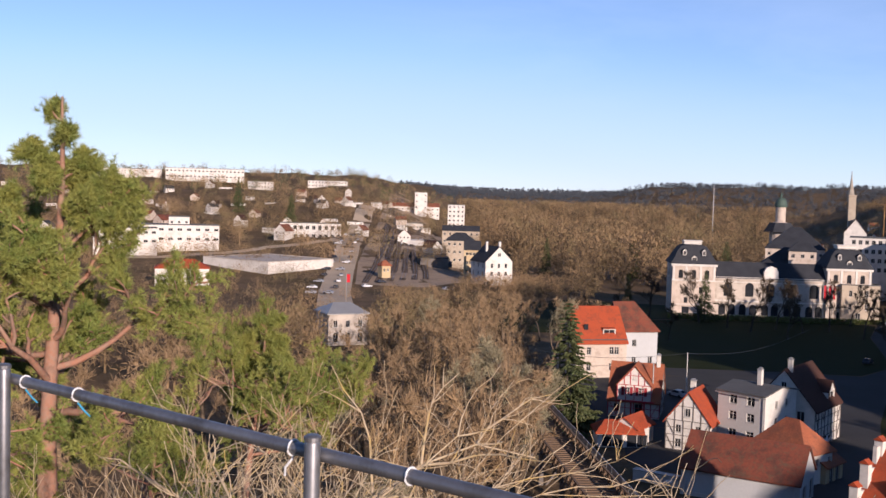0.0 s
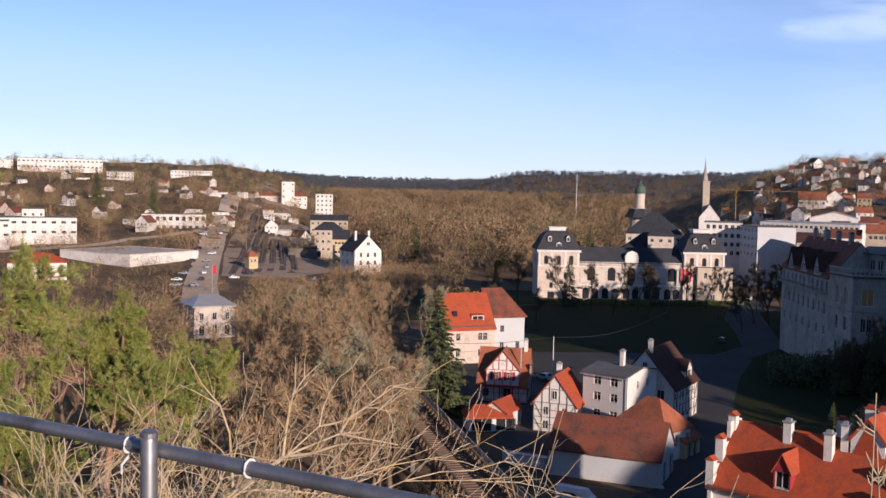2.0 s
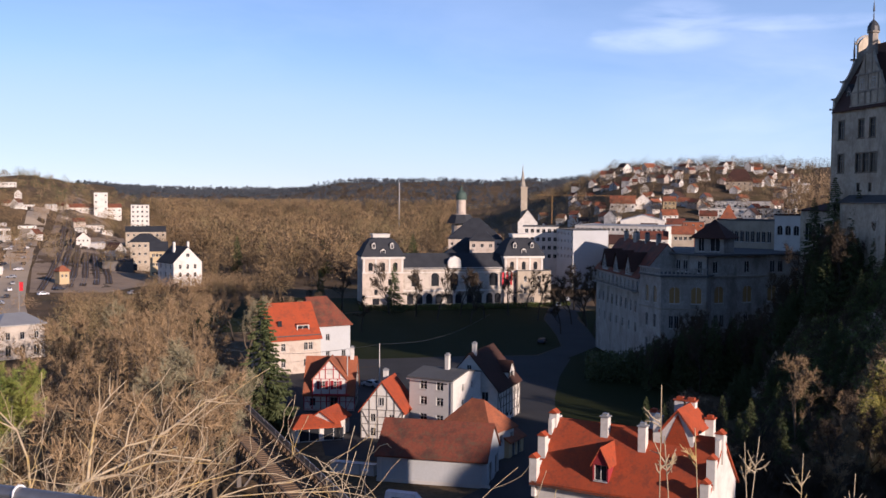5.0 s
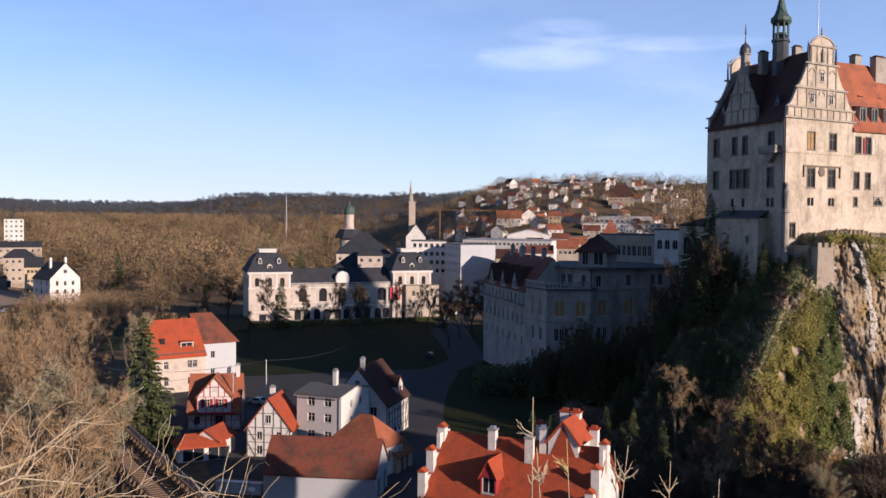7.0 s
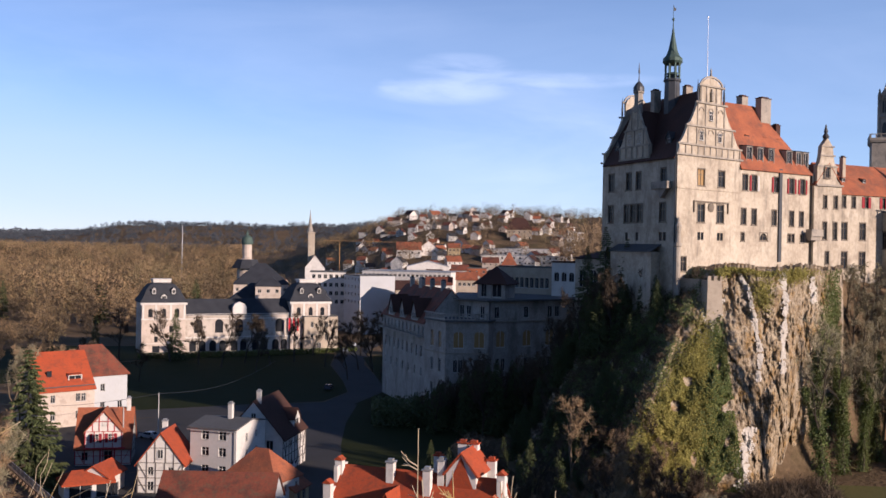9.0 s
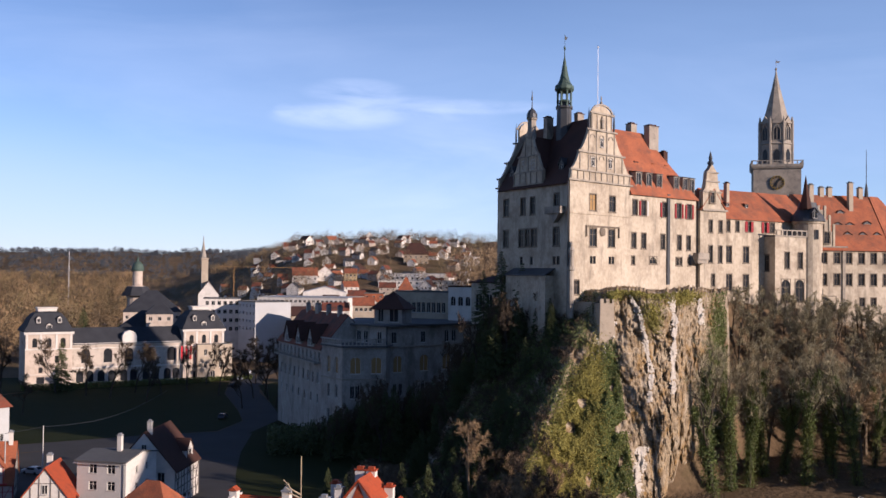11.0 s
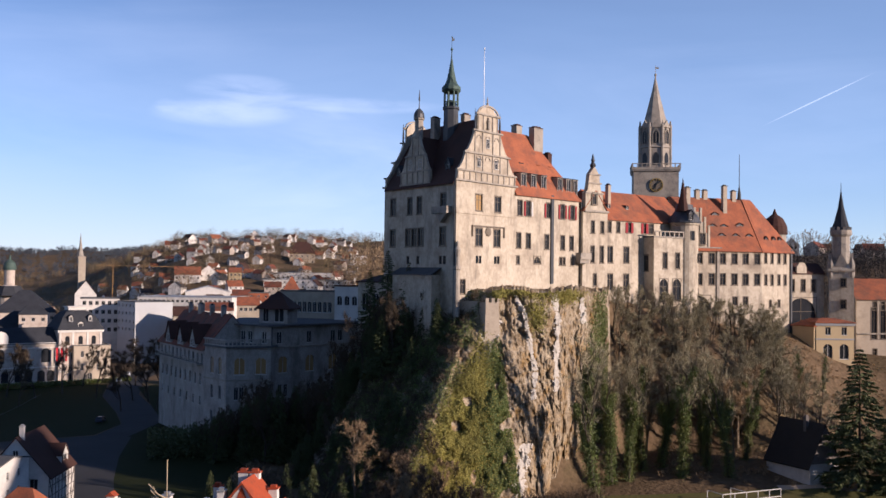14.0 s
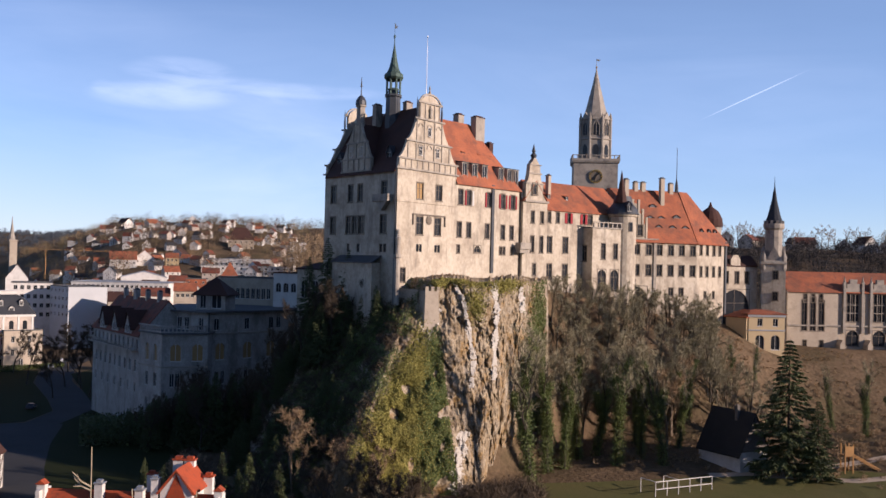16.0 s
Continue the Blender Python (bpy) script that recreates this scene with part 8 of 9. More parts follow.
fs = scatter(300, 40.6, 47.4, 145, 157, 121)
thicket("foot_scrub", fs, np.random.default_rng(122).uniform(1.6, 4.2, len(fs)), "twig_warm", "brown leafless scrub at the sunny foot of the rock", 190, 0.07, 123)
# ivy-wrapped trees on the sunny slope
IVY = [ivy_tree_kind(51, 20), ivy_tree_kind(52, 20)]
for k, (th, d, H) in enumerate(((52.8, 181, 30), (54.5, 199, 24), (56.3, 207, 23), (58.7, 206, 22), (60.7, 214, 19), (53.6, 196, 27), (55.3, 205, 26), (57.4, 201, 27), (59.9, 203, 25), (58.4, 214, 20), (56.4, 216, 20), (61.2, 224, 16), (63.2, 240, 12), (64.6, 250, 10), (68.6, 240, 15), (70.2, 236, 17), (71.6, 230, 17))):
    x, y, _ = at(th, d)
    ob = thing("ivy_clad_tree", pose(x, y, gz(x, y), 0, 0, rngt.uniform(0, 360)), "bare tree with ivy wrapped round its trunk", "tree", "ivy trees on the castle slope")
    s = H / 18.5
    ob.scale = (s, s, s)
    for nm, me in zip(("trunk", "crown", "ivy"), IVY[k % 2]):
        part(nm, me, ob)
for k in range(40):
    th, d = rngt.uniform(51.6, 66.5), rngt.uniform(206, 256)
    x, y, _ = at(th, d)
    if 60.6 < th and d < 222:
        continue
    cap = 1.2 + 0.16 * max(0, th - 55) if th < 61 else 3.0 + 0.6 * (th - 61)
    H = min(rngt.uniform(16, 24), 40 - d * math.tan(radians(cap)) - gz(x, y)) * rngt.uniform(0.86, 1.02)
    if H > 3.5:
        bare(th, d, H, (2, 4, 0)[k % 3], "trees on the sunny castle slope", "bare olive-brown tree on the castle slope")
for k in range(105):
    th, d = rngt.uniform(52.2, 63.5), rngt.uniform(222, 250)
    x, y, _ = at(th, d)
    H = min(rngt.uniform(10, 16), 40 - d * math.tan(radians(0.5 + 0.14 * max(0, th - 54))) - gz(x, y))
    if H > 3.5:
        bare(th, d, H, (4, 2, 2)[k % 3], "trees on the sunny castle slope", "bare brown tree under the castle wall")
for th, d, H, k in ((66.4, 201, 26.0, 2), (67.9, 200, 15, 2)):
    x, y, _ = at(th, d)
    plant("spruce", SPRUCE[k], x, y, H / (24 if k == 0 else 20), 70, "tall dark spruce on the meadow", "conifer", "spruces on the meadow")

for k in range(26):
    th, d = rngt.uniform(30.6, 38.2), rngt.uniform(168, 198)
    x, y, _ = at(th, d)
    if 0.927 * x + 0.375 * y > 128:
        continue
    H = min(rngt.uniform(6, 11), 40 - d * math.tan(radians(8.4 if th < 34 else 7.2)) - gz(x, y))
    if H > 3:
        if k % 2:
            plant("yew", SPRUCE[1], x, y, H / 20, th * 17, "dark evergreen before the villa", "conifer", "trees on the shaded slope")
        else:
            bare(th, d, H, 3, "trees on the shaded slope", "bare dark tree before the villa")

for k in range(85):
    th, d = rngt.uniform(30.4, 40.2), rngt.uniform(214, 231)
    x, y, _ = at(th, d)
    H = min(rngt.uniform(8, 17), 40 - d * math.tan(radians(np.interp(th, [31, 32.5, 34.2, 36, 38.5, 40], [8.2, 7.4, 6.7, 5.9, 4.4, 3.4]))) - gz(x, y))
    if H > 2.5:
        if k % 3:
            plant("yew", SPRUCE[1], x, y, H / 20, th * 23, "dark evergreen against the villa", "conifer", "trees on the shaded slope")
        else:
            bare(th, d, H, 3, "trees on the shaded slope", "bare dark tree against the villa")
vh = scatter(9000, 28.0, 32.6, 222, 240, 97)
vz = lie(vh[:, 0], vh[:, 1]) + np.random.default_rng(98).uniform(0, 4.6, len(vh))
hv, hf = leaves(np.column_stack([vh, vz]), 0.55)
tagged(new("villa_hedge", finish("villa_hedge", hv, hf, M["needle"])), "dark hedge along the lane below the villa", "hedge", kind="stuff")

# woods
pw = scatter(1250, 3.2, 21, 372, 1750, 61)
th_, d_ = np.degrees(np.arctan2(pw[:, 0], pw[:, 1])), np.hypot(pw[:, 0], pw[:, 1])
pw = pw[(th_ > np.interp(d_, [372, 470, 700, 1100], [6.4, 7.2, 5.0, 3.4])) & ~((d_ < 470) & (th_ > 13.6))]
d_ = np.hypot(pw[:, 0], pw[:, 1])
clump = np.array([noise.noise(Vector((x * 0.018, y * 0.009, 3.3))) for x, y in pw])
hw = np.random.default_rng(3).uniform(9, 27, len(pw)) * (1 + 0.6 * clump) * np.interp(d_, [372, 520], [0.62, 1.0])
hw = np.clip(np.minimum(hw, 40 - d_ * math.tan(radians(0.1)) - lie(pw[:, 0], pw[:, 1])), 5, 27)
# dark core puts the shade between the crowns into colour
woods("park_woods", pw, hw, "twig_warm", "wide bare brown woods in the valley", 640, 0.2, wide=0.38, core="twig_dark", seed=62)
pw2 = scatter(760, 19, 40, 430, 1500, 63)
woods("town_woods", pw2, np.random.default_rng(4).uniform(7, 14, len(pw2)), "twig_warm", "bare trees between the town's houses", 220, 0.24, core="twig_warm", seed=64)
pw3 = scatter(1200, -30, 5.5, 500, 1450, 65)
woods("west_woods", pw3, np.random.default_rng(5).uniform(8, 16, len(pw3)) * (1 - 0.45 * ease(850, 1200, np.hypot(pw3[:, 0], pw3[:, 1]))), "twig_warm", "bare trees scattered over the western slope", 380, 0.24, core="twig_warm", seed=66)
pw4 = scatter(480, 27, 50, 620, 1250, 67)
woods("hill_woods", pw4, np.random.default_rng(6).uniform(8, 15, len(pw4)), "twig_dark", "bare trees on the town's hillside", 300, 0.2, core="twig_dark", seed=68)
pw5 = scatter(760, 56, 78, 375, 540, 69)
woods("east_woods", pw5, np.random.default_rng(7).uniform(6, 10, len(pw5)), "woods_far", "dark bare woods on the eastern hillside", 180, 0.4, core="woods_far", seed=70)
for k in range(44):
    x, y, _ = at(rngt.uniform(59.0, 77.5), rngt.uniform(556, 592))
    plant("bare_tree", CREST[k % 2], x, y, rngt.uniform(11, 16) / 16.5, rngt.uniform(0, 360), "bare slim tree on the eastern crest", "tree", "trees along the eastern crest")
pw7 = scatter(3400, 2, 36, 1450, 2300, 73)
woods("far_conifers", pw7, np.random.default_rng(9).uniform(7, 10, len(pw7)), "ridge_far", "bare woods on the far ridge, tinted blue-grey for haze", 56, 2.0, seed=74, low=0.05, core="ridge_far", fleck=1.5)
pwf = scatter(1500, 0, 20, 2500, 3700, 79)
woods("far_ridge_woods", pwf, np.random.default_rng(19).uniform(8, 14, len(pwf)), "ridge_far", "woods on the farthest ridge, haze put into their blue", 26, 5.0, seed=80, low=0.05, core="ridge_far", fleck=2.0)
pw8 = scatter(44, 38.6, 42.5, 600, 680, 75)
woods("crest_trees", pw8, np.random.default_rng(10).uniform(22, 33, len(pw8)), "twig", "tall bare trees beside the castle on the hill", 260, 0.14, seed=76)
pw9 = scatter(260, -28, 4, 900, 1500, 77)
woods("west_conifers", pw9, np.random.default_rng(11).uniform(8, 14, len(pw9)), "needle", "dark conifers on the western hill", 90, 0.9, seed=78, low=0.05)

pwb = scatter(420, -26, 7.5, 190, 425, 91)
tb_, db_ = np.degrees(np.arctan2(pwb[:, 0], pwb[:, 1])), np.hypot(pwb[:, 0], pwb[:, 1])
hb = np.minimum(18, 40 - db_ * np.tan(np.radians(np.where(tb_ > -0.6, 4.9, 6.0))) - lie(pwb[:, 0], pwb[:, 1])) * np.random.default_rng(15).uniform(0.65, 1.0, len(pwb))
okb = (hb > 3) & ~((tb_ > -4.6) & (tb_ < -1.2) & (db_ > 170) & (db_ < 285) & (hb > 0.5 * (40 - db_ * math.tan(radians(6.0))))) & ~((tb_ > 5.5) & (db_ < 330))
woods("valley_trees", pwb[okb], hb[okb], "twig_warm", "bare trees and hedges between bank and station", 480, 0.16, core="twig_warm", seed=92)

pwh = scatter(900, -28, 7.5, 330, 820, 93)
okh = ~((pwh[:, 0] > -38) & (pwh[:, 0] < 30) & (pwh[:, 1] > 395))
pwh = np.concatenate([pwh[okh], scatter(60, 3.4, 9.6, 412, 446, 95)])
woods("valley_hedges", pwh, np.random.default_rng(16).uniform(3.5, 8.5, len(pwh)), "twig_warm", "brown hedges and low trees round the station", 300, 0.36, core="twig_warm", seed=94, low=0.0, wide=0.7)

# undergrowth on the banks
p1 = scatter(900, -24, 13, 26, 130, 81)
thicket("bank_undergrowth", p1, np.random.default_rng(12).uniform(2, 5, len(p1)), "twig_warm", "brown leafless undergrowth on the bank", 150, 0.05, 82)
p2 = scatter(700, 30, 47, 118, 182, 83)
p2 = p2[~((p2[:, 0] > 98) & (p2[:, 1] > 155)) & ((0.927 * p2[:, 0] + 0.375 * p2[:, 1] < 126) | (p2[:, 0] > 0.86 * p2[:, 1]))]
p2 = np.concatenate([p2, scatter(170, 49.0, 53.2, 152, 178, 96)])
thicket("slope_undergrowth", p2, np.random.default_rng(13).uniform(2, 4.5, len(p2)), "twig_dark", "undergrowth below the rock, twigs coloured dark for shade", 170, 0.09, 84)
p4 = scatter(800, 60, 75, 205, 285, 88)
thicket("slope_scrub", p4, np.random.default_rng(17).uniform(0.3, 1.1, len(p4)), "twig_warm", "low brown scrub and dead grass on the slope", 60, 0.12, 89)
p3 = scatter(900, 51, 75, 200, 266, 85)
thicket("slope_undergrowth", p3, np.random.default_rng(14).uniform(0.5, 2.0, len(p3)), "twig", "brown undergrowth on the sunny slope", 90, 0.12, 86)

# ---------------------------------------------------------------- small houses on the slopes
def cottage(kind, wall, roof, L, W, h, rise, axis):
    rows = {"f": [(h - 2.2, 1.2, 1.4, spaced(3, L, 2.0)), (h - 5.0, 1.4, 1.4, (L * 0.3,))], "r": [(h - 2.2, 1.2, 1.4, (W / 2,))]}
    return house("house", pose(0, 0, -500), L, W, h, wall, roof, rise, axis, (0, 0), 0.5, rows=rows, label=kind, z0=-6)


def block_house(label, L, W, h):
    return house("house", pose(0, 0, -500), L, W, h, "white", "flatroof", flat=True, rows={"f": [(h - 2.0, 1.6, 1.3, spaced(3, L, 2.0))], "r": [(h - 2.0, 1.2, 1.3, (W / 2,))]}, label=label, z0=-6)


WEST_KINDS = [block_house("white flat-roofed hillside house", 12, 8, 4.6), block_house("low white terraced house", 18, 8, 3.6)]
COTTAGES = [cottage("white hillside house with rust-red tiled roof", "white", "tile", 12, 10, 6, 4.0, "x"), cottage("white gabled hillside house with dark roof", "white", "tile_dark", 10, 12, 6.6, 4.8, "y"),
            cottage("cream hillside house with brown roof", "pink", "tile_old", 13, 10, 6, 3.8, "x"), cottage("white house with a red gable roof", "white", "tile_old", 10, 11, 7.0, 4.6, "y"),
            cottage("pale house with grey roof", "white", "slate", 12, 10, 6, 4.0, "x")]
rngh = random.Random(5)
spots = []
for th0, th1, d0, d1, n, grp in ((25.5, 39.5, 430, 650, 44, "houses in the town"), (27.0, 39.0, 660, 1010, 105, "houses on the town's hillside"), (-27, 2.2, 600, 960, 84, "houses on the western slope"), (20, 28, 660, 900, 14, "houses on the town's hillside"), (59, 76, 555, 590, 14, "houses on the eastern crest")):
    tries = 0
    while n and tries < 4000:
        tries += 1
        th, d = rngh.uniform(th0, th1), math.sqrt(rngh.uniform(d0 * d0, d1 * d1))
        x, y, _ = at(th, d)
        if any((x - a) ** 2 + (y - b) ** 2 < 17 ** 2 for a, b in spots):
            continue
        spots.append((x, y))
        n -= 1
        kinds = COTTAGES[1:] + WEST_KINDS * 2 if th0 < 0 else COTTAGES
        ob = copy_thing(rngh.choice(kinds), pose(x, y, gz(x, y), 0, 0, -th + rngh.choice((-35, -20, 0, 15, 40, 70))) @ Matrix.Diagonal((0.62, 0.62, 0.62, 1) if d > 650 else (0.8, 0.8, 0.8, 1)))
        tagged(ob, group=grp)
for ob in COTTAGES + WEST_KINDS:
    x, y, _ = at(rngh.uniform(28, 36), rngh.uniform(1015, 1040))
    ob.matrix_basis = pose(x, y, gz(x, y), 0, 0, rngh.uniform(-60, 20))

# ---------------------------------------------------------------- meadow things
hutp = front((184.2, 98.8), (180.7, 88.2), 1.2)
hut = house("barn", hutp, 11.2, 7.3, 4.2, "white", "black_roof", 7.0, "x", (0, 0), 0.6, label="old barn with steep black roof and white plinth", category="barn", wmats={"r": "white"})
part("gable_boarding", Mesh().prism([(0, 4.1), (7.3, 4.1), (3.65, 11.1)], -0.1, 0), hut, m=SIDES["r"](11.2, 7.3), mats=M["timber"])
for x in (1.6, 3.4):
    part("door_leaf", Mesh().box(x, -0.12, 0.3, x + 1.5, -0.02, 2.6).beam((x, -0.14, 0.4), (x + 1.5, -0.14, 2.5), 0.12), hut, m=SIDES["r"](11.2, 7.3), mats=M["frame"])
chimney(hut, 7.2, 3.0, 9.5, 12.2, 0.7, 0.7, "timber", "timber")
sl = thing("playground_slide", pose(193.0, 73.2, gz(193, 73.2), 0, 0, -40), "orange timber climbing tower with a slide", "slide")
for x in (0, 1.6):
    for y in (0, 1.6):
        part("post", Mesh().box(x - 0.1, y - 0.1, 0, x + 0.1, y + 0.1, 5.6), sl, mats=M["wood"])
part("platform", Mesh().box(-0.1, -0.1, 3.3, 1.7, 1.7, 3.5), sl, mats=M["wood"])
part("panel", Mesh().box(-0.05, -0.12, 3.5, 1.65, -0.04, 5.2), sl, mats=M["wood"])
part("chute", Mesh().prism([(1.6, 3.3), (1.6, 3.5), (7.4, 0.4), (7.4, 0.2)][::-1], 0.3, 1.3).beam((1.6, 0.3, 3.8), (7.4, 0.3, 0.7), 0.12).beam((1.6, 1.3, 3.8), (7.4, 1.3, 0.7), 0.12), sl, mats=M["wood"])
for k in range(9):
    part("rung", Mesh().beam((2.0 + k * 0.6, 0.25, 3.3 - k * 0.32), (2.0 + k * 0.6, 1.35, 3.3 - k * 0.32), 0.1), sl, mats=M["wood"])
fr = thing("pipe_frame", pose(156.5, 92.0, gz(156.5, 92), 0, 0, -19), "white tubular frame with netting posts on the meadow", "frame")
for k in range(6):
    part("post", Mesh().lathe([(0.09, 0), (0.09, 2.6)], 8, k * 2.6, 0), fr, mats=M["frame"])
for y0, y1 in ((2.6, 2.6), (1.3, 1.3)):
    part("rail", Mesh().beam((0, 0, y0), (13, 0, y1), 0.14), fr, mats=M["frame"])
for k in (0, 2):
    part("side_rail", Mesh().beam((k * 2.6, 0, 2.6), (k * 2.6, 4, 2.6), 0.12).beam((k * 2.6, 4, 0), (k * 2.6, 4, 2.6), 0.12), fr, mats=M["frame"])


# ---------------------------------------------------------------- cars and street things
def car_kind(paint, van=False):
    ob = thing("car", pose(0, 0, -500), "parked car", "car", "parked cars")
    prof = [(0, 0.35), (4.3, 0.35), (4.3, 0.8), (3.2, 0.95), (2.5, 1.45), (0.9, 1.48), (0.15, 1.0), (0, 0.8)] if not van else [(0, 0.35), (5.0, 0.35), (5.0, 0.95), (4.5, 1.3), (4.0, 2.0), (0.1, 2.05), (0, 1.2)]
    bd = Mesh().prism(prof, 0, 1.75)
    bd.v = [(x, y + (0.16 if y < 0.9 else -0.16) * max(0, (z - 0.9) / 0.55), z) for x, y, z in bd.v]
    part("body", bd, ob, mats=M[paint])
    part("glazing", Mesh().prism([(1.0, 0.98), (3.05, 0.98), (2.45, 1.38), (1.05, 1.4)], 0.02, 1.73), ob, mats=M["glass"])
    part("windscreen", Mesh().face((3.16, 0.25, 0.99), (3.16, 1.5, 0.99), (2.58, 1.4, 1.43), (2.58, 0.35, 1.43)).face((0.2, 0.3, 1.05), (0.82, 0.35, 1.46), (0.82, 1.4, 1.46), (0.2, 1.45, 1.05)).moved(pose(0.02, 0, 0.03)), ob, mats=M["glass"])
    for x in (0.8, 3.4):
        for y in (0.1, 1.65):
            wq = part("tyre", Mesh().lathe([(0.32, -0.1), (0.34, 0), (0.32, 0.1)], 14).moved(pose(x, y, 0.33, 90, 0, 0)), ob, mats=M["rubber"])
    return ob


CARS = [car_kind("car_white"), car_kind("car_dark"), car_kind("car_silver")]
NAMES = ["white parked car", "dark parked car", "silver parked car"]
for x, y, rz, k in ((72.5, 164.5, 58, 0), (60, 203, 120, 2), (120, 250, 50, 1), (165, 330, 60, 2), (171, 338, 60, 1), (176, 345, 60, 0), (154, 312, 62, 1), (36.5, 163.5, 20, 1)):
    tagged(copy_thing(CARS[k], pose(x, y, gz(x, y) + 0.12, 0, 0, rz)), NAMES[k] + " on the asphalt")
for k in range(26):
    x, y = -32 + (k % 2) * 8 + rngh.uniform(-1, 1), 400 + (k // 2) * 22
    tagged(copy_thing(CARS[rngh.randrange(3)], pose(x, y, gz(x, y) + 0.2, 0, 0, rngh.choice((80, 95, 170)))), "parked car in the station yard")
for c, (x, y) in zip(CARS, ((-14, 430), (-8, 445), (20, 425))):
    c.matrix_basis = pose(x, y, gz(x, y) + 0.2, 0, 0, 30)
    tagged(c, "parked car on the railway yard")
van = car_kind("car_white", True)
van.matrix_basis = pose(37.0, 123.5, 0.15, 0, 0, -38)
tagged(van, "white delivery van below the barn", "van")


def street_lamp(x, y, z, h):
    ob = thing("street_lamp", pose(x, y, z), "grey street lamp with a white shade", "street lamp", "street lamps")
    part("pole", Mesh().lathe([(0.09, 0), (0.06, h)], 8), ob, mats=M["zinc"])
    part("shade", Mesh().lathe([(0.12, h - 0.1), (0.5, h + 0.25), (0.5, h + 0.45), (0.1, h + 0.6)], 12), ob, mats=M["frame"])


street_lamp(34.9, 125.0, 0, 4.4)
street_lamp(77.6, 196.0, 0, 6.0)
pole = thing("power_pole", pose(59.6, 203.0, 0), "slim pale power pole with wires", "power pole")
part("pole", Mesh().lathe([(0.13, 0), (0.09, 9.5)], 8), pole, mats=M["frame"])
for dx, dy, z1 in ((-38, 16, 9.0), (44, 46, 9.0)):
    pts = [(dx * t, dy * t, 9.3 - 2.2 * math.sin(math.pi * t) + (z1 - 9.3) * t) for t in np.linspace(0, 1, 13)]
    v, f = tubes([(pts, [0.035] * 13)], 4)
    part("wire", finish("wire", v, f, M["lead"]), pole)
bins = thing("storage_box", pose(34.6, 142.6, 0, 0, 0, -38), "row of low pale grey storage boxes", "box")
for k in range(3):
    bx = part("box", Mesh().box(k * 2.3, 0, 0, k * 2.3 + 2.2, 1.2, 1.5), bins, mats=M["blue_white"])
    part("lid", Mesh().box(k * 2.3 - 0.05, -0.06, 1.5, k * 2.3 + 2.25, 1.25, 1.62), bx, mats=M["zinc"])
for x, y in ((-18.4, 372),):
    fl = thing("flag", pose(x, y, gz(x, y)), "red banner on a pole", "flag", "red banners")
    part("pole", Mesh().lathe([(0.08, 0), (0.06, 11)], 6), fl, mats=M["zinc"])
    part("cloth", Mesh().prism([(0.1, 7.4), (1.3, 7.4), (1.3, 10.4), (0.1, 10.4)], -0.03, 0.03), fl, mats=M["red_flag"])
for k in range(3):
    fl = thing("flag", pal @ pose(52.5 + k * 1.6, -1.2, 0), "dark red banner before the palace", "flag", "palace banners")
    part("pole", Mesh().lathe([(0.09, 0), (0.06, 13.4)], 6), fl, mats=M["zinc"])
    part("cloth", Mesh().prism([(0.1, 7.4), (0.8, 7.4), (0.8, 12.2), (0.1, 12.2)], -0.03, 0.03), fl, mats=M["red_flag"])
# railway
for k, x0 in enumerate((-8.0, -3.6, 0.8, 5.2, 9.6, 14.0)):
    tr = thing("railway_track", pose(0, 0, 0), "rusty railway track on dark ballast", "track", "tracks of the station")
    line = [(x0 * 1.25 - 4, 446 + 4 * k), (x0 * 1.15 - 2, 500), (x0, 600), (x0 * 0.8 - 1, 760), (x0 * 0.5 - 2, 1000), (-3.0, 1250)]
    out = strip(line, 2.9)
    n = len(out) // 2
    bed = Mesh()
    for i in range(n - 1):
        a, b, c, d = out[i], out[i + 1], out[2 * n - 2 - i], out[2 * n - 1 - i]
        bed.face(*[(p[0], p[1], gz(*p) + 0.3) for p in (a, d, c, b)])
    part("ballast", bed, tr, mats=M["ballast_dark"])
    for s in (-0.75, 0.75):
        rl = Mesh()
        for (xa, ya), (xb, yb) in zip(line, line[1:]):
            rl.beam((xa + s, ya, gz(xa, ya) + 0.42), (xb + s, yb, gz(xb, yb) + 0.42), 0.12)
        part("rail", rl, tr, mats=M["steel"])
carr = thing("rail_carriage", pose(29.5, 545, 0.4, 0, 0, 92), "dark railway carriage at the platform", "carriage")
part("body", Mesh().prism([(0, 1.0), (46, 1.0), (46, 3.6), (45, 4.2), (1, 4.2), (0, 3.6)], 0, 2.9), carr, mats=M["car_dark"])
part("roof", Mesh().box(0.5, 0.3, 4.2, 45.5, 2.6, 4.4), carr, mats=M["zinc"])
crane = thing("tower_crane", pose(*at(26.0, 700, 12)), "orange tower crane with a long jib over the town", "crane")
part("mast", Mesh().box(-0.16, -0.16, 0, 0.16, 0.16, 30), crane, mats=M["wood"])
part("jib", Mesh().beam((-12, 0, 30.4), (62, -36, 29.6), 0.2), crane, mats=M["wood"])

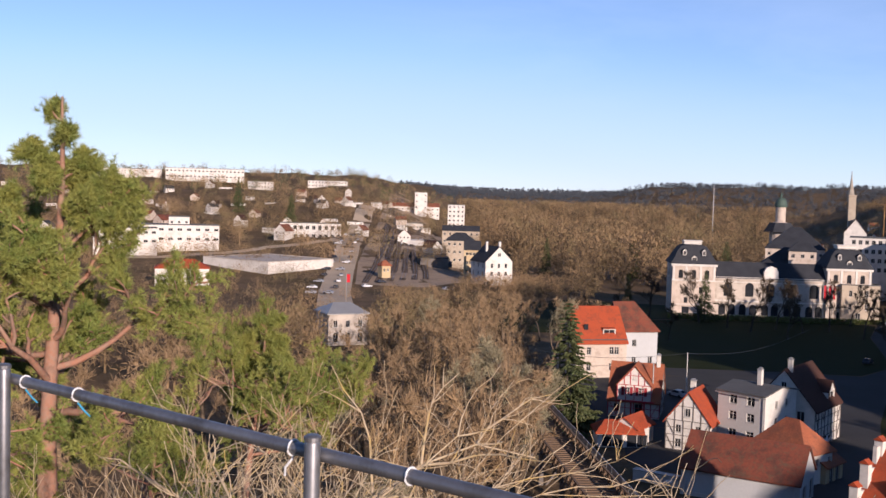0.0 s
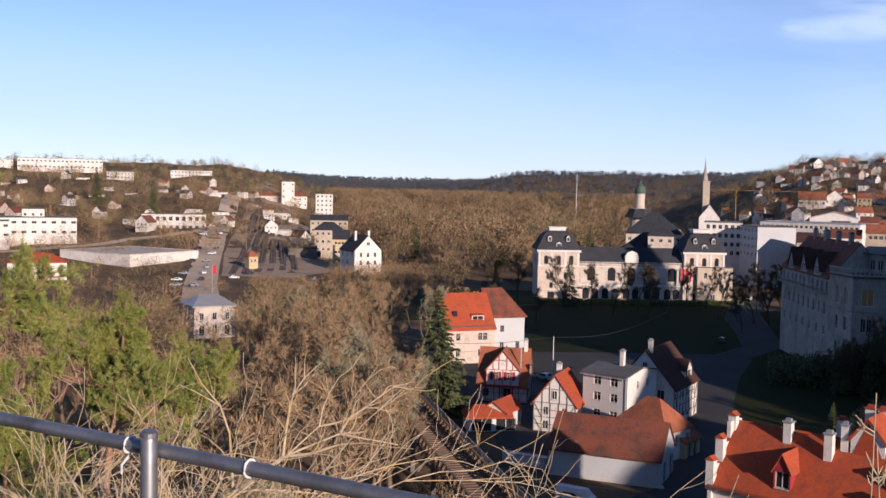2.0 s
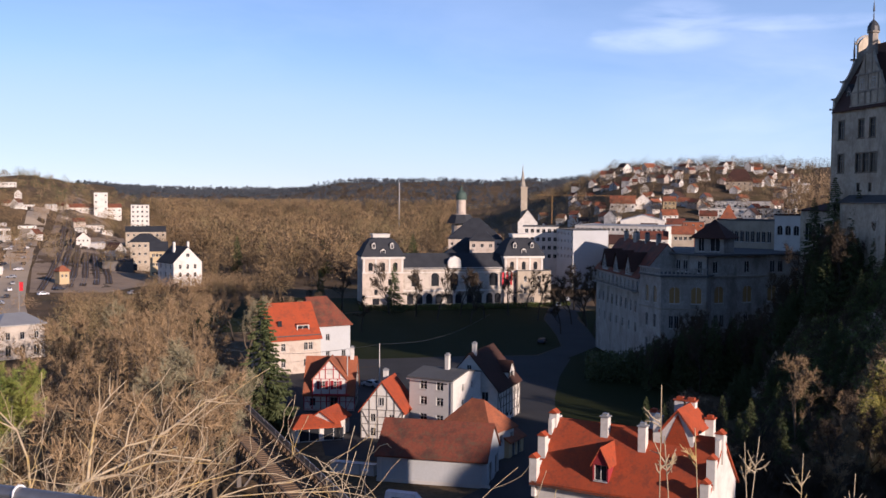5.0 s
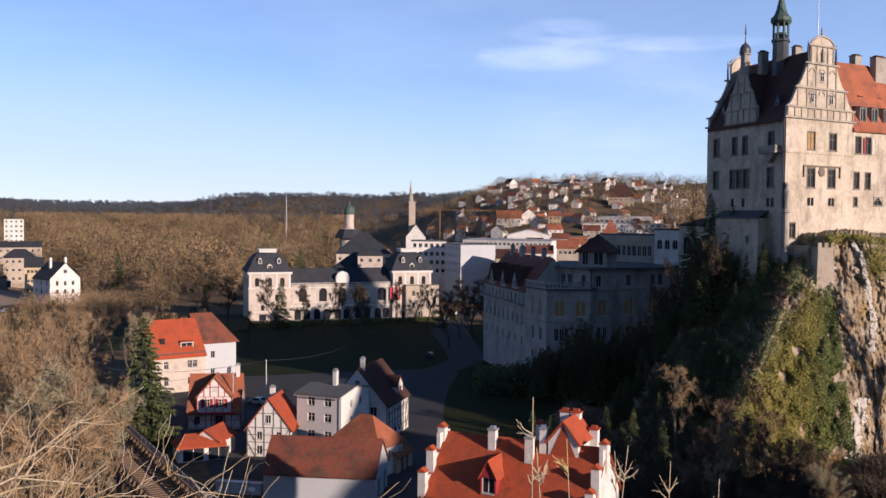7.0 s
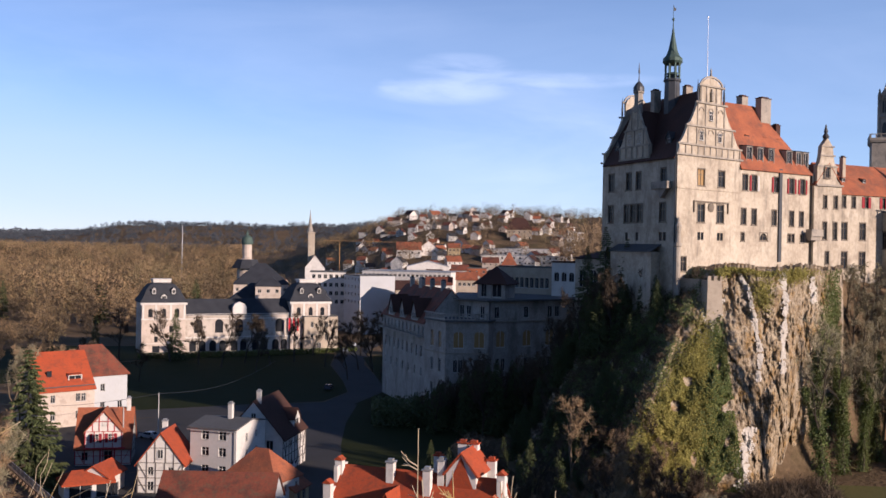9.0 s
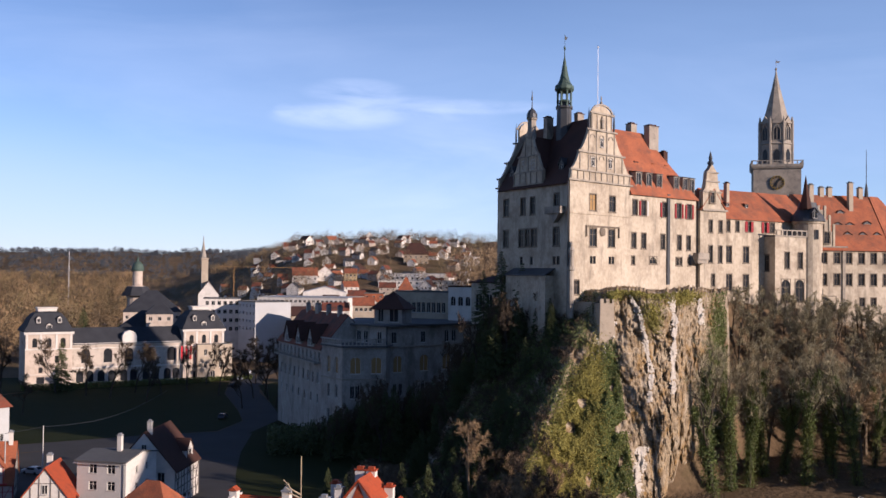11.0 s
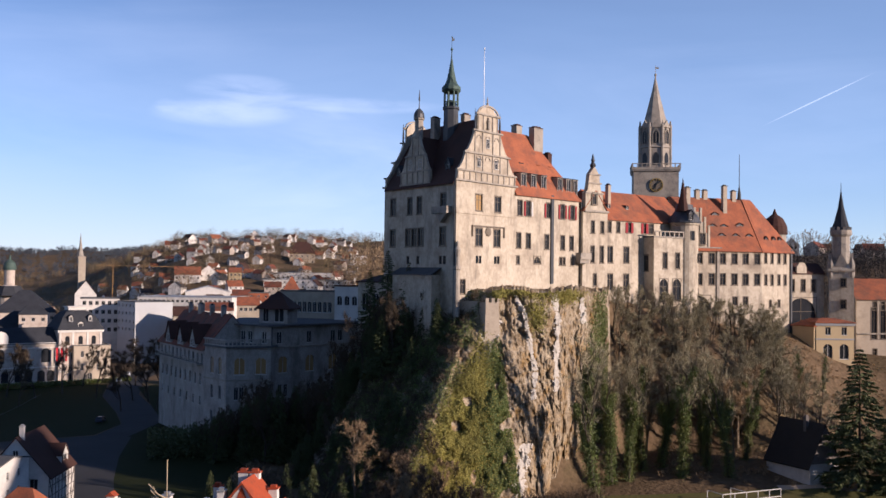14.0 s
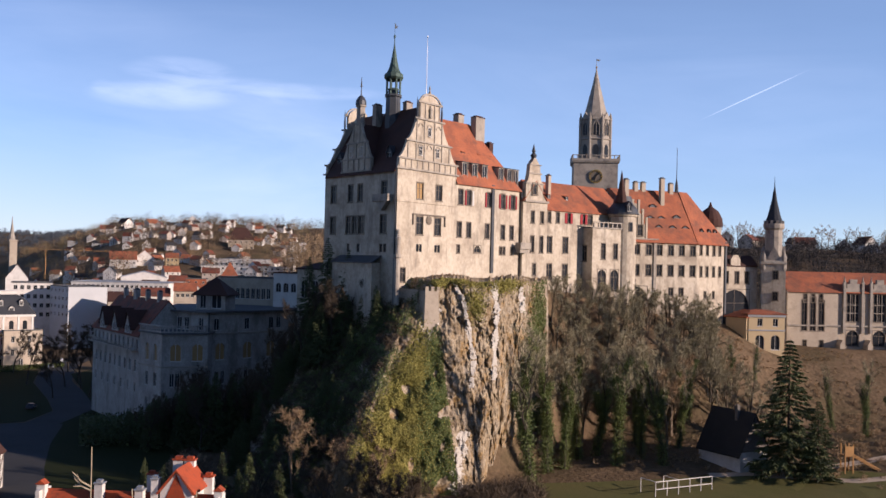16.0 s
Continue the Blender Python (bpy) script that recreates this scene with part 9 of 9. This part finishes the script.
# ---------------------------------------------------------------- the railing before the camera
rail = thing("railing", pose(0, 0, 0), "grey galvanised tube railing on the cliff edge", "railing")
P2, STEP, ZR = Vector((-0.171, 2.50, 0)), Vector((1.085, -0.91, 0)), 39.40
posts = [P2 + STEP * k for k in (-3, -2, -1, 0, 1)]
a, b = posts[0], posts[-1]
tv, tf = tubes([([(a.x, a.y, ZR - 0.045), (P2.x, P2.y, ZR - 0.045), (b.x, b.y, ZR - 0.045)], [0.0175] * 3)], 16)
part("top_rail", finish("top_rail", tv, tf, M["steel"], smooth=True), rail)
tv, tf = tubes([([(a.x, a.y, ZR - 0.55), (P2.x, P2.y, ZR - 0.55), (b.x, b.y, ZR - 0.55)], [0.013] * 3)], 12)
part("middle_rail", finish("middle_rail", tv, tf, M["steel"], smooth=True), rail)
for p in posts:
    g = gz(p.x, p.y)
    po = part("post", Mesh().lathe([(0.02, g - 0.3 - ZR), (0.02, -0.012), (0.017, 0.0)], 16).mesh("post", M["steel"], True), rail, m=pose(p.x, p.y - 0.045, ZR))
    part("post_cap", Mesh().lathe([(0.022, -0.004), (0.022, 0.006), (0.014, 0.011)], 16), po, mats=M["steel"])
for k, t in enumerate((-0.93, -0.72, -0.05, 0.22)):
    c = P2 + STEP * t
    way = STEP.normalized()
    ring = [(c + Vector((0, 0, ZR - 0.045)) + (Vector((0, 0, 1)) * math.cos(q) + Vector((way.y, -way.x, 0)) * math.sin(q)) * 0.0205) for q in np.linspace(0, 2 * math.pi, 15)]
    tv, tf = tubes([([tuple(p) for p in ring], [0.003] * 15)], 6)
    part("cable_tie", finish("cable_tie", tv, tf, M["tie"]), rail)
    if k < 3:
        e = c + Vector((0, 0, ZR - 0.06))
        tail = [(e.x, e.y, e.z - 0.01), (e.x - 0.02 * (1 if k == 2 else -1), e.y, e.z - 0.035), (e.x + (-0.022 if k == 2 else 0.035), e.y + 0.01, e.z - (0.06 if k == 2 else 0.055))]
        tv, tf = tubes([(tail, [0.004, 0.0035, 0.003])], 5)
        part("tie_end", finish("tie_end", tv, tf, M["tie" if k == 2 else "rope"]), rail)


# ---------------------------------------------------------------- pines and bare shrubs at the edge
def pine(name, x, y, H, seed, trunk_r, limbs, crown_r, label, tufts=3, lean=(0.0, 0.0), low=0.3):
    """A crooked pine: trunk, limbs that fork, and brushes of needles on every shoot."""
    rng = np.random.default_rng(seed)
    np.random.seed(seed)
    ob = thing(name, pose(x, y, gz(x, y) - 0.15), label, "pine", "pines on the cliff edge")
    n = 9
    tp = np.array([(lean[0] * t + 0.1 * math.sin(t * 5 + seed), lean[1] * t + 0.08 * math.cos(t * 4 + seed), H * t) for t in np.linspace(0, 1, n)])
    tr = [trunk_r * (1 - 0.96 * t ** 0.75) + 0.007 for t in np.linspace(0, 1, n)]
    v, f = tubes([(tp, tr)], 10)
    part("trunk", finish("trunk", v, f, M["bark_pine"], smooth=True), ob)
    paths, shoots = [], []

    def limb(p, way, length, r, level):
        k = 6
        pts, rad, q, w = [p], [r], p, way
        for i in range(k):
            w = unit(w + rng.normal(size=3) * 0.24 + np.array([0, 0, 0.07]))
            q = q + w * length / k
            pts.append(q)
            rad.append(r * (1 - 0.8 * (i + 1) / k) + 0.003)
        paths.append((pts, rad))
        if level < 2:
            for i in range(6 if level == 0 else 4):
                t = rng.uniform(0.4, 1)
                j = min(int(t * k), k - 1)
                side = unit(np.cross(pts[j + 1] - pts[j], rng.normal(size=3) + np.array([0, 0, 1.2])))
                limb(pts[j], unit(unit(pts[j + 1] - pts[j]) * 0.8 + side * 0.9 + np.array([0, 0, 0.22])), length * rng.uniform(0.36, 0.55), r * 0.5, level + 1)
        if level > 0:
            for i in range(3 if level == 1 else 2, k + 1):
                ax = unit(pts[i] - pts[i - 1])
                for _ in range(tufts):
                    shoots.append((pts[i] + rng.normal(size=3) * 0.03, unit(ax * 0.5 + rng.normal(size=3) * 0.62 + np.array([0, 0, 0.35]))))
    for i in range(limbs):
        t = low + (0.98 - low) * (i + 0.5 * rng.random()) / limbs
        j = min(int(t * (n - 1)), n - 2)
        p = tp[j] + (tp[j + 1] - tp[j]) * (t * (n - 1) - j)
        a = i * 2.4 + rng.uniform(-0.4, 0.4)
        reach = crown_r * np.interp(t, [low, low + 0.2, 0.66, 0.76, 0.84, 1.0], [0.95, 1.0, 0.95, 0.5, 0.22, 0.1]) * rng.uniform(0.7, 1.15)
        limb(p, unit(np.array([math.cos(a), math.sin(a), 0.02 + 0.35 * t])), max(reach, 0.2), trunk_r * 0.42 * (1.12 - t), 0 if t < 0.9 else 1)
    v, f = tubes(paths, 6)
    part("limb", finish("limb", v, f, M["bark_pine"], smooth=True), ob, kind="stuff")
    base, way = np.array([s[0] for s in shoots]), np.array([s[1] for s in shoots])
    m = 34
    s = rng.uniform(0, 1, (len(base), m, 1))
    ln = rng.uniform(0.06, 0.13, (len(base), 1, 1))
    pb = base[:, None] + way[:, None] * s * ln
    o = rng.normal(size=(len(base), m, 3))
    o -= (o * way[:, None]).sum(2, keepdims=True) * way[:, None]
    o /= np.linalg.norm(o, axis=2, keepdims=True)
    pt = pb + (way[:, None] * (0.35 + 0.6 * s) + o * 0.85) * rng.uniform(0.045, 0.075, (len(base), m, 1))
    v, f = slivers(pb.reshape(-1, 3), pt.reshape(-1, 3), 0.008)
    part("crown", finish("crown", v, f, M["needle_pine"]), ob, "yellow-green needles", kind="stuff")
    return ob


x, y, _ = at(-18.0, 13.0)
pine("pine_tree", x, y, 6.9, 3, 0.19, 21, 1.75, "crooked pine with orange bark and green needles", low=0.44, lean=(-0.15, 0.1), tufts=4)
x, y, _ = at(-8.2, 17.0)
pine("pine_tree", x, y, 5.9, 9, 0.13, 17, 1.85, "low spreading pine with bright green needles", low=0.57, lean=(0.2, 0.2))
x, y, _ = at(-24.5, 13.5)
pine("pine_tree", x, y, 4.9, 15, 0.15, 12, 1.9, "pine with green needles on the cliff edge", low=0.3)
x, y, _ = at(-4.6, 20.0)
pine("pine_tree", x, y, 3.3, 21, 0.1, 10, 1.1, "small pine below the railing", low=0.15, tufts=2)
x, y, _ = at(-13.0, 19.0)
pine("pine_tree", x, y, 5.4, 27, 0.13, 10, 1.8, "green pine standing below the cliff edge", low=0.5, tufts=2)


def near_shrub(theta, d, top_z, seed, stems=9, long=2.4):
    """A few long pale branches arching out of one root, with upright side shoots."""
    rng = np.random.default_rng(seed)
    np.random.seed(seed)
    x, y, _ = at(theta, d)
    g = gz(x, y)
    ob = thing("bare_shrub", pose(x, y, g - 0.1), "bare pale shrub with yellow lichen on its arching branches", "shrub", "bare shrubs below the railing")
    boughs, paths = [], []

    def bough(p, w, ln, r, level):
        n = 8 if level == 0 else 5
        pts, rad, q = [p], [r], p
        for i in range(n):
            bend = -0.19 if level == 0 else rng.uniform(-0.12, 0.12)
            w = unit(w + rng.normal(size=3) * 0.2 + np.array([0, 0, bend]))
            q = q + w * ln / n
            pts.append(q)
            rad.append(max(r * (1 - 0.8 * (i + 1) / n), 0.0016))
        paths.append((pts, rad))
        if level < 2:
            for i in range(10 if level == 0 else 5):
                t = rng.uniform(0.2, 1)
                j = min(int(t * n), n - 1)
                side = unit(np.cross(pts[j + 1] - pts[j], rng.normal(size=3)))
                bough(np.array(pts[j]), unit(unit(pts[j + 1] - pts[j]) + side * 0.8 + np.array([0, 0, 0.35])), ln * rng.uniform(0.2, 0.42), r * 0.5, level + 1)
    for k in range(stems):
        a = rng.uniform(0, 2 * math.pi)
        bough(np.array([0.05 * math.cos(a), 0.05 * math.sin(a), 0.0]), unit(np.array([math.cos(a) * 0.8, math.sin(a) * 0.8, rng.uniform(0.45, 1.0)])), long * rng.uniform(0.75, 1.2), rng.uniform(0.013, 0.019) if k % 4 == 1 else rng.uniform(0.006, 0.0095), 0)
        boughs.append(paths[:])
        paths.clear()
    s = (top_z - g + 0.1) / max(np.array(p[0])[:, 2].max() for b in boughs for p in b)
    s = min(s, 1.5)
    ob.scale = (s, s, s)
    for b in boughs:
        v, f = tubes(b, 5)
        part("bough", finish("bough", v, f, M["twig_pale"], smooth=True), ob)


SHRUBS = [(-20, 5.6, 39.1), (-15.5, 7.4, 39.1), (-12.0, 5.4, 39.05), (-7.5, 7.0, 39.55), (-4.5, 5.8, 39.15), (-2.0, 7.6, 39.4), (-1.2, 6.4, 38.9), (-3.2, 8.6, 38.7), (-22.5, 8.5, 38.8), (-10.0, 10, 38.6), (-1.6, 10.5, 38.4), (-17.5, 6.2, 38.75), (-19.0, 4.6, 38.9), (-14.0, 4.8, 38.8), (-10.5, 4.4, 38.85), (-7.0, 4.8, 38.75), (-16.0, 9.5, 38.9), (-11.5, 7.6, 39.0), (-3.6, 6.6, 38.85), (-9.0, 5.4, 38.85), (-13.5, 8.5, 38.7), (-5.5, 8.8, 38.95), (0.2, 7.4, 38.85), (-8.6, 9.2, 39.2), (-12.8, 6.4, 39.3)]
for k, (th, d, tz) in enumerate(SHRUBS):
    near_shrub(th, d, tz, 300 + k, long=2.4 if th < -6 else 1.9 if th < -2.5 else 1.4)


def sapling(theta, d, z0, z1, lean, seed, label):
    """One slim stem with short side twigs, its foot on the slope below."""
    rng = np.random.default_rng(seed)
    x, y, _ = at(theta, d)
    g = gz(x, y)
    ob = thing("sapling", pose(x, y, g), label, "sapling", "saplings below the viewpoint")
    right = np.array([math.cos(radians(theta)), -math.sin(radians(theta)), 0])
    n = 9
    pts = np.array([right * lean * t * t + np.array([0, 0, (z1 - g) * t]) + rng.normal(size=3) * 0.012 for t in np.linspace(0, 1, n)])
    paths = [(pts, [0.0036 * (1 - 0.7 * t) + 0.0012 for t in np.linspace(0, 1, n)])]
    for k in range(5):
        t = rng.uniform((z0 - g) / (z1 - g), 0.97)
        i = min(int(t * (n - 1)), n - 2)
        q = pts[i] + (pts[i + 1] - pts[i]) * (t * (n - 1) - i)
        w = unit(right * rng.choice([-1, 1]) * rng.uniform(0.5, 1) + np.array([0, 0, rng.uniform(0.4, 1.1)]) + rng.normal(size=3) * 0.25)
        ln = rng.uniform(0.03, 0.1)
        paths.append(([q, q + w * ln * 0.5, q + w * ln + np.array([0, 0, 0.02])], [0.004, 0.003, 0.0015]))
        for _ in range(2):
            w2 = unit(w + rng.normal(size=3) * 0.7)
            paths.append(([q + w * ln * 0.6, q + w * ln * 0.6 + w2 * ln * 0.4], [0.0025, 0.0012]))
    v, f = tubes(paths, 5)
    part("stem", finish("stem", v, f, M["twig_pale"], smooth=True), ob)


for th, d, z0, z1, lean, sd in ((34.5, 4.29, 38.8, 39.25, 0.02, 1), (36.2, 4.4, 38.8, 38.98, -0.1, 2), (36.9, 4.6, 38.8, 38.98, -0.05, 3), (38.6, 4.6, 38.8, 38.99, 0.05, 4), (39.7, 4.8, 38.7, 38.93, -0.08, 5), (41.4, 5.0, 38.6, 38.84, 0.02, 6), (43.0, 5.0, 38.6, 38.8, 0.1, 7)):
    sapling(th, d, z0, z1, lean, sd, "slim bare sapling with pale buds")
